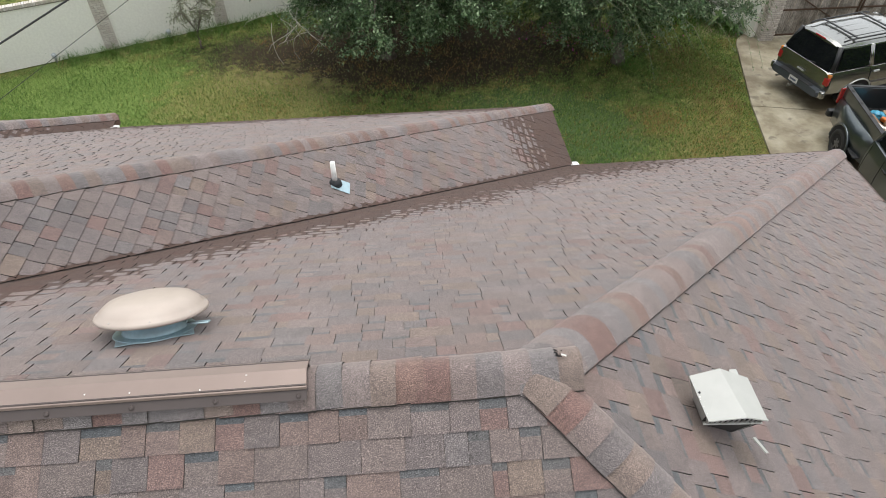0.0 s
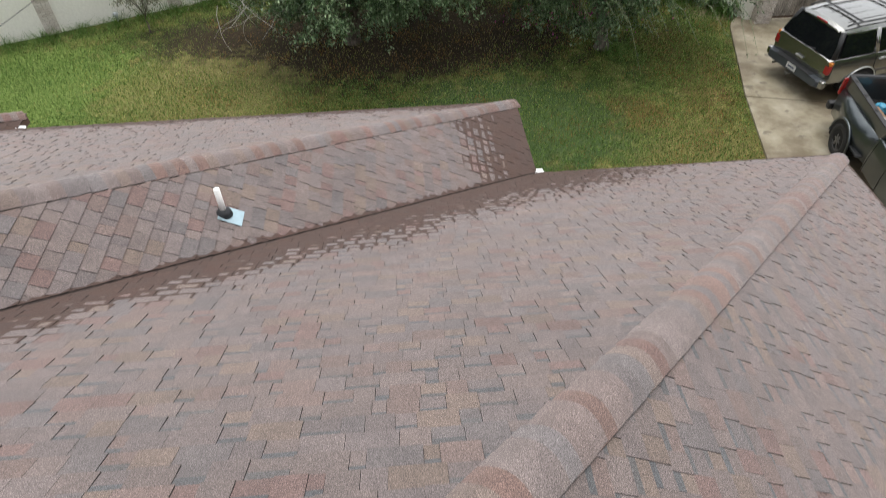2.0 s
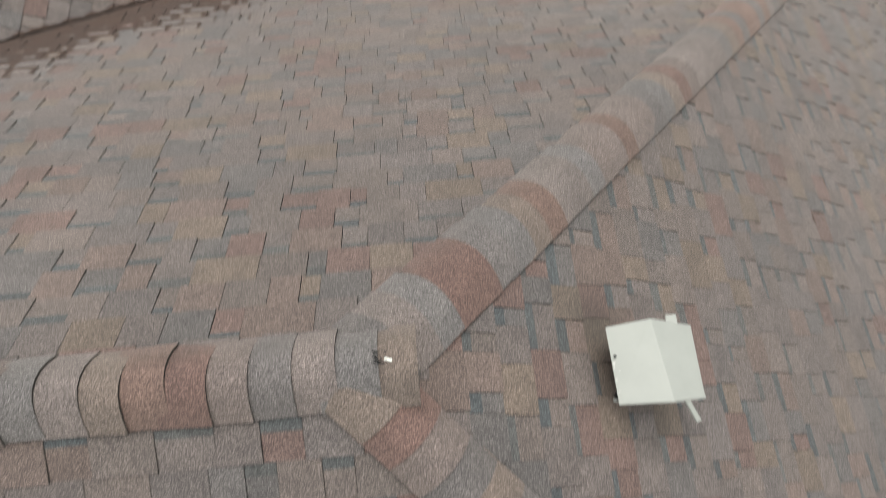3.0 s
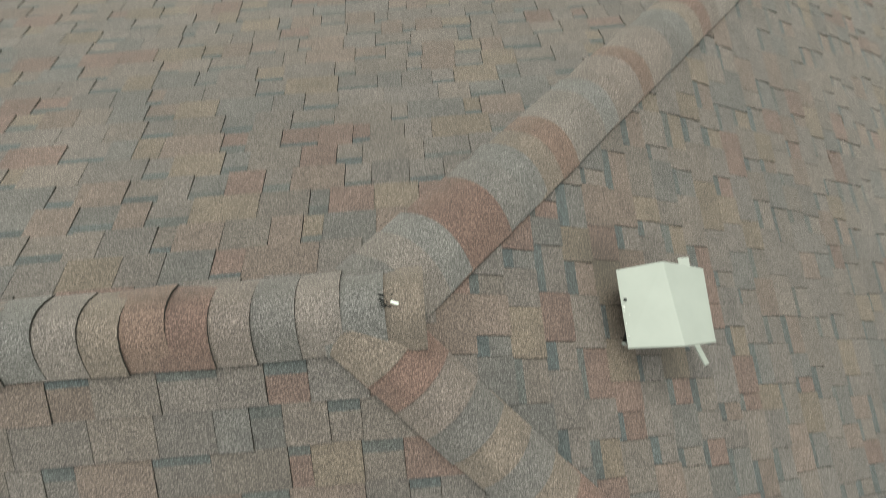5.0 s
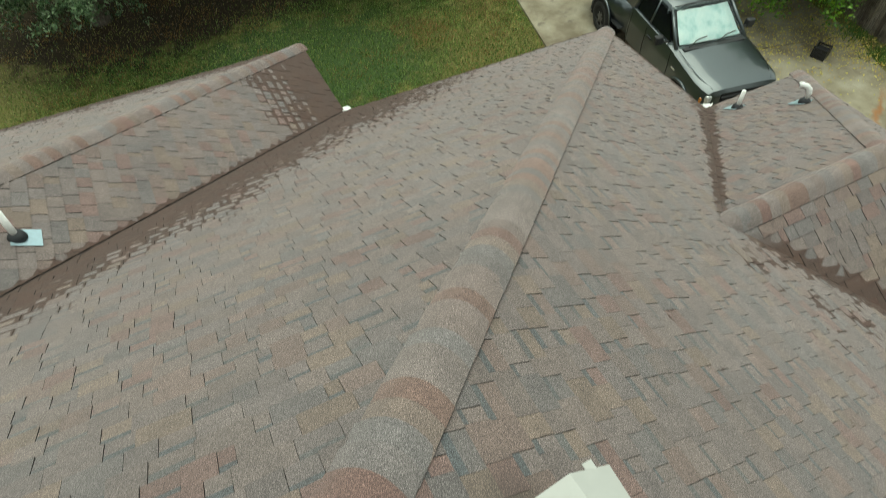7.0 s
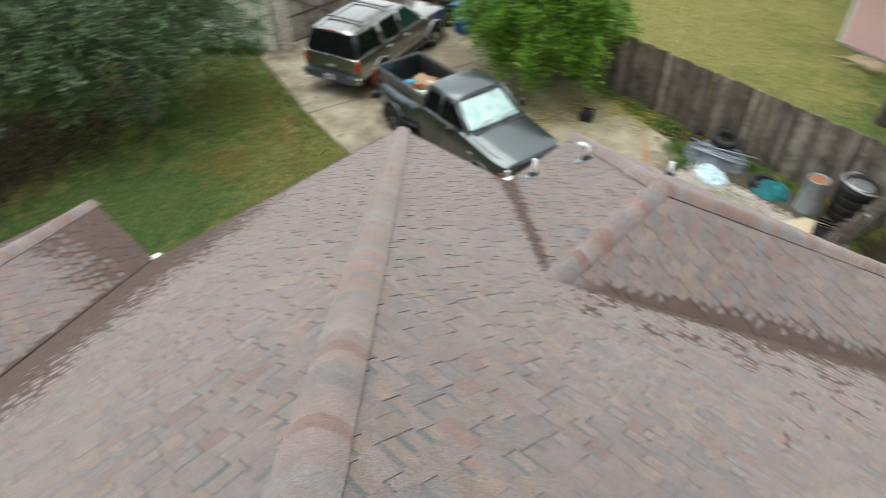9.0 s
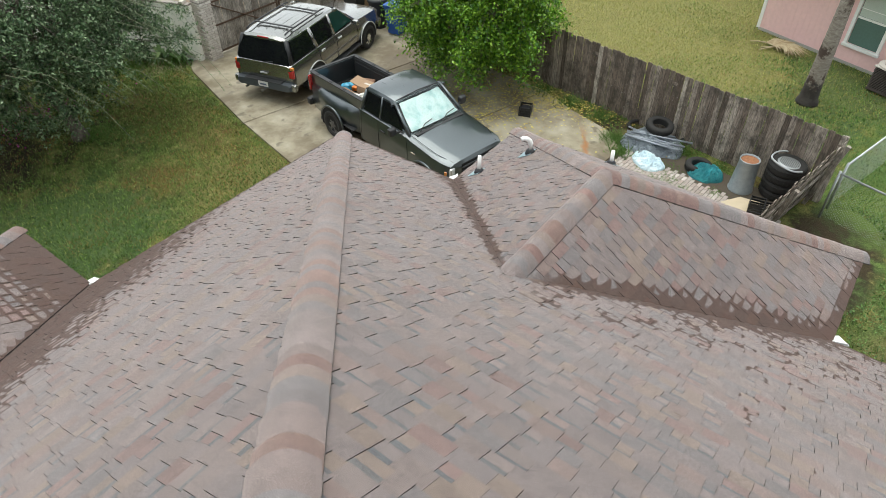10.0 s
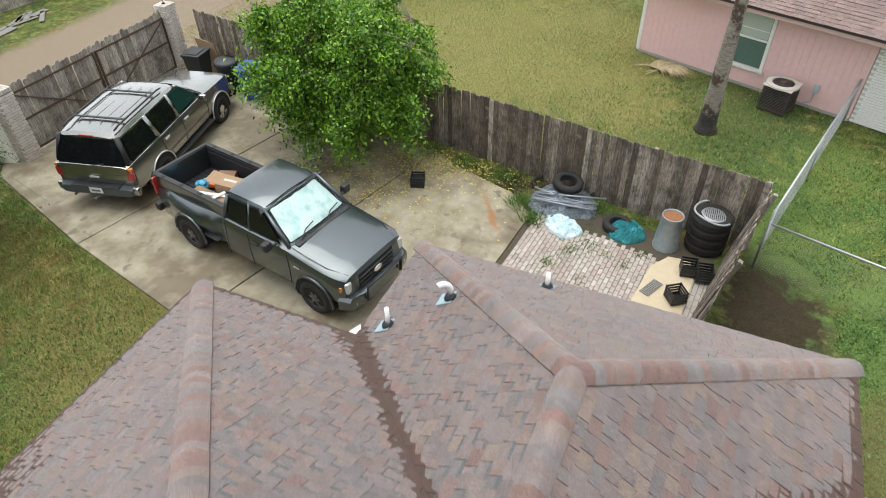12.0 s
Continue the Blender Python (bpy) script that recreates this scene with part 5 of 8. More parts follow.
def concrete_material():
    m, nt, b = mat("driveway_concrete")
    v = world_coords(nt)
    fine = noise_tex(nt, v, 60.0, 4)
    mid = noise_tex(nt, v, 1.3, 6, 0.6)
    broad = noise_tex(nt, v, 0.45, 5, 0.65)
    col = ramp(nt, mid, [(0.32, (0.185, 0.155, 0.1)), (0.5, (0.285, 0.252, 0.178)), (0.68, (0.37, 0.335, 0.255))])
    col = mix(nt, ramp(nt, broad, [(0.47, (0, 0, 0)), (0.6, (0.8, 0.8, 0.8))]), col, (0.12, 0.088, 0.05))
    col = mix(nt, ramp(nt, noise_tex(nt, v, 2.4, 4, 0.5), [(0.62, (0, 0, 0)), (0.7, (0.6, 0.6, 0.6))]), col, (0.085, 0.07, 0.052))
    # a rust streak
    sep = nt.nodes.new("ShaderNodeSeparateXYZ")
    nt.links.new(v, sep.inputs[0])
    dx = maths(nt, "SUBTRACT", maths(nt, "SUBTRACT", sep.outputs[1], maths(nt, "ADD", -2.15, maths(nt, "MULTIPLY", sep.outputs[0], 0.617))), maths(nt, "MULTIPLY", maths(nt, "SUBTRACT", noise_tex(nt, v, 3.0, 4), 0.5), 0.5))
    g = maths(nt, "SUBTRACT", 1.0, maths(nt, "DIVIDE", maths(nt, "ABSOLUTE", dx), 0.13), True)
    g = maths(nt, "MULTIPLY", g, maths(nt, "MULTIPLY", maths(nt, "DIVIDE", maths(nt, "SUBTRACT", sep.outputs[0], 14.5), 0.2, True), maths(nt, "DIVIDE", maths(nt, "SUBTRACT", 16.0, sep.outputs[0]), 0.8, True)))
    col = mix(nt, maths(nt, "MULTIPLY", g, 0.85), col, (0.3, 0.12, 0.035))
    col = mix(nt, 1.0, col, ramp(nt, fine, [(0.3, (0.88, 0.88, 0.88)), (0.7, (1.08, 1.08, 1.08))]), "MULTIPLY")
    nt.links.new(col, b.inputs["Base Color"])
    nt.links.new(ramp(nt, broad, [(0.35, (0.9, 0.9, 0.9)), (0.65, (0.55, 0.55, 0.55))]), b.inputs["Roughness"])
    bump(nt, b, fine, 0.25, 0.004)
    return m


conc = concrete_material()
driveway = tagged(empty("driveway"), "stained concrete driveway in three slabs with open joints", "driveway", kind="structure")
SLABS = [
    [(10.36, 15.52), (17.6, 13.8), (18.8, 20.2), (12.3, 20.2), (11.95, 20.02), (11.7, 19.75), (11.52, 19.4), (11.4, 19.0)],
    [(9.45, 11.56), (17.1, 9.58), (17.6, 13.77), (10.36, 15.49)],
    [(8.6, 7.9), (8.6, 6.95), (13.95, 6.42), (15.4, 6.3), (16.1, 7.0), (16.5, 8.3), (17.05, 9.55), (9.44, 11.53)],
]
for outline in SLABS:
    part("slab", rounded(prism(outline, -0.08, 0.035), 0.008, 1), conc, driveway)

paver_mat = simple("paver_clay", (0.41, 0.37, 0.335), 0.9, grain=0.25, scale=25)


def paver_color():
    m, nt, b = mat("paver_clay_mixed")
    rnd = nt.nodes.new("ShaderNodeObjectInfo").outputs["Random"]
    col = ramp(nt, rnd, [(0.0, (0.32, 0.275, 0.25)), (0.35, (0.44, 0.41, 0.375)), (0.7, (0.38, 0.32, 0.285)), (1.0, (0.5, 0.47, 0.435))])
    v = world_coords(nt)
    n = noise_tex(nt, v, 30, 5)
    col = mix(nt, 1.0, col, ramp(nt, n, [(0.3, (0.72, 0.7, 0.68)), (0.7, (1.15, 1.12, 1.1))]), "MULTIPLY")
    nt.links.new(col, b.inputs["Base Color"])
    b.inputs["Roughness"].default_value = 0.9
    bump(nt, b, n, 0.3, 0.004)
    return m


paver_single = paver_color()
patio = tagged(mesh_object("patio", prism([(12.2, 6.5), (15.4, 6.3), (16.2, 5.0), (15.7, 2.1), (12.2, 2.4)], -0.06, 0.004), simple("joint_sand", (0.075, 0.06, 0.042), 0.95)),
               "weathered pale clay paver patio with weeds in the joints", "patio", kind="structure")
bm = box((0.19, 0.09, 0.06), (0, 0, 0.0), 0.006, segments=1)
me_paver = bpy.data.meshes.new("paver")
bm.to_mesh(me_paver)
bm.free()
me_paver.materials.append(paver_single)
pav_rng = random.Random(5)
count = 0
rest = bmesh.new()
PAV = Matrix.Translation((14.0, 6.28, 0)) @ Matrix.Rotation(radians(-5), 4, "Z")
for j in range(42):
    for i in range(-9, 11):
        if count >= 620:
            continue
        x, y = (i + 0.5 * (j % 2)) * 0.2, -(j + 0.5) * 0.1
        p = PAV @ Vector((x, y, 0))
        if p.x > 15.6 - 0.02 * j or p.x < 12.6:
            continue
        m = Matrix.Translation((p.x, p.y, -0.02 + pav_rng.uniform(-0.004, 0.005))) @ Matrix.Rotation(radians(-5) + pav_rng.uniform(-0.03, 0.03), 4, "Z") @ Matrix.Rotation(pav_rng.uniform(-0.02, 0.02), 4, "X")
        if 13.35 < p.x < 15.2 and count < 300 and p.y > 2.9:
            ob = new("paver", me_paver)
            ob.parent = patio
            ob.matrix_basis = m
            count += 1
        else:
            box((0.19, 0.09, 0.06), rot=m, bm=rest)
part("pavers", rest, paver_mat, patio)
tagged(patio.children[-1], kind="stuff")

# ---------------------------------------------------------------- fences


def wood_material(name, cols, single=True, moss=0.4):
    m, nt, b = mat(name)
    rnd = nt.nodes.new("ShaderNodeObjectInfo").outputs["Random"]
    v = world_coords(nt, (1, 1, 0.12))
    grain = noise_tex(nt, v, 38, 5, 0.7)
    vw = world_coords(nt)
    blot = noise_tex(nt, vw, 2.6, 5, 0.7)
    col = ramp(nt, rnd, [(i / (len(cols) - 1), c) for i, c in enumerate(cols)])
    col = mix(nt, 1.0, col, ramp(nt, grain, [(0.32, (0.3, 0.29, 0.28)), (0.5, (0.95, 0.94, 0.92)), (0.7, (1.6, 1.56, 1.5))]), "MULTIPLY")
    col = mix(nt, ramp(nt, blot, [(0.46, (0, 0, 0)), (0.66, (moss * 2, moss * 2, moss * 2))]), col, (0.05, 0.045, 0.035))
    lich = noise_tex(nt, vw, 14, 4, 0.6)
    col = mix(nt, ramp(nt, lich, [(0.64, (0, 0, 0)), (0.72, (0.55, 0.55, 0.55))]), col, (0.38, 0.38, 0.34))
    nt.links.new(col, b.inputs["Base Color"])
    b.inputs["Roughness"].default_value = 0.9
    bump(nt, b, grain, 0.5, 0.006)
    return m


fence_wood = wood_material("fence_wood", [(0.085, 0.066, 0.053), (0.25, 0.21, 0.18), (0.14, 0.11, 0.09), (0.35, 0.305, 0.265), (0.1, 0.076, 0.06), (0.26, 0.22, 0.185), (0.44, 0.395, 0.35)])
gate_wood = wood_material("gate_wood", [(0.24, 0.215, 0.185), (0.36, 0.33, 0.295), (0.19, 0.165, 0.14), (0.42, 0.39, 0.35), (0.28, 0.25, 0.22)], moss=0.3)


def picket_mesh(name, w, h, t, ear, material):
    o = [(-w / 2, 0), (w / 2, 0), (w / 2, h - ear), (w / 2 - ear, h), (-w / 2 + ear, h), (-w / 2, h - ear)]
    bm = prism(o, -t / 2, t / 2, m=Matrix.Rotation(radians(90), 4, "X"))
    me = bpy.data.meshes.new(name)
    bm.to_mesh(me)
    bm.free()
    me.materials.append(material)
    return me


fence_rng = random.Random(3)


def picket_fence(a, b, height, material, label, rail_side=1, width=0.14, ear=0.02, lean=0):
    m, length = frame_of((*a, 0), (*b, 0))
    m = m @ pose(0, 0, 0, lean)
    fence = tagged(empty("fence", m), label, "fence", kind="structure")
    meshes = [picket_mesh("picket", width - 0.007, height + dh, 0.018, ear, material) for dh in (-0.02, -0.008, 0.0, 0.008)]
    for i in range(int(length / width)):
        ob = new("picket", fence_rng.choice(meshes))
        ob.parent = fence
        ob.matrix_basis = pose((i + 0.5) * width, (0.006 if i % 2 else -0.006) + fence_rng.uniform(-0.003, 0.003), -0.03 + fence_rng.uniform(0, 0.02), fence_rng.uniform(-0.8, 0.8), fence_rng.uniform(-0.4, 0.4), fence_rng.uniform(-1.2, 1.2))
    for z in (0.35, 0.95, 1.5):
        part("rail", box((length, 0.04, 0.09), (length / 2, rail_side * 0.034, z)), material, fence)
    for i in range(int(length / 2.4) + 1):
        part("post", box((0.09, 0.09, height - 0.05), (min(length - 0.05, i * 2.4 + 0.05), rail_side * 0.1, height / 2 - 0.05)), material, fence)
    return fence


picket_fence((16.08, 1.5), (19.35, 19.3), 1.82, fence_wood, "weathered grey board fence with dark mossy stains", -1)
picket_fence((15.95, 1.86), (11.9, 2.66), 1.86, fence_wood, "short weathered board fence leaning outwards at the end of the patio", 1, lean=-12)
picket_fence((9.0, 31.5), (30.0, 29.0), 1.8, gate_wood, "pale board fence beyond the sandy track", 1)

# gate of two leaves with a rusty steel frame
rust = simple("rusty_steel", (0.12, 0.075, 0.05), 0.8, 0.3, grain=0.3, scale=40)
gate_z = [picket_mesh("board", 0.145, 1.9 + d, 0.02, 0.045, gate_wood) for d in (-0.03, 0.0, 0.03)]


def gate_leaf(x0, x1, slant):
    leaf = tagged(empty("gate", Matrix.Translation((x0, 19.72, 0.0))), "weathered wooden driveway gate leaf on a rusty steel frame, closed", "gate", "driveway gate")
    w = x1 - x0
    k = int(w / 0.15)
    for i in range(k):
        ob = new("board", fence_rng.choice(gate_z))
        ob.parent = leaf
        ob.matrix_basis = pose((i + 0.5) * w / k, 0.03, 0.08, 0, fence_rng.uniform(-0.6, 0.6), fence_rng.uniform(-1, 1))
    for z in (0.14, 1.0, 1.76):
        part("frame_rail", box((w - 0.02, 0.04, 0.05), (w / 2, -0.01, z), 0.005), rust, leaf)
    for x in (0.035, w - 0.035):
        part("frame_stile", box((0.05, 0.045, 1.7), (x, -0.013, 0.95), 0.005), rust, leaf)
    a, b = (0.05, w - 0.05) if slant > 0 else (w - 0.05, 0.05)
    part("brace", tube([(a, -0.03, 1.72), (b, -0.03, 0.2)], 0.022, 6), rust, leaf)
    return leaf


gate_leaf(12.86, 15.62, 1)
gate_leaf(15.66, 18.42, -1)

# ---------------------------------------------------------------- brick piers and the garden wall
brick_mat_single, bnt, bb = mat("pale_brick")
rnd = bnt.nodes.new("ShaderNodeObjectInfo").outputs["Random"]
bv = world_coords(bnt)
bn = noise_tex(bnt, bv, 40, 5)
bcol = ramp(bnt, rnd, [(0.0, (0.5, 0.45, 0.4)), (0.4, (0.62, 0.58, 0.53)), (0.75, (0.55, 0.49, 0.44)), (1.0, (0.68, 0.64, 0.6))])
bcol = mix(bnt, 1.0, bcol, ramp(bnt, bn, [(0.3, (0.75, 0.74, 0.72)), (0.65, (1.08, 1.08, 1.08))]), "MULTIPLY")
bnt.links.new(bcol, bb.inputs["Base Color"])
bb.inputs["Roughness"].default_value = 0.9
bump(bnt, bb, bn, 0.3, 0.004)
mortar = simple("mortar", (0.3, 0.27, 0.24), 0.95)
stucco = simple("cream_stucco", (0.9, 0.875, 0.81), 0.92, grain=0.08, scale=14, bumps=0.25)


def brick_mesh(size):
    bm = box(size, bevel=0.004, segments=1)
    me = bpy.data.meshes.new("brick")
    bm.to_mesh(me)
    bm.free()
    me.materials.append(brick_mat_single)
    return me


me_pier_brick = brick_mesh((0.222, 0.1, 0.062))


def brick_pier(x, y, height, label):
    pier = tagged(mesh_object("brick_pier", box((0.41, 0.41, height), (0, 0, height / 2)), mortar), label, "pier", kind="structure")
    pier.matrix_basis = Matrix.Translation((x, y, 0))
    for c in range(int(height / 0.073)):
        for side in range(4):
            for k in (-0.115, 0.115):
                ob = new("brick", me_pier_brick)
                ob.parent = pier
                ob.matrix_basis = Matrix.Rotation(side * math.pi / 2, 4, "Z") @ Matrix.Translation((k + (0.02 if c % 2 else -0.02), -0.162, 0.04 + c * 0.073))
    for i in range(6):
        for j in range(2):
            ob = new("brick", me_pier_brick)
            ob.parent = pier
            ob.matrix_basis = Matrix.Translation((-0.2 + i * 0.08, -0.118 + j * 0.236, height + 0.045)) @ Matrix.Rotation(math.pi / 2, 4, "Z") @ Matrix.Rotation(math.pi / 2, 4, "X")
    return pier


brick_pier(12.6, 19.72, 1.95, "pale brick gate pier beside the stucco wall")
brick_pier(18.66, 19.72, 2.05, "pale brick gate pier beside the bins")
# lantern on the pier
lamp_black = simple("black_iron", (0.02, 0.02, 0.022), 0.5, 0.6)
lantern = tagged(mesh_object("lantern", turned([(0.06, 0), (0.06, 0.02), (0.015, 0.04), (0.015, 0.16), (0.05, 0.18)], 12), lamp_black, smooth=True), "small black iron lantern on top of the brick pier", "lantern")
lantern.location = (18.66, 19.72, 2.15)
part("glass", turned([(0.05, 0.18), (0.07, 0.34)], 6), simple("lantern_glass", (0.5, 0.5, 0.48), 0.15), lantern)
part("cap", turned([(0.085, 0.34), (0.02, 0.42), (0.01, 0.46)], 8), lamp_black, lantern)

WALL_A, WALL_B, WALL_C = (-24.0, 14.95), (9.0, 29.37), (12.35, 19.85)


def garden_wall(name, a, b, piers, brick_range):
    m, length = frame_of((*a, 0), (*b, 0))
    wall = tagged(mesh_object(name, box((length, 0.16, 1.85), (length / 2, 0.08, 0.925)), stucco), "cream stucco garden wall with pale brick pilasters and coping", "wall", kind="structure")
    wall.matrix_basis = m
    me_w = brick_mesh((0.21, 0.1, 0.062))
    me_half = brick_mesh((0.1, 0.1, 0.062))
    for s in piers:
        part("pilaster_core", box((0.4, 0.1, 1.85), (s, -0.0, 0.925)), mortar, wall)
        for c in range(25):
            for dx, me in (((-0.112, me_w), (0.112, me_w)) if c % 2 else ((-0.165, me_half), (0.0, me_w), (0.165, me_half))):
                ob = new("brick", me)
                ob.parent = wall
                ob.matrix_basis = Matrix.Translation((s + dx, -0.012, 0.04 + c * 0.073))
    part("coping_bed", box((length, 0.2, 0.05), (length / 2, 0.08, 1.876)), mortar, wall)
    me_c = brick_mesh((0.064, 0.24, 0.1))
    lo, hi = brick_range
    k = 0
    s = lo
    while s < hi:
        ob = new("brick", me_c)
        ob.parent = wall
        ob.matrix_basis = Matrix.Translation((s, 0.08, 1.935)) @ Matrix.Rotation(fence_rng.uniform(-0.02, 0.02), 4, "X")
        s += 0.076
    return wall


col0 = Vector((-9.72 - WALL_A[0], 21.22 - WALL_A[1])).length
garden_wall("wall_back", WALL_A, WALL_B, [col0 - 7.56, col0 - 3.78, col0, col0 + 3.78], (col0 - 6.5, col0 + 6.0))
garden_wall("wall_side", WALL_C, WALL_B, [], (0.2, 0.3))
# two small lights stuck in the lawn before the wall
for x, y in ((-11.35, 20.45), (-7.95, 21.9)):
    spot = tagged(mesh_object("garden_light", turned([(0.03, -0.05), (0.03, 0.1), (0.07, 0.14), (0.075, 0.24), (0.03, 0.27)], 12), simple("grey_plastic", (0.45, 0.48, 0.5), 0.5), smooth=True),
                  "small grey garden light on a stake before the wall", "garden light", "garden lights")
    spot.location = (x, y, 0.02)

# ---------------------------------------------------------------- chain-link fence
zinc = simple("galvanised_steel", (0.5, 0.52, 0.54), 0.45, 0.7, grain=0.1)


def chain_link(a, b, height, label, r=0.0013):
    m, length = frame_of((*a, 0), (*b, 0))
    f = tagged(empty("chain_link_fence", m), label, "fence", kind="structure")
    part("top_rail", tube([(0, 0, height), (length, 0, height)], 0.024, 8), zinc, f, smooth=True)
    n = max(2, int(length / 2.6))
    for i in range(n + 1):
        part("post", tube([(i * length / n, 0, -0.05), (i * length / n, 0, height + 0.05)], 0.03, 8), zinc, f, smooth=True)
    vs, fs = [], []
    step = 0.075
    for i in range(-int(height / step), int(length / step)):
        for sgn in (1, -1):
            x0, x1 = (i * step, i * step + height)
            z0, z1 = (0.03, height) if sgn > 0 else (height, 0.03)
            c0, c1 = max(0, x0), min(length, x1)
            if c1 <= c0:
                continue
            za, zb = z0 + (z1 - z0) * (c0 - x0) / height, z0 + (z1 - z0) * (c1 - x0) / height
            q = len(vs)
            vs += [(c0, -r, za), (c1, -r, zb), (c1, r, zb), (c0, r, za), (c0, 0, za + 2 * r), (c1, 0, zb + 2 * r)]
            fs += [(q, q + 1, q + 5, q + 4), (q + 2, q + 3, q + 4, q + 5), (q + 1, q, q + 3, q + 2)]
    quick_mesh("mesh", vs, fs, zinc, f)
    return f


chain_link((16.0, 1.28), (23.15, -0.55), 1.2, "galvanised chain-link fence with a steel top rail")
chain_link((15.55, 1.35), (13.9, -4.2), 1.2, "galvanised chain-link fence running away from the board fence", 0.0008)

# ---------------------------------------------------------------- the pink house next door
pink = simple("pink_paint", (0.8, 0.535, 0.515), 0.75, grain=0.06, scale=8)
white_trim = simple("white_trim", (0.78, 0.78, 0.75), 0.5, grain=0.05)
PA, PB = (25.67, 5.81), (23.09, -0.65)
pm, plen = frame_of((*PB, 0), (*PA, 0))
pink_house = tagged(empty("pink_house", pm), "neighbouring single-storey house with pink board siding and a white brick end", "house")
WX0, WX1, WZ0, WZ1 = 2.8, 3.82, 0.62, 2.34   # window opening along the wall
groove = 0.2
gr = random.Random(9)
core = bmesh.new()
for x0, x1, z0, z1 in ((0, WX0, 0, 2.75), (WX1, plen, 0, 2.75), (WX0, WX1, 0, WZ0), (WX0, WX1, WZ1, 2.75)):
    box((x1 - x0, 0.16, z1 - z0), ((x0 + x1) / 2, -0.12, (z0 + z1) / 2), bm=core)
part("wall", core, pink, pink_house)
x = 0.0
while x < plen - 0.05:
    x1 = min(plen, x + groove)
    for z0, z1 in (((0.06, WZ0 - 0.02), (WZ1 + 0.02, 2.6)) if x1 > WX0 - 0.02 and x < WX1 + 0.02 else ((0.06, 2.6),)):
        part("siding_board", box((x1 - x - 0.006, 0.01, z1 - z0), ((x + x1) / 2, -0.032 + gr.uniform(-0.001, 0.001), (z0 + z1) / 2)), pink, pink_house)
    x = x1
part("corner_trim", box((0.12, 0.14, 2.6), (plen + 0.02, -0.075, 1.35)), white_trim, pink_house, "white corner board")
part("foundation", box((plen, 0.2, 0.1), (plen / 2, -0.11, 0.03)), simple("grey_footing", (0.4, 0.38, 0.35), 0.9), pink_house)
part("end_wall", box((0.2, 7.0, 2.75), (plen - 0.1, -3.6, 1.375)), pink, pink_house)
win = part("window", box((WX1 - WX0 - 0.06, 0.02, WZ1 - WZ0 - 0.06), ((WX0 + WX1) / 2, -0.06, (WZ0 + WZ1) / 2)), simple("window_screen", (0.1, 0.17, 0.15), 0.12, grain=0.1), pink_house, "window panes with pale blinds behind")
cx, cz = (WX0 + WX1) / 2, (WZ0 + WZ1) / 2
for name, size, at in (("frame", (WX1 - WX0 + 0.16, 0.07, 0.1), (cx, -0.015, WZ1 + 0.03)), ("sill", (WX1 - WX0 + 0.2, 0.1, 0.1), (cx, -0.0, WZ0 - 0.03)),
                       ("frame", (0.1, 0.07, WZ1 - WZ0 + 0.02), (WX0 - 0.03, -0.015, cz)), ("frame", (0.1, 0.07, WZ1 - WZ0 + 0.02), (WX1 + 0.03, -0.015, cz)),
                       ("meeting_rail", (WX1 - WX0 - 0.05, 0.05, 0.06), (cx, -0.04, cz))):
    part(name, box(size, at, 0.006), white_trim, win)
for z in (cz + 0.28,):
    part("muntin", box((WX1 - WX0 - 0.06, 0.03, 0.02), (cx, -0.045, z)), white_trim, win)
part("pane", box((WX1 - WX0 - 0.1, 0.012, 0.76), (cx, -0.046, cz + 0.42)), simple("pale_blind", (0.5, 0.56, 0.5), 0.2, grain=0.1), win, "pale blind behind the upper pane")
# white brick end, with each brick of the stretch in view
wb = part("brick_wall", box((6.0, 0.16, 2.75), (-3.02, -0.1, 1.375)), simple("white_mortar", (0.6, 0.59, 0.56), 0.9), pink_house, "white painted brick wall")
white_brick = simple("white_painted_brick", (0.84, 0.83, 0.8), 0.8, grain=0.08)
bm = box((0.215, 0.03, 0.064), bevel=0.004, segments=1)
me_wb = bpy.data.meshes.new("brick")
bm.to_mesh(me_wb)
bm.free()
me_wb.materials.append(white_brick)
for c in range(32):
    for i in range(9):
        ob = new("brick", me_wb)
        ob.parent = wb
        ob.matrix_basis = Matrix.Translation((-0.13 - i * 0.225 - (0.11 if c % 2 else 0.0), -0.012, 0.05 + c * 0.074))
# roof and fascia
roof_dark = shingle_material("neighbour_shingles", False, [(0.0, (0.2, 0.145, 0.132)), (0.3, (0.17, 0.128, 0.12)), (0.6, (0.215, 0.16, 0.145)), (0.8, (0.185, 0.13, 0.118))])
nroof = part("roof", bmesh.new(), felt, pink_house)
bmn = bmesh.new()
box((plen + 6.6, 0.03, 0.2), (plen / 2 - 3.0, 0.62, 2.53), bm=bmn)
part("fascia", bmn, simple("fascia_pink", (0.6, 0.42, 0.38), 0.7), pink_house)
bmn = bmesh.new()
box((plen + 6.6, 0.62, 0.02), (plen / 2 - 3.0, 0.3, 2.5), bm=bmn)
part("soffit", bmn, simple("soffit_pink", (0.55, 0.45, 0.4), 0.8), pink_house)
bmn = bmesh.new()
q = [bmn.verts.new(p) for p in ((-6.4, 0.68, 2.62), (plen + 0.5, 0.68, 2.62), (plen + 0.5, -5.0, 5.2), (-6.4, -5.0, 5.2), (-6.4, 0.68, 2.55), (plen + 0.5, 0.68, 2.55), (plen + 0.5, -5.0, 5.1), (-6.4, -5.0, 5.1))]
for face in ((0, 1, 2, 3), (7, 6, 5, 4), (0, 4, 5, 1), (1, 5, 6, 2), (3, 7, 4, 0), (2, 6, 7, 3)):
    bmn.faces.new([q[i] for i in face])
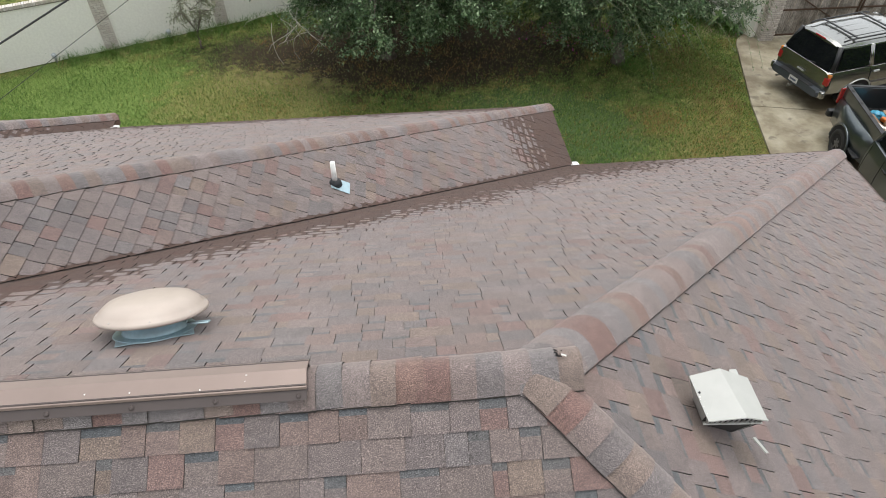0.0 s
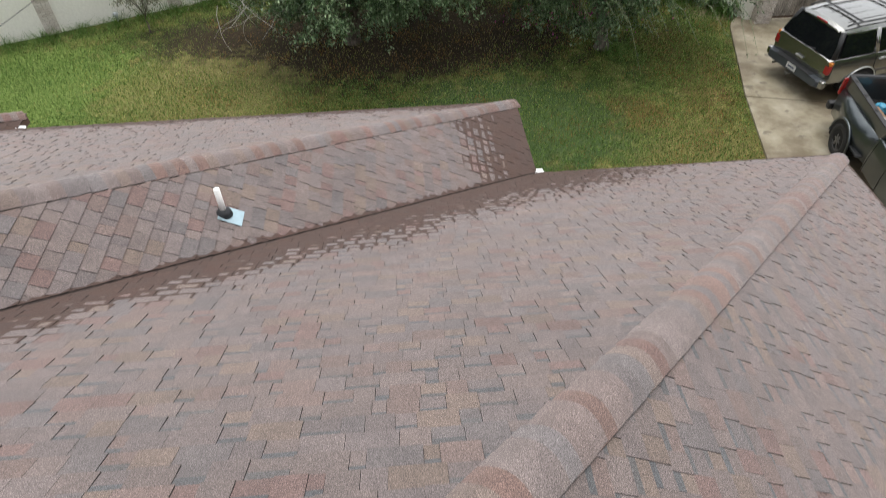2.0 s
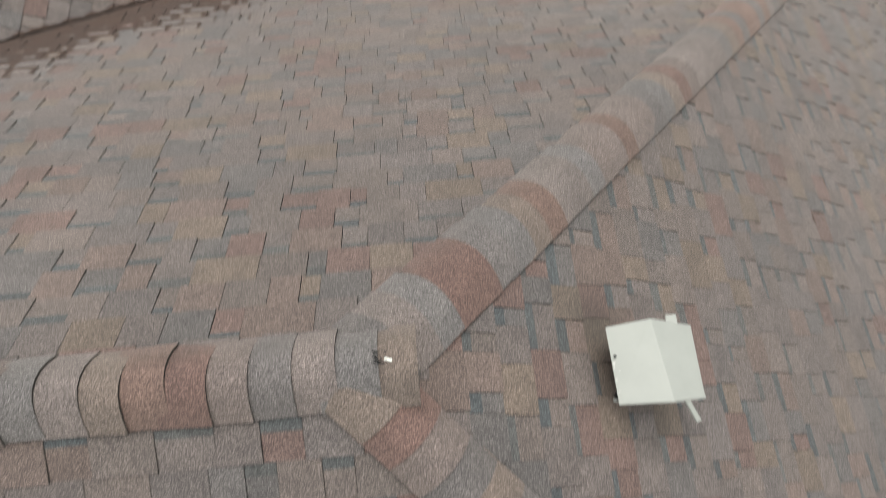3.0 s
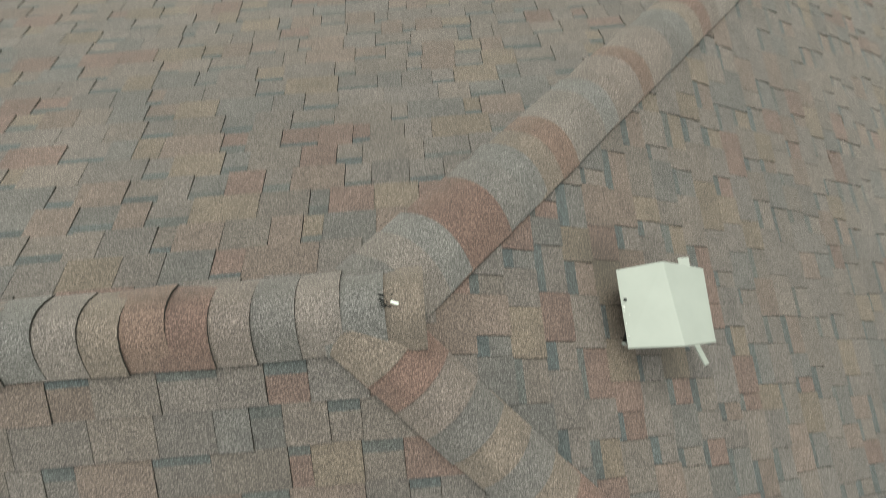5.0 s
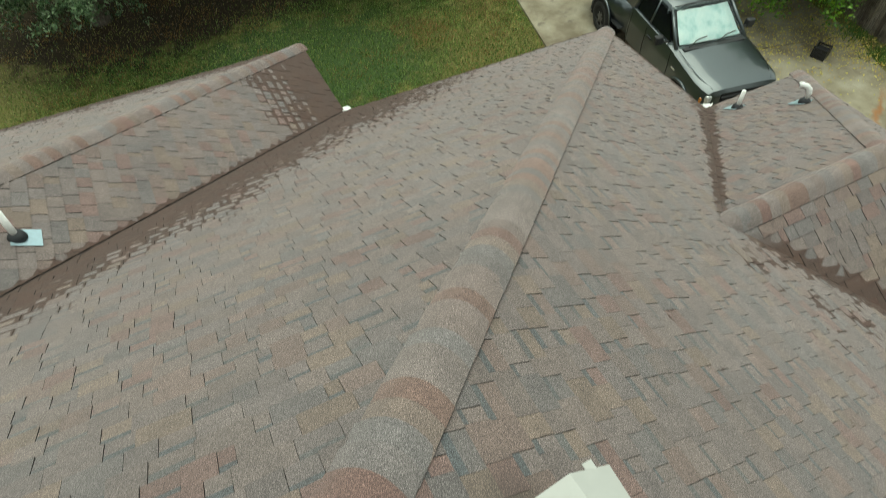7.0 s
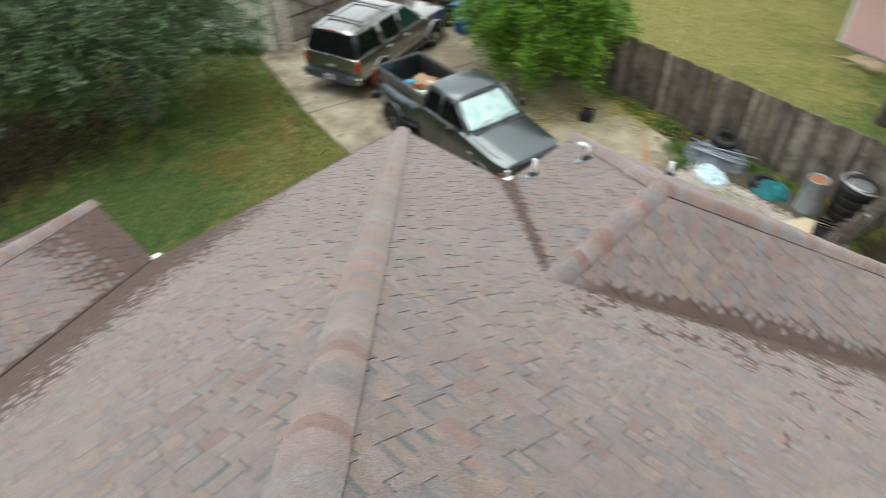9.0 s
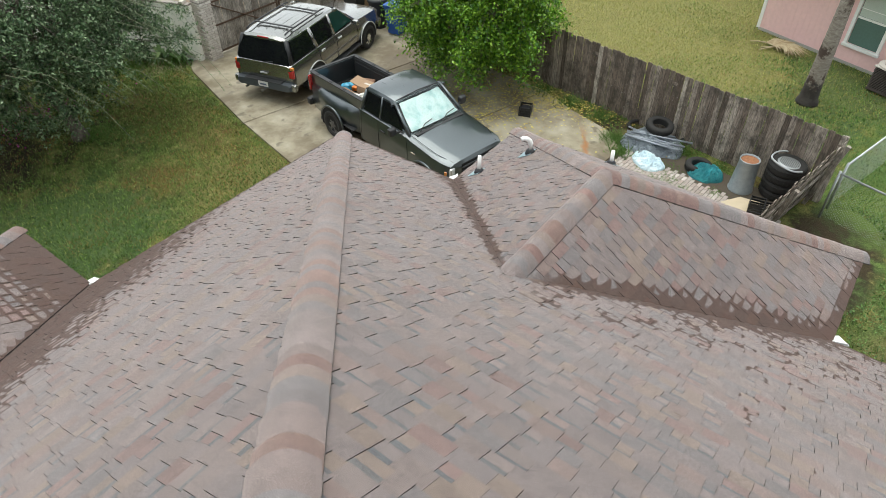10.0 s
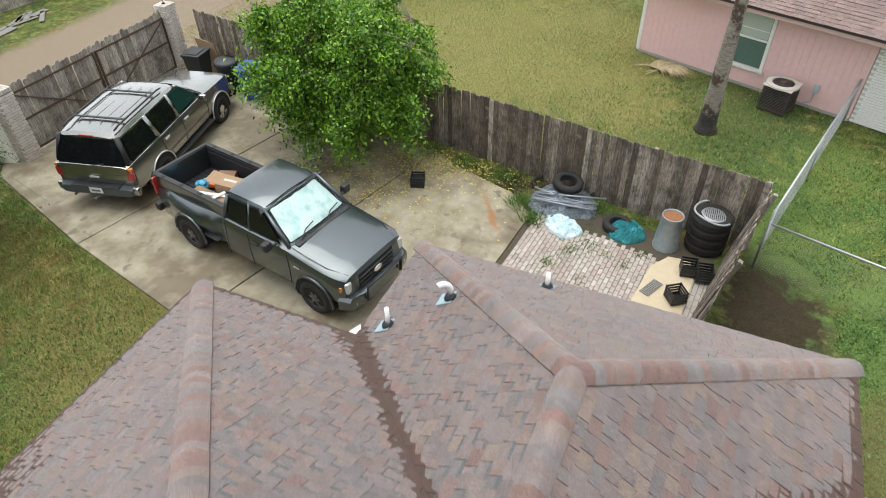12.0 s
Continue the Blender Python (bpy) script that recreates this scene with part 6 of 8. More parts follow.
bmn.to_mesh(nroof.data)
bmn.free()
ntabs = Tabs()
ns = Slope((0, 1), 0.70, 0.455, [], 2.625)
row = 0
while row < 24:
    s = -6.9 + gr.uniform(0, 0.3)
    while s < 6.4:
        w = gr.choice(WIDTHS) * 1.3
        d0 = row * 0.14
        ntabs.add(ns, [(s, d0), (s + w - 0.004, d0), (s + w - 0.004, d0 + 0.16), (s, d0 + 0.16)], d0, d0 + 0.16, gr.choice((0.006, 0.014)), 0, s, s + w)
        s += w
    row += 1
ob = tagged(ntabs.build("shingles", [roof_dark, cut_edge]), "brown asphalt shingle courses", kind="stuff")
ob.parent = nroof

# air conditioner
ac = tagged(empty("air_conditioner", Matrix.Translation((23.15, 1.28, 0.0)) @ Matrix.Rotation(radians(-111.8), 4, "Z")), "grey outdoor air-conditioner unit with a round fan grille", "air conditioner")
ac_dark, ac_light = simple("ac_louvre", (0.09, 0.075, 0.065), 0.5, 0.4), simple("ac_paint", (0.5, 0.47, 0.42), 0.5)
part("base", box((0.8, 0.8, 0.06), (0, 0, 0.05), 0.01), ac_dark, ac)
part("body", box((0.74, 0.74, 0.68), (0, 0, 0.4), 0.05), simple("ac_coil", (0.02, 0.018, 0.016), 0.7), ac)
for i in range(14):
    part("louvre", box((0.79, 0.79, 0.012), (0, 0, 0.11 + i * 0.044), 0.004, segments=1), ac_dark, ac)
top = bmesh.new()
turned([(0.3, 0.75), (0.3, 0.8), (0.33, 0.82), (0.46, 0.8), (0.47, 0.75)], 32, top, caps=False)
box((0.84, 0.84, 0.04), (0, 0, 0.755), 0.015, bm=top)
part("top", top, ac_light, ac)
part("fan_well", turned([(0.295, 0.77), (0.295, 0.79)], 32), simple("fan_well_dark", (0.03, 0.025, 0.022), 0.7), ac)
for i in range(6):
    part("grille_ring", tube([((0.05 + i * 0.047) * math.cos(a), (0.05 + i * 0.047) * math.sin(a), 0.815) for a in [k * math.pi / 12 for k in range(25)]], 0.005, 4), ac_dark, ac)
part("fan_motor", turned([(0.09, 0.79), (0.09, 0.83), (0.05, 0.84)], 16), rust, ac)
meter = tagged(mesh_object("meter_box", box((0.16, 0.08, 0.24), bevel=0.01), simple("meter_grey", (0.5, 0.55, 0.58), 0.4, 0.2)), "small grey electrical box on the pink wall", "electrical box")
meter.matrix_basis = pm @ Matrix.Translation((1.1, 0.02, 0.62))
part("conduit", tube([(0, 0, -0.12), (0.02, 0, -0.4), (0.3, 0.1, -0.55)], 0.018, 8), simple("conduit_grey", (0.35, 0.35, 0.35), 0.5), meter)

# palm trunk
bark_p, pnt, pb = mat("palm_bark")
pv = world_coords(pnt, (1, 1, 3.0))
pn = noise_tex(pnt, pv, 7, 6, 0.7)
pcol = ramp(pnt, pn, [(0.3, (0.13, 0.108, 0.088)), (0.5, (0.22, 0.19, 0.16)), (0.7, (0.32, 0.29, 0.25))])
blot = noise_tex(pnt, world_coords(pnt), 1.8, 4, 0.7)
pcol = mix(pnt, ramp(pnt, blot, [(0.55, (0, 0, 0)), (0.62, (0.9, 0.9, 0.9))]), pcol, (0.05, 0.03, 0.022))
# scorched foot
psep = pnt.nodes.new("ShaderNodeSeparateXYZ")
pnt.links.new(world_coords(pnt), psep.inputs[0])
char = maths(pnt, "SUBTRACT", maths(pnt, "ADD", 0.0, maths(pnt, "MULTIPLY", noise_tex(pnt, world_coords(pnt), 3.5, 4, 0.7), 1.5)), psep.outputs[2])
pcol = mix(pnt, maths(pnt, "MULTIPLY", maths(pnt, "DIVIDE", char, 0.2, True), 0.9), pcol, (0.028, 0.024, 0.022))
pnt.links.new(pcol, pb.inputs["Base Color"])
pb.inputs["Roughness"].default_value = 0.95
bump(pnt, pb, pn, 0.8, 0.02)
prof = []
for i in range(60):
    z = i * 0.11
    prof.append(((0.29 if z < 0.12 else 0.25 - 0.1 * min(1, z / 3.5)) + (0.02 if z < 0.5 else 0) * (1 - z * 2) + 0.007 * (i % 2), z - 0.05))
palm = tagged(mesh_object("palm_tree", turned(prof, 24), bark_p, smooth=True), "tall grey palm trunk with dark scars near its base", "palm tree")
palm.matrix_basis = pose(21.05, 3.0, 0, 0, 0.6, 0)

# dead palm fronds on the grass by the pink wall
straw = leaf_material("dry_frond", [(0.38, 0.3, 0.17), (0.5, 0.42, 0.27), (0.3, 0.22, 0.12)], 0.8, 0.1)
for k, (x, y, a) in enumerate(((24.5, 5.2, -75), (24.3, 4.8, -60), (24.45, 5.0, -95), (24.2, 4.9, -40), (24.35, 4.6, -110))):
    g = np.random.default_rng(50 + k)
    vs, fs = [], []
    for i in range(26):
        t = -0.9 + 1.8 * i / 25
        ln = 0.95 * (1 - 0.35 * abs(t)) * g.uniform(0.85, 1.1)
        ca, sa = math.cos(t), math.sin(t)
        z0, z1 = 0.06 + 0.03 * k, 0.03 + g.uniform(0, 0.12)
        q = len(vs)
        vs += [(0, 0, z0), (ln * 0.5 * ca - 0.02 * sa, ln * 0.5 * sa + 0.02 * ca, z0 + 0.05), (ln * ca, ln * sa, z1), (ln * 0.5 * ca + 0.02 * sa, ln * 0.5 * sa - 0.02 * ca, z0 + 0.04)]
        fs.append((q, q + 1, q + 2, q + 3))
    frond = quick_mesh("palm_frond", vs, fs, straw)
    frond.matrix_basis = pose(x, y, 0.0, 0, 0, a)
    tagged(frond, "dry straw-coloured fallen palm frond lying on the grass", "palm frond", "fallen fronds")
    stalk = part("stalk", tube([(-0.5, 0, 0.04), (0, 0, 0.08)], 0.018, 6), simple("frond_stalk", (0.4, 0.33, 0.2), 0.8), frond)

# overhead cables
cable_black = simple("cable_sheath", (0.02, 0.02, 0.02), 0.6)
for name, a, b, r, label in (("power_cable", (-11.4, 11.6, 2.72), (8.8, 34.0, 9.4), 0.022, "thick black overhead service cable"), ("power_cable", (-12.5, 11.62, 0.83), (1.3, 34.0, 5.6), 0.008, "thin dark overhead cable")):
    pts = [Vector(a).lerp(Vector(b), i / 12) for i in range(13)]
    tagged(mesh_object(name, tube(pts, r, 6), cable_black), label, "cable")

# ---------------------------------------------------------------- trees
bark, knt, kb = mat("oak_bark")
kv = world_coords(knt, (1, 1, 0.35))
kn = noise_tex(knt, kv, 16, 6, 0.7)
knt.links.new(ramp(knt, kn, [(0.3, (0.05, 0.042, 0.035)), (0.6, (0.16, 0.135, 0.11)), (0.78, (0.26, 0.23, 0.2))]), kb.inputs["Base Color"])
kb.inputs["Roughness"].default_value = 0.95
bump(knt, kb, kn, 0.9, 0.03)


def leafage(points, normals_bias, size, g, long=2.0, droop=0.3):
    """Folded leaves, two triangles each, at points (n x 3)."""
    n = len(points)
    d = g.normal(size=(n, 3))
    d[:, 2] -= droop
    d /= np.linalg.norm(d, axis=1)[:, None]
    up = g.normal(size=(n, 3)) * 0.7 + np.array(normals_bias)
    side = np.cross(d, up)
    side /= np.linalg.norm(side, axis=1)[:, None] + 1e-9
    nor = np.cross(side, d)
    ln = (size * g.uniform(0.6, 1.35, n))[:, None]
    w = ln / long
    p0, p2 = points - d * ln * 0.5, points + d * ln * 0.5
    mid = points + nor * ln * 0.06
    v = np.stack([p0, mid + side * w * 0.5 + nor * w * 0.12, p2, mid - side * w * 0.5 + nor * w * 0.12], 1).reshape(-1, 3)
    f = np.arange(4 * n).reshape(-1, 4)
    return v, f


def tree(name, base, label, category, trunk_r, fork_z, centre, radii, clumps, per, leaf, spread, leaf_mat, seed, lean=(0, 0), hang=0.0, floor=1.0, long=2.0, keep=None, spray=0):
    """Trunk, limbs to clumps of leaves spread through an uneven crown."""
    g = np.random.default_rng(seed)
    r = random.Random(seed)
    root = empty(name, Matrix.Translation((base[0], base[1], 0)))
    tagged(root, label, category)
    c = Vector(centre) - Vector((base[0], base[1], 0))
    fork = Vector((lean[0], lean[1], fork_z))
    pts = [Vector((0, 0, -0.1)), Vector((0, 0, 0.12)), fork * 0.4 + Vector((0.03, 0.02, 0)), fork * 0.75 - Vector((0.03, 0.0, 0)), fork]
    bm = tube(pts, trunk_r * 1.15, 12, taper=trunk_r * 0.75)
    flare = tube([Vector((0, 0, -0.1)), Vector((0, 0, 0.25))], trunk_r * 1.6, 12, taper=trunk_r * 1.05)
    part("trunk", merge(bm, flare), bark, root, "grey-brown bark trunk", True)
    # limbs
    limbs = []
    for k in range(7):
        a = 2 * math.pi * (k + r.uniform(-0.3, 0.3)) / 7
        e = c + Vector((math.cos(a) * radii[0] * r.uniform(0.45, 0.75), math.sin(a) * radii[1] * r.uniform(0.45, 0.75), radii[2] * r.uniform(-0.35, 0.6)))
        m1 = fork.lerp(e, 0.4) + Vector((r.uniform(-0.2, 0.2), r.uniform(-0.2, 0.2), 0.25))
        limbs.append([fork, m1, fork.lerp(e, 0.75) + Vector((0, 0, 0.15)), e])
        part("limb", tube(limbs[-1], trunk_r * 0.5, 8, taper=trunk_r * 0.12), bark, root, smooth=True)
    nodes = [p for l in limbs for p in (l[1], l[2], l[3])]
    twig = bmesh.new()
    allp = []
    shoots = []
    done = 0
    tries = 0
    while done < clumps and tries < clumps * 6:
        tries += 1
        d = Vector(g.normal(size=3))
        d.normalize()
        rr = r.uniform(0.35, 1.0) ** 0.45
        wob = 0.8 + 0.45 * noise.noise(d * 2.1 + Vector((seed, 0, 0)))
        p = c + Vector((d.x * radii[0], d.y * radii[1], d.z * radii[2])) * rr * wob
        if p.z < floor:
            p.z = floor + r.uniform(0, 0.4)
        if hang and rr > 0.75 and d.z < 0.2:
            p.z -= r.uniform(0, hang)
            p.z = max(p.z, floor - 0.3)
        if keep and not keep(p.x + base[0], p.y + base[1], p.z):
            continue
        done += 1
        near = min(nodes, key=lambda q: (q - p).length)
        q = near.lerp(p, 0.5) + Vector((r.uniform(-0.15, 0.15), r.uniform(-0.15, 0.15), r.uniform(0, 0.15)))
        b = bmesh.new()
        twig = tube([near, q, p], 0.016, 4, twig, taper=0.004)
        k = int(per * r.uniform(0.6, 1.4))
        t = g.random(k)[:, None]
        along = np.array(q) + (np.array(p) - np.array(q)) * (0.3 + 0.85 * t)
        sp = spread * (0.35 + 0.65 * t)
        off = g.normal(size=(k, 3)) * sp * 0.55
        if hang:
            off[:, 2] -= np.abs(g.normal(size=k)) * hang * 0.25
        if spray:
            # leaves strung along arching shoots
            out = Vector((p.x - c.x, p.y - c.y, 0)).normalized()
            for j in range(spray):
                aim = (out * 0.9 + Vector((r.uniform(-0.9, 0.9), r.uniform(-0.9, 0.9), r.uniform(0.0, 0.7)))).normalized()
                ln = r.uniform(0.45, 0.95)
                end = p + aim * ln - Vector((0, 0, ln * r.uniform(0.2, 0.75)))
                bend = p + aim * ln * 0.5
                shoots.append((p, bend, end))
                m = k // spray
                t = g.random(m)[:, None] ** 0.8
                arc = np.array(p) * (1 - t) ** 2 + np.array(bend) * 2 * t * (1 - t) + np.array(end) * t ** 2
                allp.append(arc + g.normal(size=(m, 3)) * 0.05)
            continue
        allp.append(along + off)
    if shoots:
        tri = [(a, b2, b2 + Vector((0, 0, 0.012))) for p, q, e in shoots for a, b2 in ((p, q), (e, q))]
        quick_mesh("shoot_mass", [tuple(w) for t3 in tri for w in t3], np.arange(3 * len(tri)).reshape(-1, 3), bark, root)
        tagged(root.children[-1], kind="stuff")
    part("twig_mass", twig, bark, root)
    tagged(root.children[-1], kind="stuff")
    pts = np.vstack(allp)
    v, f = leafage(pts, (0, 0, 1.0), leaf, g, long)
    crown = quick_mesh("crown", v, f, leaf_mat, root)
    tagged(crown, kind="stuff")
    return root


lime = leaf_material("lime_leaves", [(0.024, 0.085, 0.006), (0.07, 0.185, 0.011), (0.14, 0.31, 0.02), (0.3, 0.49, 0.05), (0.045, 0.13, 0.009)], 0.35, 0.25, 0.45)
oak = leaf_material("oak_leaves", [(0.016, 0.042, 0.014), (0.05, 0.104, 0.038), (0.105, 0.18, 0.074), (0.27, 0.36, 0.2), (0.03, 0.068, 0.024)], 0.38, 0.17, 0.4)
tree("tree", (16.7, 12.2), "round bright green leafy tree overhanging the driveway", "tree", 0.1, 0.7, (16.5, 11.8, 2.25), (2.6, 3.05, 2.35), 700, 110, 0.097, 0.28, lime, 4, (-0.1, 0.05), 0.0, 0.4, 1.7)
tree("oak_tree", (-0.28, 19.75), "dark green oak tree with low drooping branches over bare soil", "tree", 0.2, 1.6, (0.2, 19.5, 3.3), (4.3, 3.7, 1.9), 820, 165, 0.095, 0.38, oak, 8, (0.15, -0.1), 1.0, 1.5, 2.2, lambda x, y, z: z < 5.0, 4)
tree("oak_tree", (7.2, 18.6), "olive green oak tree with long drooping twigs on the lawn", "tree", 0.17, 1.8, (6.9, 19.2, 3.4), (4.3, 3.3, 1.9), 820, 150, 0.09, 0.38, oak, 15, (-0.25, 0.1), 1.0, 1.7, 2.2, lambda x, y, z: z < 5.0, 4)
# more foliage behind, closing the corner of the garden
tree("oak_tree", (3.4, 23.2), "dark green tree standing in the corner of the garden", "tree", 0.17, 1.4, (3.4, 23.0, 3.4), (4.0, 2.2, 2.6), 420, 80, 0.09, 0.4, oak, 23, (0.1, 0.1), 0.5, 0.9, 2.2)

# bare whitish twigs hanging from the oak
dead = simple("dead_twig", (0.42, 0.4, 0.36), 0.9)
tr = random.Random(31)
bm = bmesh.new()
for k in range(26):
    p = Vector((-2.6 + tr.uniform(-0.9, 1.2), 17.9 + tr.uniform(-0.5, 0.8), 2.2 + tr.uniform(-0.2, 0.5)))
    pts = [p]
    d = Vector((tr.uniform(-1, 0.6), tr.uniform(-1, 0.2), tr.uniform(-0.5, 0.1))).normalized()
    for i in range(5):
        d = (d + Vector((tr.uniform(-0.5, 0.5), tr.uniform(-0.5, 0.5), tr.uniform(-0.45, 0.3)))).normalized()
        p = p + d * 0.24
        pts.append(p)
    bm = tube(pts, 0.011, 4, bm, taper=0.004)
tagged(mesh_object("dead_branches", bm, dead), "bare pale dead twigs hanging below the oak", "branches", kind="stuff")
# long whips on the other oak
bm = bmesh.new()
vs = []
for k in range(44):
    p = Vector((7.6 + tr.uniform(-2.2, 2.4), 17.2 + tr.uniform(-0.8, 0.9), 2.7 + tr.uniform(-0.4, 0.9)))
    a = tr.uniform(-1.2, -0.2)
    e = p + Vector((math.cos(a) * 1.3, math.sin(a) * 1.1, -1.0 - tr.uniform(0, 0.5)))
    q = p.lerp(e, 0.5) + Vector((0, 0, 0.25))
    bm = tube([p, q, e], 0.009, 4, bm, taper=0.004)
    for i in range(26):
        t = tr.uniform(0.1, 1)
        c = p.lerp(q, t * 2) if t < 0.5 else q.lerp(e, t * 2 - 1)
        vs.append(c + Vector((tr.uniform(-0.05, 0.05), tr.uniform(-0.05, 0.05), tr.uniform(-0.05, 0.05))))
whips = tagged(mesh_object("drooping_twigs", bm, simple("pale_twig", (0.25, 0.27, 0.17), 0.8)), "long pale drooping oak twigs with sparse leaves", "branches", kind="stuff")
v, f = leafage(np.array(vs), (0, 0, 1), 0.06, np.random.default_rng(3), 2.4)
quick_mesh("leaves", v, f, oak, whips)

# young shrub before the wall
olive = leaf_material("olive_leaves", [(0.14, 0.16, 0.09), (0.22, 0.24, 0.15), (0.3, 0.31, 0.2)], 0.6, 0.2)
tree("shrub", (-6.68, 20.95), "thin grey-green young shrub before the stucco wall", "shrub", 0.022, 0.55, (-6.6, 21.0, 1.35), (0.95, 0.8, 0.9), 70, 26, 0.075, 0.2, olive, 41, (0.02, 0.0), 0.0, 0.5, 2.6)
# broad-leaved plants at the foot of the wall by the pier, and pink flowers under the trees
broad = leaf_material("broad_leaves", [(0.035, 0.08, 0.02), (0.07, 0.13, 0.035), (0.13, 0.18, 0.07)], 0.4, 0.2)
for k, (x, y) in enumerate(((10.9, 21.4), (11.5, 20.9), (10.2, 22.0), (11.9, 20.5))):
    g = np.random.default_rng(70 + k)
    vs, fs = [], []
    for i in range(26):
        a, ln = g.uniform(0, 6.28), g.uniform(0.35, 0.7)
        h = g.uniform(0.15, 0.5)
        ca, sa = math.cos(a), math.sin(a)
        q = len(vs)
        w = 0.07
        vs += [(0, 0, 0.05), (ca * ln * 0.5 - sa * w, sa * ln * 0.5 + ca * w, h), (ca * ln, sa * ln, h * 0.6), (ca * ln * 0.5 + sa * w, sa * ln * 0.5 - ca * w, h)]
        fs.append((q, q + 1, q + 2, q + 3))
    pl = quick_mesh("plant", vs, fs, broad)
    pl.location = (x, y, 0)
    tagged(pl, "dark green broad-leaved plant at the foot of the wall", "plant", "plants by the wall")
pink_fl = leaf_material("pink_petals", [(0.4, 0.04, 0.22), (0.55, 0.1, 0.35), (0.3, 0.03, 0.16)], 0.6, 0.2)
g = np.random.default_rng(90)
pts = np.column_stack([g.normal(6.6, 1.1, 260), g.normal(20.4, 0.5, 260), np.abs(g.normal(0.25, 0.16, 260)) + 0.03])
v, f = leafage(pts, (0, 0, 1), 0.06, g, 1.2)
tagged(quick_mesh("flowers", v, f, pink_fl), "dark pink blossoms in the shade under the oaks", "flowers", kind="stuff")
pts = np.column_stack([g.normal(6.6, 1.2, 700), g.normal(20.5, 0.55, 700), np.abs(g.normal(0.2, 0.14, 700)) + 0.02])
v, f = leafage(pts, (0, 0, 1), 0.08, g, 1.8)
tagged(quick_mesh("ground_cover", v, f, broad), "low dark leaves in the shade under the oaks", "plants", kind="stuff")
# clover and broad weeds in the turf round the bare soil by the chain-link fence
clover = leaf_material("clover_leaves", [(0.04, 0.1, 0.026), (0.09, 0.19, 0.05), (0.19, 0.33, 0.1), (0.06, 0.14, 0.04)], 0.5, 0.2)
g = np.random.default_rng(95)
xy = np.column_stack([g.uniform(10.4, 19.0, 30000), g.uniform(-3.4, 1.3, 30000)])
thick = 0.5 * wave(xy[:, 0], xy[:, 1], 1.7, 1.5) + 0.4 * (xy[:, 0] > 12.3)
xy = xy[yard(xy[:, 0], xy[:, 1]) & (g.random(len(xy)) < thick)]
pts = np.column_stack([xy, g.uniform(0.02, 0.11, len(xy))])
v, f = leafage(pts, (0, 0, 1.2), 0.048, g, 1.8, 0)
tagged(quick_mesh("clover", v, f, clover), "lush green clover and broad weeds in the turf", "weeds", kind="stuff")
# fallen leaves: yellow on the driveway round the tree, brown under the oaks
yellow = leaf_material("fallen_leaves", [(0.5, 0.42, 0.07), (0.62, 0.54, 0.16), (0.4, 0.25, 0.05), (0.36, 0.38, 0.07)], 0.7, 0.1)
g = np.random.default_rng(91)
xy = np.vstack([np.column_stack([g.normal(15.2, 1.0, 1500), g.normal(10.5, 1.2, 1500)]), np.column_stack([g.normal(16.7, 0.4, 1400), g.normal(9.2, 1.4, 1400)])])
pts = np.column_stack([xy, np.full(len(xy), 0.047)])
v, f = leafage(pts, (0, 0, 6.0), 0.06, g, 1.5, 0)
v[:, 2] = 0.042 + np.abs(v[:, 2] - 0.047) * 0.3
tagged(quick_mesh("fallen_leaves", v, f, yellow), "small yellow fallen leaves scattered on concrete", "leaves", kind="stuff")
brown = leaf_material("brown_litter", [(0.2, 0.13, 0.08), (0.3, 0.22, 0.15), (0.14, 0.08, 0.05), (0.38, 0.32, 0.25)], 0.8, 0.1)
xy = np.column_stack([g.normal(1.5, 3.6, 3200), g.normal(19.4, 1.6, 3200)])
pts = np.column_stack([xy, np.full(len(xy), 0.015)])
v, f = leafage(pts, (0, 0, 6.0), 0.05, g, 1.8, 0)
v[:, 2] = 0.004 + np.abs(v[:, 2] - 0.015) * 0.4
tagged(quick_mesh("leaf_litter", v, f, brown), "brown leaf litter on the bare soil", "leaves", kind="stuff")

# ---------------------------------------------------------------- things on the roof


def on_slope(name, x, y, w=0.0, turn=0.0):
    """A pose on a slope: x along the eave, y up the slope, z out of it."""
    sl = SLOPES[name]
    m = sl.matrix.copy()
    m.translation = Vector((x, y, sl.height(x, y))) + sl.n * (0.012 + w)
    return m @ Matrix.Rotation(radians(turn), 4, "Z")


def upright(name, x, y, w=0.0, turn=0.0):
    sl = SLOPES[name]
    return Matrix.Translation(Vector((x, y, sl.height(x, y) + w))) @ Matrix.Rotation(radians(turn), 4, "Z")


beige = simple("beige_enamel", (0.49, 0.415, 0.365), 0.38, grain=0.05, scale=9, bumps=0.02)
blue_zinc = simple("galvanised_sheet", (0.42, 0.56, 0.62), 0.35, 0.5, grain=0.1, bumps=0.02)
mesh_and_shade = simple("vent_mesh_and_shade", (0.03, 0.03, 0.03), 0.6, 0.3)
# round powered vent under a domed cap
VX, VY = -1.5, 2.26
fan = tagged(empty("roof_vent", on_slope("back", VX, VY) @ Matrix.Diagonal((0.8, 0.8, 0.85, 1))), "round beige domed roof ventilator on a pale blue metal collar", "roof vent")
part("flashing", turned([(0.29, 0.0), (0.285, 0.006), (0.23, 0.012)], 40), blue_zinc, fan, "pale blue metal flashing")
part("base_plate", box((0.52, 0.52, 0.006), (0, 0, 0.001), 0.002, rot=Matrix.Rotation(radians(20), 4, "Z")), blue_zinc, fan, "square pale blue base plate")
part("collar", turned([(0.235, 0.0), (0.225, 0.02), (0.225, 0.085), (0.24, 0.095), (0.24, 0.105)], 40), blue_zinc, fan, "pale blue metal collar", True)
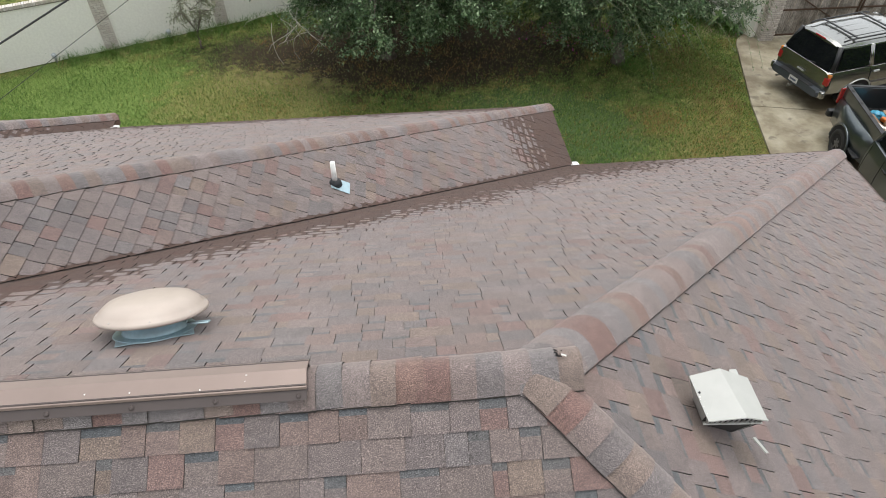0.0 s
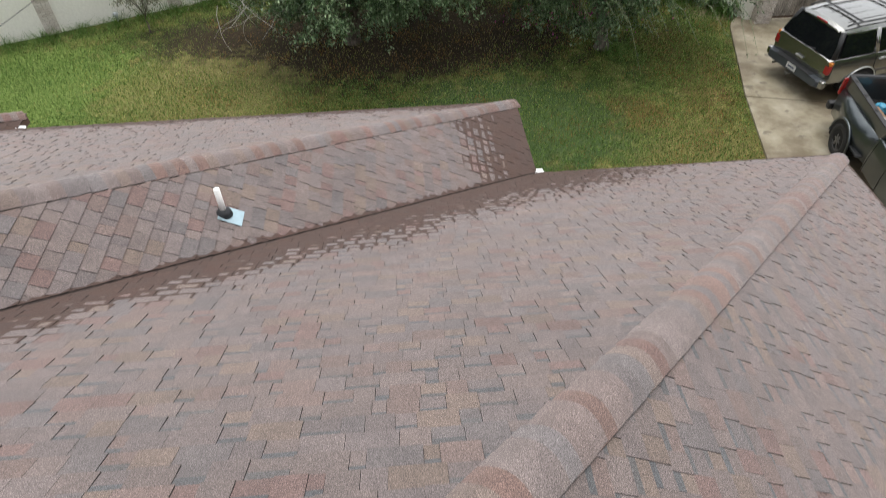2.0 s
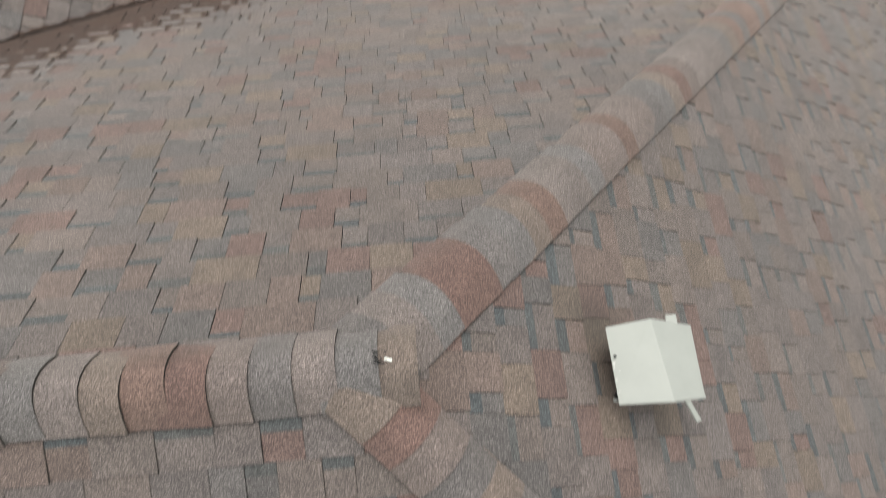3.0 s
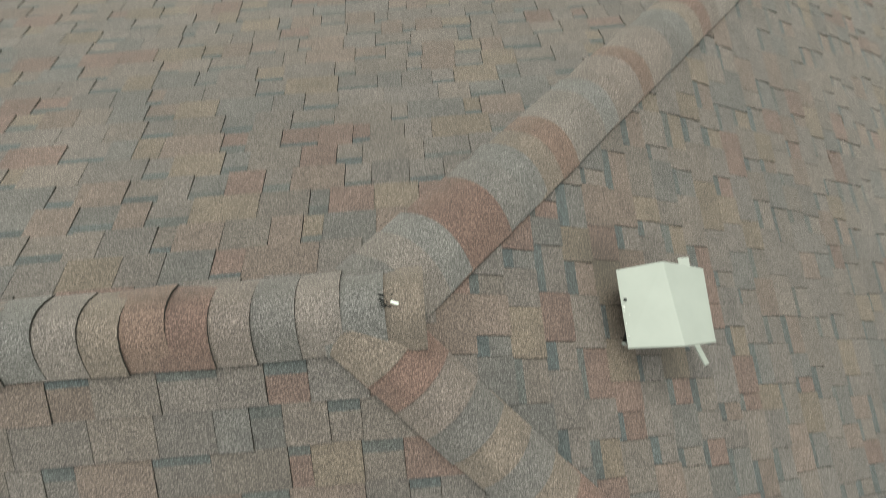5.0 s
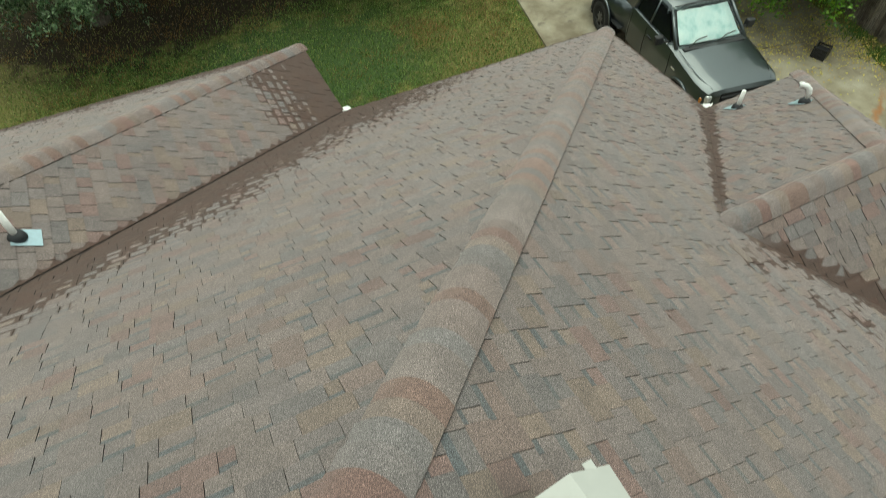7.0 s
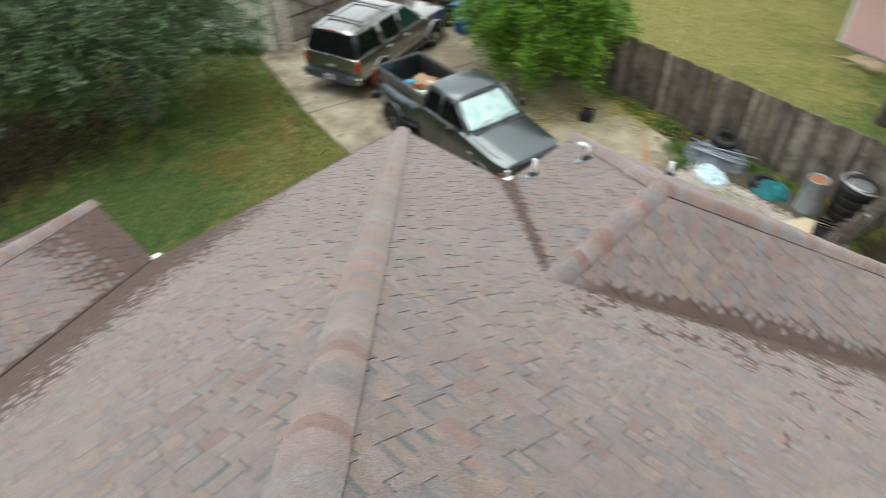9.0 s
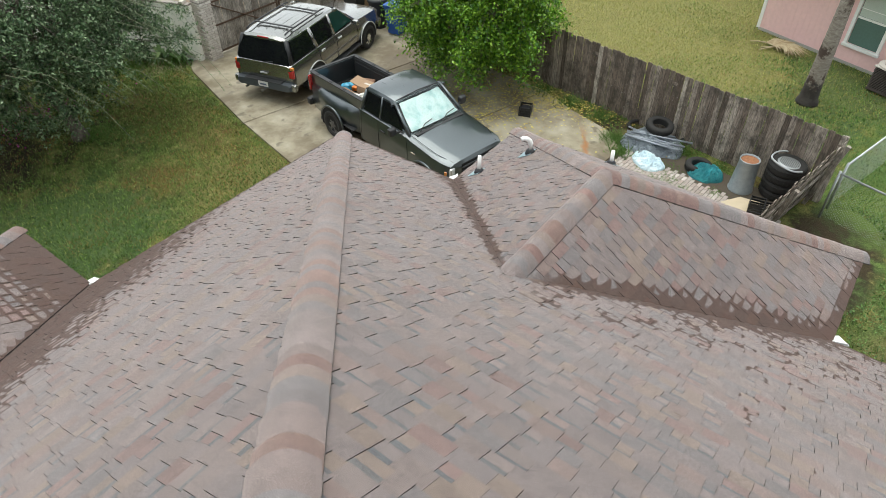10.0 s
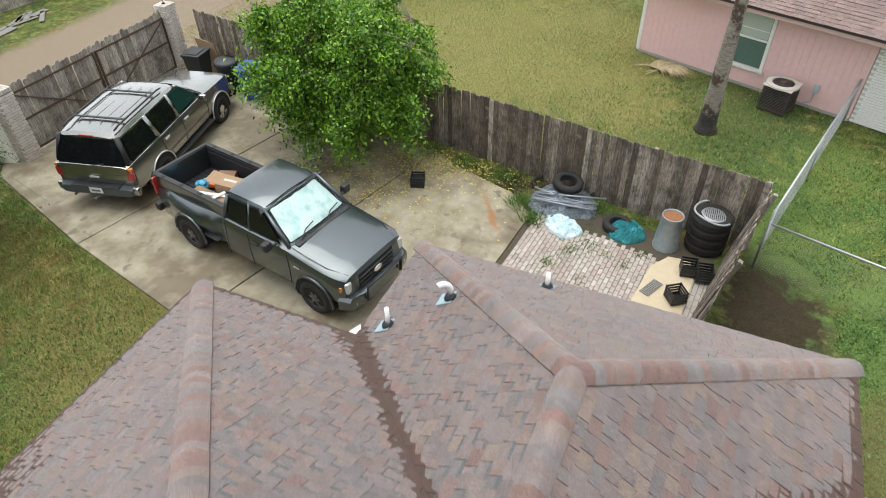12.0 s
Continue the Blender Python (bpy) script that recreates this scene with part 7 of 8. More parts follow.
part("mesh", turned([(0.21, 0.1), (0.21, 0.16)], 40), mesh_and_shade, fan)
dome = turned([(0.36, 0.12), (0.385, 0.122), (0.395, 0.135), (0.385, 0.155), (0.36, 0.165), (0.35, 0.185), (0.3, 0.225), (0.22, 0.245), (0.1, 0.255), (0.001, 0.257)], 48, caps=False)
part("dome", dome, beige, fan, "beige domed steel cap", True)
part("dome_underside", turned([(0.375, 0.124), (0.2, 0.14)], 48), mesh_and_shade, fan)
for k in range(8):
    a = 2 * math.pi * (k + 0.4) / 8
    part("screw", turned([(0.006, 0), (0.006, 0.005), (0.003, 0.007)], 8, m=Matrix.Translation((0.37 * math.cos(a), 0.37 * math.sin(a), 0.158))), chrome, fan)
part("bracket", rounded(box((0.16, 0.055, 0.012), (-0.36, 0.12, 0.07)), 0.004, 1), blue_zinc, fan)

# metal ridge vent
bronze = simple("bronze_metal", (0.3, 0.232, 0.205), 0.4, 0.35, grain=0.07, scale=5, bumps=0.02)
# the same bronze with the shade below the cover put into its colour
bronze_shaded = simple("bronze_metal_shaded", (0.085, 0.068, 0.064), 0.45, 0.35, grain=0.08, scale=6, bumps=0.02)
VENT0, VENT1 = -0.47, -4.2
rv = tagged(empty("ridge_vent", Matrix.Translation((0, YR, ZR))), "long bronze metal ridge vent screwed over the ridge", "ridge vent")
L = VENT0 - VENT1
mid = (VENT0 + VENT1) / 2
bm = bmesh.new()
prof = [(-0.08, 0.05), (-0.077, 0.063), (0.0, 0.098), (0.077, 0.063), (0.08, 0.05), (0.074, 0.05), (0.0, 0.088), (-0.074, 0.05)]
a = [bm.verts.new((VENT0, y, z)) for y, z in prof]
b = [bm.verts.new((VENT1, y, z)) for y, z in prof]
for i in range(len(prof)):
    j = (i + 1) % len(prof)
    bm.faces.new((a[i], b[i], b[j], a[j]))
bm.faces.new(a[::-1])
bm.faces.new(b)
bmesh.ops.recalc_face_normals(bm, faces=bm.faces)
part("cover", bm, bronze, rv, "bronze sheet cover with pale specks")
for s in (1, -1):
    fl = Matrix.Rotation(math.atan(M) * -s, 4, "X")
    part("side_channel", box((L, 0.01, 0.05), (mid, s * 0.066, 0.045), 0.003), bronze_shaded, rv)
    part("flange", box((L, 0.05, 0.005), rot=Matrix.Translation((mid - 0.002, s * 0.092, 0.028)) @ fl), bronze_shaded, rv)
    for k in range(9):
        p = Vector((VENT0 - 0.04 - k * 0.37, s * 0.098, 0.026))
        part("screw", turned([(0.012, 0), (0.012, 0.006), (0.006, 0.01)], 8, m=Matrix.Translation(p) @ fl), bronze_shaded, rv)
speck_m = simple("pale_speck", (0.75, 0.73, 0.7), 0.6, bumps=0)
sp = random.Random(12)
for k in range(5):
    x, y = VENT0 - sp.uniform(0.05, 1.6), -sp.uniform(0.01, 0.07)
    part("speck", turned([(sp.uniform(0.002, 0.005), 0), (0.0015, 0.001)], 7, m=Matrix.Translation((x, y, 0.0985 + y * 0.455)) @ Matrix.Rotation(math.atan(0.455), 4, "X")), speck_m, rv)

# slant-hood vent
hood_mat = simple("hood_enamel", (0.43, 0.432, 0.41), 0.42, grain=0.05, scale=9, bumps=0.02)
gv = tagged(empty("hood_vent"), "cream metal slant-hood roof vent with a louvred mouth", "roof vent")
ez = lambda x: ZR - M * (x - XA)
bm = bmesh.new()
A, B2, C = Vector((1.513, 1.66, 7.174)), Vector((1.678, 1.67, 7.209)), Vector((1.853, 1.65, 7.129))
D, E2, F = Vector((1.508, 1.377, 7.184)), Vector((1.698, 1.365, 7.214)), Vector((1.838, 1.379, 7.144))
low = lambda p, dx, dy: Vector((p.x + dx, p.y + dy, ez(p.x + dx) + 0.012))
vt = [bm.verts.new(p) for p in (A, B2, C, D, E2, F, low(A, 0.05, -0.05), low(C, -0.08, -0.05), low(D, 0.05, 0.08), low(F, -0.08, 0.08))]
for q in ((3, 4, 1, 0), (4, 5, 2, 1), (0, 6, 8, 3), (2, 5, 9, 7)):
    bm.faces.new([vt[i] for i in q])
bm.faces.new([vt[i] for i in (0, 1, 2, 7, 6)])
bmesh.ops.recalc_face_normals(bm, faces=bm.faces)
hood = part("hood", bm, hood_mat, gv, "cream painted metal hood with chips")
sol = hood.modifiers.new("sheet", "SOLIDIFY")
sol.thickness = 0.004
# throat coloured dark for the shade under the hood
part("throat", prism([(1.58, 1.49), (1.74, 1.49), (1.74, 1.58), (1.58, 1.58)], 6.78, 7.13), mesh_and_shade, gv, "vent throat, coloured dark for the shade under the hood")
for i in range(12):
    t = (i + 0.5) / 12
    p = D.lerp(F, t)
    part("louvre", tube([p + Vector((0, 0.004, -0.004)), p + Vector((0, 0.02, -0.062))], 0.0045, 4), hood_mat, gv)
q0, q1 = D + Vector((0.0, 0.02, -0.066)), F + Vector((0, 0.02, -0.066))
# added dark sheet standing in for the shade below the mouth
part("front_panel", panel([q1, q0, low(D, 0.05, 0.08), low(F, -0.08, 0.08)], 0.004, 0.0), mesh_and_shade, gv)
part("lower_lip", tube([q0, q1], 0.007, 6), hood_mat, gv)
part("upper_lip", tube([D + Vector((0, -0.002, -0.004)), E2 + Vector((0, -0.002, -0.004)), F + Vector((0, -0.002, -0.004))], 0.006, 6), hood_mat, gv)
part("screen", panel([q1 + Vector((0, 0.02, 0)), q0 + Vector((0, 0.02, 0)), D + Vector((0, 0.03, -0.01)), F + Vector((0, 0.03, -0.01))], 0.004, 0.0), mesh_and_shade, gv)
part("tab", box((0.03, 0.1, 0.005), rot=Matrix.Translation((1.87, 1.36, ez(1.87) + 0.1)) @ Matrix.Rotation(radians(18), 4, "Z") @ Matrix.Rotation(math.atan(M), 4, "Y")), hood_mat, gv)
part("tab", box((0.04, 0.04, 0.005), (1.773, 1.67, 7.159)), hood_mat, gv)
top_z = lambda x, y: D.lerp(E2, (x - 1.508) / 0.19).z
part("screw", turned([(0.006, 0), (0.006, 0.005)], 8, m=Matrix.Translation((1.525, 1.545, top_z(1.525, 1.5) - 0.004))), lamp_black, gv)
for k in range(6):
    x, y = 1.512 + sp.uniform(0, 0.05), 1.37 + sp.uniform(0, 0.26) ** 1.4
    part("chip", turned([(sp.uniform(0.002, 0.006), 0), (0.001, 0.001)], 7, m=Matrix.Translation((x, y, top_z(x, y) - 0.001))), speck_m, gv)

# plastic vent pipes with rubber boots and lead-grey flashings
pvc = simple("white_pvc", (0.88, 0.88, 0.86), 0.35, grain=0.04, bumps=0)
boot = simple("rubber_boot", (0.02, 0.022, 0.026), 0.6)
for name, slope, x, y, h, bend, label in (("vent_pipe", "left_side", -0.86, 6.27, 0.35, 0, "white plastic vent pipe with a black rubber boot"), ("vent_pipe", "wing_north", 8.55, 6.22, 0.33, 0, "white plastic vent pipe with a black rubber boot"),
                                         ("vent_pipe", "wing_north", 8.9, 5.47, 0.3, 1, "bent white plastic vent pipe with a black rubber boot"), ("vent_pipe", "wing_end", 10.0, 4.5, 0.27, 0, "white plastic vent pipe with a black rubber boot")):
    vp = tagged(empty(name, upright(slope, x, y)), label, "vent pipe", "roof vent pipes")
    pts = [(0, 0, 0), (0, 0, h)]
    if bend:
        pts = [(0, 0, 0), (0, 0, h * 0.6), (-0.015, 0.015, h * 0.8), (-0.05, 0.05, h * 0.95), (-0.1, 0.09, h * 1.0), (-0.13, 0.115, h * 0.97)]
    part("pipe", tube(pts, 0.032 if not bend else 0.038, 16), pvc, vp, "white plastic pipe", True)
    if bend:
        part("pipe_mouth", tube([Vector(pts[-1]) - (Vector(pts[-1]) - Vector(pts[-2])).normalized() * 0.01, Vector(pts[-1]) + (Vector(pts[-1]) - Vector(pts[-2])).normalized() * 0.001], 0.02, 12), boot, vp)
    part("boot", turned([(0.085, 0.0), (0.075, 0.05), (0.05, 0.08), (0.036, 0.085)], 20), boot, vp, "black rubber boot", True)
    sl = SLOPES[slope]
    fm = sl.matrix.to_3x3().to_4x4()
    part("flashing", box((0.22, 0.25, 0.005), rot=fm @ Matrix.Translation((0.0, -0.06, 0.018))), blue_zinc, vp, "pale metal flashing")

# white gutter ends at the foot of the valleys
gut = simple("white_gutter", (0.78, 0.79, 0.78), 0.4, grain=0.05)
for x, y, a in ((X2 + 0.05, Y1 + 0.06, -20), (X1 + 0.05, YW + W + 0.03, 30), (X1 + 0.07, YW - W - 0.05, -70), (X3 + 0.05, Y2 + 0.05, -20)):
    o = [(-0.14, -0.06), (0.16, -0.05), (0.05, 0.1), (-0.08, 0.06)]
    ge = tagged(mesh_object("gutter_end", prism(o, -0.01, 0.01), gut), "white metal gutter end at the foot of the roof valley", "gutter", "gutter ends")
    ge.matrix_basis = pose(x, y, ZE - 0.025, 0, 0, a)
    part("lip", box((0.2, 0.012, 0.05), (0.04, -0.05, 0.015), 0.003), gut, ge)

# torn cap at the end of the ridge, with a bit of flashing showing
tear = tagged(mesh_object("torn_flashing", box((0.035, 0.012, 0.006), (0, 0, 0), 0.002), simple("bare_metal", (0.75, 0.75, 0.72), 0.3, 0.5)), "torn bit of bright metal showing at the ridge end", "flashing")
tear.matrix_basis = pose(XA + 0.155, YR - 0.005, ZR + 0.066, 0, 10, -20) @ Matrix.Scale(0.7, 4)
for k in range(14):
    part("tear", box((sp.uniform(0.008, 0.025), sp.uniform(0.004, 0.008), 0.004), (-0.04 + sp.uniform(-0.035, 0.02), sp.uniform(-0.03, 0.03), 0.004), rot=None), well_black, tear)

# ---------------------------------------------------------------- clutter by the fence
crate_black = simple("crate_plastic", (0.012, 0.012, 0.013), 0.45, grain=0.15)


def crate(x, y, z, turn, label, tilt=0):
    c = tagged(empty("crate", pose(x, y, z, tilt, 0, turn)), label, "crate", "black crates")
    for s in (-1, 1):
        for k in range(4):
            part("slat", box((0.32, 0.014, 0.055), (0, s * 0.16, 0.035 + k * 0.075), 0.004, segments=1), crate_black, c)
            part("slat", box((0.014, 0.32, 0.055), (s * 0.16, 0, 0.035 + k * 0.075), 0.004, segments=1), crate_black, c)
        for t in (-1, 1):
            part("corner", box((0.03, 0.03, 0.3), (s * 0.155, t * 0.155, 0.15), 0.006, segments=1), crate_black, c)
    part("bottom", box((0.31, 0.31, 0.012), (0, 0, 0.008)), crate_black, c)
    return c


cube_box = crate(15.5, 9.3, 0.035, 20, "black plastic crate standing on the concrete")
part("content", box((0.27, 0.27, 0.2), (0, 0, 0.12), 0.02), simple("dark_fabric", (0.01, 0.01, 0.012), 0.8), cube_box)
for x, y in ((13.85, 2.72), (14.72, 2.28), (14.78, 2.6)):
    crate(x, y, 0.06, 35 if x < 14 else 10, "black plastic crate lying by the board fence")
tray = tagged(empty("plastic_tray", pose(14.0, 3.22, 0.06, 0, 0, -25)), "grey plastic lattice tray lying on the plywood", "tray")
for k in range(6):
    part("bar", box((0.5, 0.012, 0.02), (0, -0.1 + k * 0.04, 0.01)), simple("grey_lattice", (0.25, 0.25, 0.24), 0.6) if k == 0 else bpy.data.materials["grey_lattice"], tray)
for k in range(11):
    part("bar", box((0.012, 0.22, 0.02), (-0.25 + k * 0.05, 0, 0.011)), bpy.data.materials["grey_lattice"], tray)
ply = simple("plywood", (0.52, 0.43, 0.3), 0.75, grain=0.08, scale=6)
o = [(13.35, 3.55), (14.7, 3.35), (15.15, 3.05), (15.2, 2.6), (14.6, 2.45), (13.3, 2.55)]
tagged(mesh_object("plywood_sheet", prism(o, 0.02, 0.045), ply), "pale plywood offcut lying on the pavers", "plywood")


def tyre(x, y, z, r, w, label, turn=(0, 0, 0), group="old tyres"):
    bm = turned([(r * 0.56, 0.02), (r * 0.62, 0.0), (r * 0.9, 0.0), (r * 0.985, w * 0.18), (r, w * 0.35), (r, w * 0.65), (r * 0.985, w * 0.82), (r * 0.9, w), (r * 0.62, w), (r * 0.56, w - 0.02), (r * 0.6, w * 0.6), (r * 0.6, w * 0.4), (r * 0.56, 0.02)], 40, caps=False)
    t = tagged(mesh_object("tyre", bm, tyre_rubber, smooth=True), label, "tyre", group)
    t.matrix_basis = pose(x, y, z, *turn)
    for k in range(30):
        a = 2 * math.pi * k / 30
        part("tread_block", box((0.014, r * 0.12, w * 0.55), rot=Matrix.Rotation(a, 4, "Z") @ Matrix.Translation((r, 0, w * 0.5))), tyre_rubber, t)
    return t


tyre(16.45, 5.72, 0.34, 0.36, 0.2, "black tyre lying on top of a heap of tarpaulins", (6, -5, 0))
tyre(15.72, 4.3, 0.01, 0.33, 0.2, "black tyre half covered by a teal cloth")
for k in range(4):
    tyre(15.85, 2.4, 0.01 + 0.225 * k, 0.42, 0.225, "large black tyre in a stack beside the fence", (0, 0, 20 * k), "stacked tyres")
cover = tagged(mesh_object("wheel_cover", turned([(0.27, 0.0), (0.26, 0.02), (0.24, 0.025), (0.001, 0.03)], 32, caps=False), simple("silver_plastic", (0.4, 0.42, 0.43), 0.35, 0.3), smooth=True), "round silver wheel cover on top of the tyre stack", "wheel cover")
cover.matrix_basis = pose(15.83, 2.38, 0.9, 4, 3, 0)
for k in range(11):
    y = -0.2 + k * 0.04
    ln = 2 * math.sqrt(max(0.0, 0.24 ** 2 - y * y))
    part("rib", box((ln, 0.012, 0.014), (0, y, 0.034)), crate_black, cover)
part("hose", tube([(0.05 + 0.42 * math.cos(a), 0.42 * math.sin(a), 0.03 + 0.02 * math.sin(3 * a)) for a in [0.3 + i * 0.22 for i in range(18)]], 0.022, 8), simple("grey_hose", (0.4, 0.42, 0.43), 0.5), cover, "grey hose laid round the stack", True)
zinc_can = simple("galvanised_can", (0.34, 0.38, 0.4), 0.5, 0.5, grain=0.15, scale=10)
can = tagged(mesh_object("metal_drum", turned([(0.29, 0.0), (0.295, 0.03), (0.285, 0.04), (0.225, 0.82), (0.235, 0.84), (0.235, 0.86), (0.21, 0.86), (0.205, 0.82)], 36, caps=False), zinc_can, smooth=True), "grey galvanised drum standing upside down with a rusty base", "drum")
can.matrix_basis = pose(15.55, 3.18, 0.0)
part("rusty_top", turned([(0.206, 0.81), (0.206, 0.825)], 32), simple("rust_flake", (0.3, 0.13, 0.06), 0.9, grain=0.35, scale=22), can, "rusty recessed top")
for z in (0.28, 0.55):
    part("hoop", turned([(0.272 - 0.073 * z, z - 0.012), (0.28 - 0.073 * z, z), (0.272 - 0.073 * z, z + 0.012)], 36, caps=False), zinc_can, can, smooth=True)


def cloth(name, x, y, rx, ry, h, material, seed, label, turn=0, rough=6.0, base=0.01):
    """A crumpled sheet heaped on the ground."""
    n = 64
    bm = bmesh.new()
    grid = []
    for i in range(n + 1):
        row = []
        for j in range(n + 1):
            u, v = i / n * 2 - 1, j / n * 2 - 1
            d = math.hypot(u, v)
            a = math.atan2(v, u)
            edge = 0.82 + 0.18 * noise.noise(Vector((math.cos(a) * 1.5, math.sin(a) * 1.5, seed)))
            s = edge * max(abs(u), abs(v)) / max(d, 1e-6) * 1.0
            px, py = u * rx * s, v * ry * s
            k = max(0.0, 1 - max(abs(u), abs(v)) ** 2.2)
            z = base + k * h * (0.55 + 0.6 * noise.noise(Vector((px * 1.7, py * 1.7, seed)))) + k ** 0.3 * 0.085 * noise.ridged_multi_fractal(Vector((px * rough, py * rough, seed * 1.3)), 0.8, 2.3, 5, 0.9, 2.0)
            row.append(bm.verts.new((px, py, max(base, z))))
        grid.append(row)
    for i in range(n):
        for j in range(n):
            bm.faces.new((grid[i][j], grid[i + 1][j], grid[i + 1][j + 1], grid[i][j + 1]))
    low = {e for e in bm.edges if len(e.link_faces) == 1}
    ex = bmesh.ops.extrude_edge_only(bm, edges=list(low))
    for v in ex["geom"]:
        if isinstance(v, bmesh.types.BMVert):
            v.co.z = 0.0
    ob = tagged(mesh_object(name, bm, material, smooth=True), label, "tarpaulin")
    ob.matrix_basis = pose(x, y, 0, 0, 0, turn)
    return ob


def crumpled(name, dark, pale, scale=7.0, depth=1.0):
    """Thin sheeting with sharp creases; the light and dark of the folds is painted into the colour."""
    m, nt, b = mat(name)
    v = coords(nt)
    warp = noise_tex(nt, v, scale * 0.5, 3, 0.6)
    n = node(nt, "ShaderNodeTexNoise", Scale=scale, Detail=3.0, Roughness=0.55, Distortion=1.6)
    nt.links.new(v, n.inputs["Vector"])
    ridge = maths(nt, "ABSOLUTE", maths(nt, "SUBTRACT", n.outputs["Fac"], 0.5))
    crease = maths(nt, "SUBTRACT", 1.0, maths(nt, "MULTIPLY", ridge, 7.0), True)
    col = mix(nt, ramp(nt, warp, [(0.35, (0, 0, 0)), (0.65, (1, 1, 1))]), dark, pale)
    # creases painted paler, as if they caught the light
    col = mix(nt, maths(nt, "MULTIPLY", crease, 0.35), col, pale)
    nt.links.new(col, b.inputs["Base Color"])
    b.inputs["Roughness"].default_value = 0.42
    bump(nt, b, maths(nt, "ADD", crease, maths(nt, "MULTIPLY", warp, 1.5)), depth, 0.05)
    return m


cloth("tarpaulin", 16.15, 5.7, 1.05, 0.8, 0.36, crumpled("grey_tarp", (0.1, 0.125, 0.15), (0.36, 0.41, 0.46)), 3, "crumpled grey tarpaulin heaped by the fence", 100, 5.5)
cloth("tarpaulin", 15.3, 5.45, 0.62, 0.42, 0.12, crumpled("pale_blue_sheet", (0.45, 0.62, 0.7), (0.62, 0.75, 0.8), 5.0, 0.5), 5, "crumpled pale blue plastic sheet beside the heap", 60, 6.0)
cloth("tarpaulin", 15.66, 4.05, 0.52, 0.52, 0.36, crumpled("teal_cloth", (0.012, 0.2, 0.24), (0.06, 0.45, 0.5), 9.0), 9, "crumpled teal cloth draped over a tyre", 20, 7.0)
pole_m = simple("grey_tube", (0.3, 0.33, 0.37), 0.4, 0.4)
for k, (x, y, a, ln) in enumerate(((16.0, 5.6, 98, 1.5), (15.85, 5.7, 92, 1.3), (16.1, 5.5, 105, 1.6), (15.95, 5.8, 88, 1.2), (16.2, 5.75, 110, 1.1), (15.75, 5.9, 100, 0.9), (15.9, 5.45, 112, 1.2), (16.05, 5.95, 80, 1.0), (15.7, 5.6, 95, 1.4), (15.82, 5.35, 101, 1.0))):
    tagged(mesh_object("tube", tube([(-ln / 2, 0, 0), (ln / 2, 0, 0.02)], 0.025, 8), pole_m, smooth=True), "grey metal tube on the heap of tarpaulins", "tube", "metal tubes").matrix_basis = pose(x, y, 0.27 + 0.03 * (k % 3), 0, 0, a)
for x, y, a in ((17.0, 6.35, 30), (16.9, 4.85, -40)):
    pts = [(0.28 * math.cos(t), 0.28 * math.sin(t), 0.1) for t in [i * 0.3 for i in range(8)]]
    tagged(mesh_object("hose", tube(pts, 0.05, 8), tyre_rubber, smooth=True), "curved black rubber piece beside the heap", "rubber", "rubber pieces").matrix_basis = pose(x - 0.3, y, 0.0, 0, 0, a)

# bins and a cardboard sheet by the gate
bin_black = simple("bin_plastic", (0.018, 0.021, 0.024), 0.5, grain=0.15)


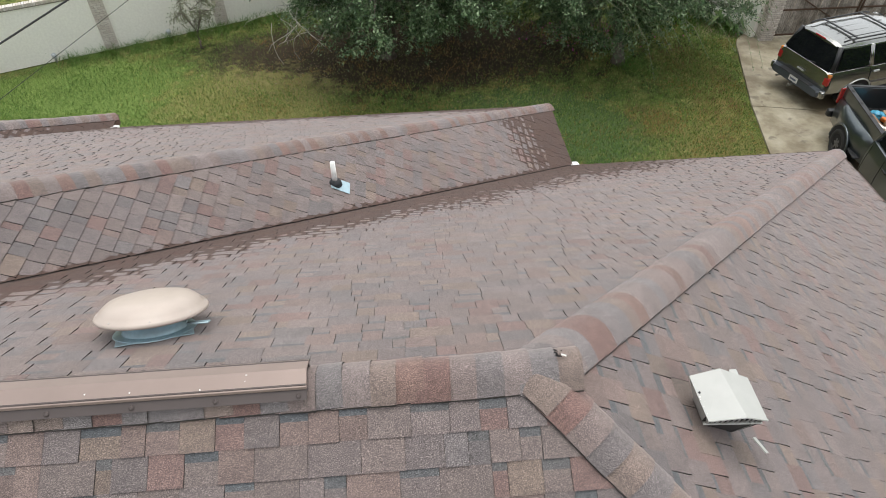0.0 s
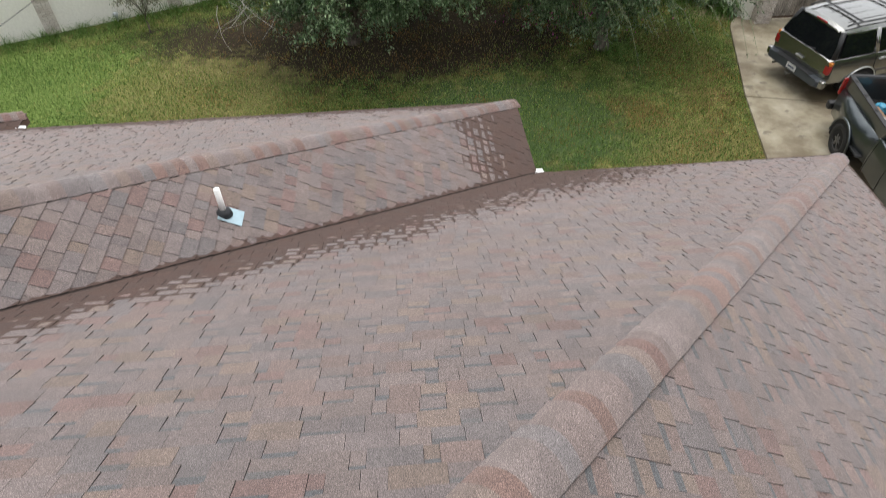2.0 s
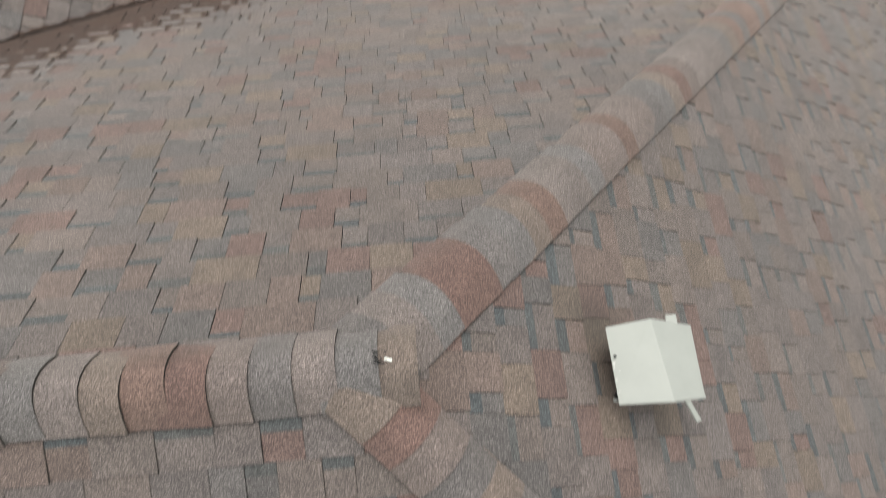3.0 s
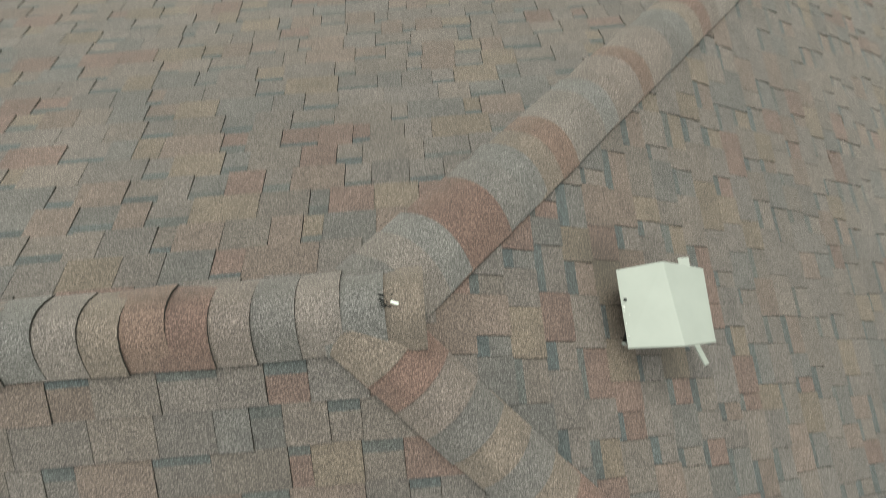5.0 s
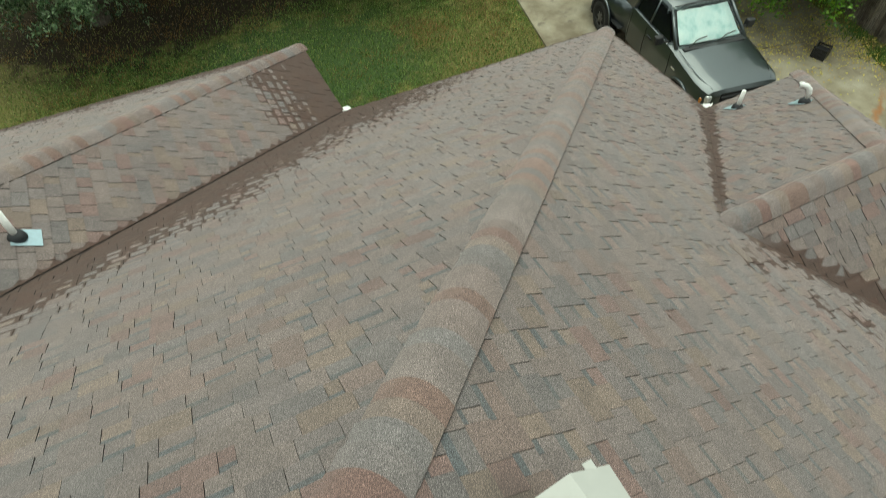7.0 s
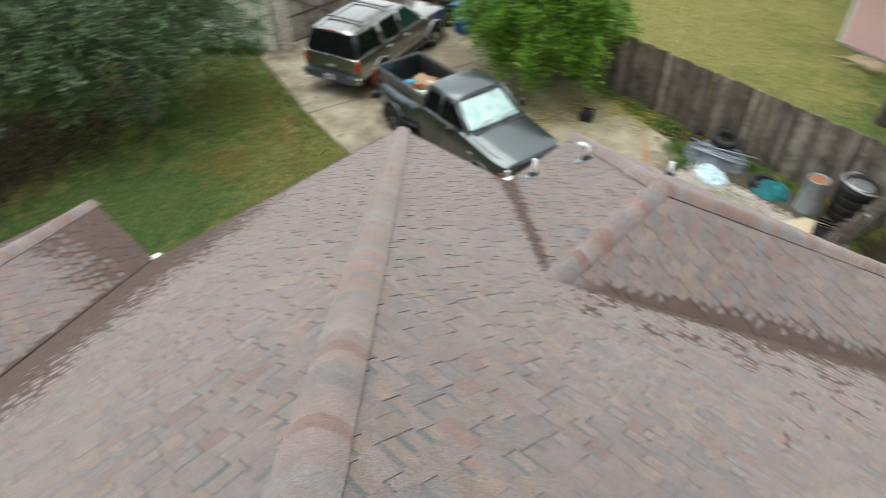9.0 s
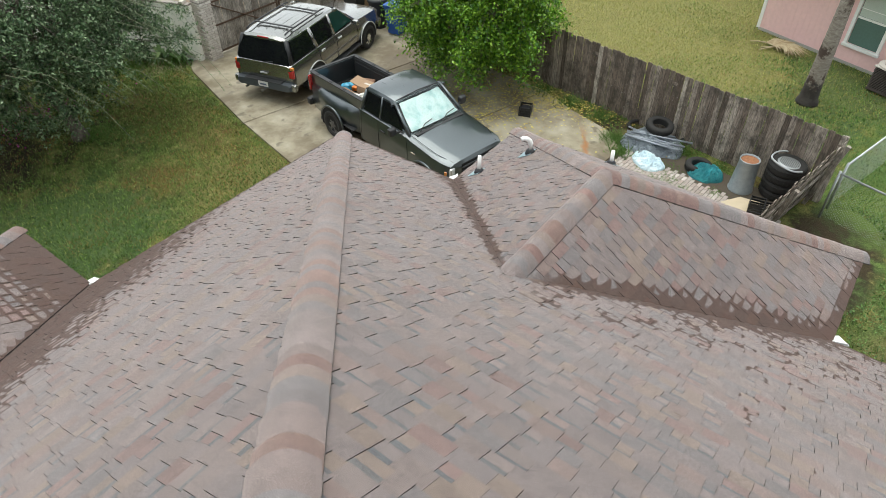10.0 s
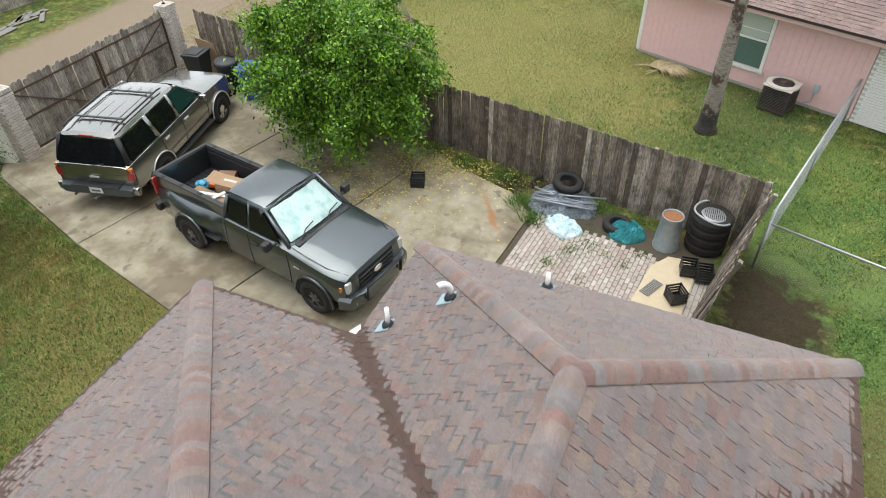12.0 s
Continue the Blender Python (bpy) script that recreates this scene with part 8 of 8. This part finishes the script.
def wheelie_bin(x, y, turn, material, label):
    b = tagged(empty("wheelie_bin", pose(x, y, 0.035, 0, 0, turn)), label, "bin", "bins by the gate")
    bm = bmesh.new()
    rings = []
    for w, d, z in ((0.44, 0.48, 0.05), (0.56, 0.64, 0.95), (0.6, 0.68, 0.96), (0.6, 0.68, 1.02)):
        rings.append([bm.verts.new((sx * w / 2, sy * d / 2, z)) for sx, sy in ((-1, -1), (1, -1), (1, 1), (-1, 1))])
    for r0, r1 in zip(rings, rings[1:]):
        for i in range(4):
            j = (i + 1) % 4
            bm.faces.new((r0[i], r0[j], r1[j], r1[i]))
    bm.faces.new(rings[0][::-1])
    bm.faces.new(rings[-1])
    part("body", rounded(bm, 0.03), material, b)
    lid = part("lid", rounded(prism([(-0.32, -0.37), (0.32, -0.37), (0.34, 0.36), (-0.34, 0.36)], 1.02, 1.07), 0.02), material, b)
    part("lid_ridge", box((0.4, 0.5, 0.02), (0, -0.02, 1.08), 0.01), material, lid)
    part("handle", tube([(-0.25, 0.4, 1.0), (0.25, 0.4, 1.0)], 0.016, 8), material, b)
    for s in (-1, 1):
        part("wheel", turned([(0.12, -0.025), (0.12, 0.025)], 20, m=Matrix.Translation((s * 0.24, 0.27, 0.12)) @ Matrix.Rotation(radians(90), 4, "Y")), tyre_rubber, b)
    return b


wheelie_bin(17.95, 18.2, -80, bin_black, "black plastic wheeled bin with a closed lid")
wheelie_bin(17.75, 16.0, -85, simple("blue_bin_plastic", (0.02, 0.09, 0.36), 0.45), "blue plastic wheeled recycling bin")
rb = tagged(mesh_object("round_bin", turned([(0.27, 0.0), (0.34, 0.9), (0.37, 0.91), (0.37, 0.96), (0.34, 0.97)], 36), bin_black, smooth=False), "round black plastic bin with a domed lid", "bin", "bins by the gate")
rb.matrix_basis = pose(17.85, 16.95, 0.035)
part("lid", turned([(0.385, 0.96), (0.385, 1.0), (0.33, 1.05), (0.001, 1.08)], 36, caps=False), bin_black, rb, smooth=True)
for k in range(5):
    part("lid_rib", box((0.05, 0.3, 0.03), (0.2 + 0.01 * k, 0, 1.06), rot=Matrix.Rotation(radians(-20 + 10 * k), 4, "Z")), bin_black, rb)
sheet = tagged(mesh_object("cardboard_sheet", box((0.9, 0.015, 1.2), (0, 0, 0.6), 0.003), simple("tan_card", (0.42, 0.3, 0.18), 0.85)), "tan cardboard sheet leaning on the board fence", "cardboard")
sheet.matrix_basis = pose(18.72, 18.3, 0.03, -9, 0, 79)
stick = tagged(mesh_object("stick", tube([(0, 0, 0.03), (0.75, 0.1, 0.02)], 0.014, 6), simple("dry_stick", (0.3, 0.25, 0.18), 0.9)), "thin dry stick lying on the driveway", "stick")
stick.matrix_basis = pose(16.4, 11.1, 0.035, 0, 0, 45)
debris = simple("scrap_grey", (0.25, 0.24, 0.22), 0.9, grain=0.3)
for k in range(9):
    tagged(mesh_object("scrap_board", box((sp.uniform(0.5, 1.4), sp.uniform(0.1, 0.35), 0.03), (0, 0, 0.02), 0.004), debris), "grey scrap board lying beside the sandy track", "board", "scrap boards").matrix_basis = pose(19.0 + sp.uniform(-1.2, 1.4), 28.6 + sp.uniform(-0.4, 0.5), 0.0, 0, 0, sp.uniform(0, 180))
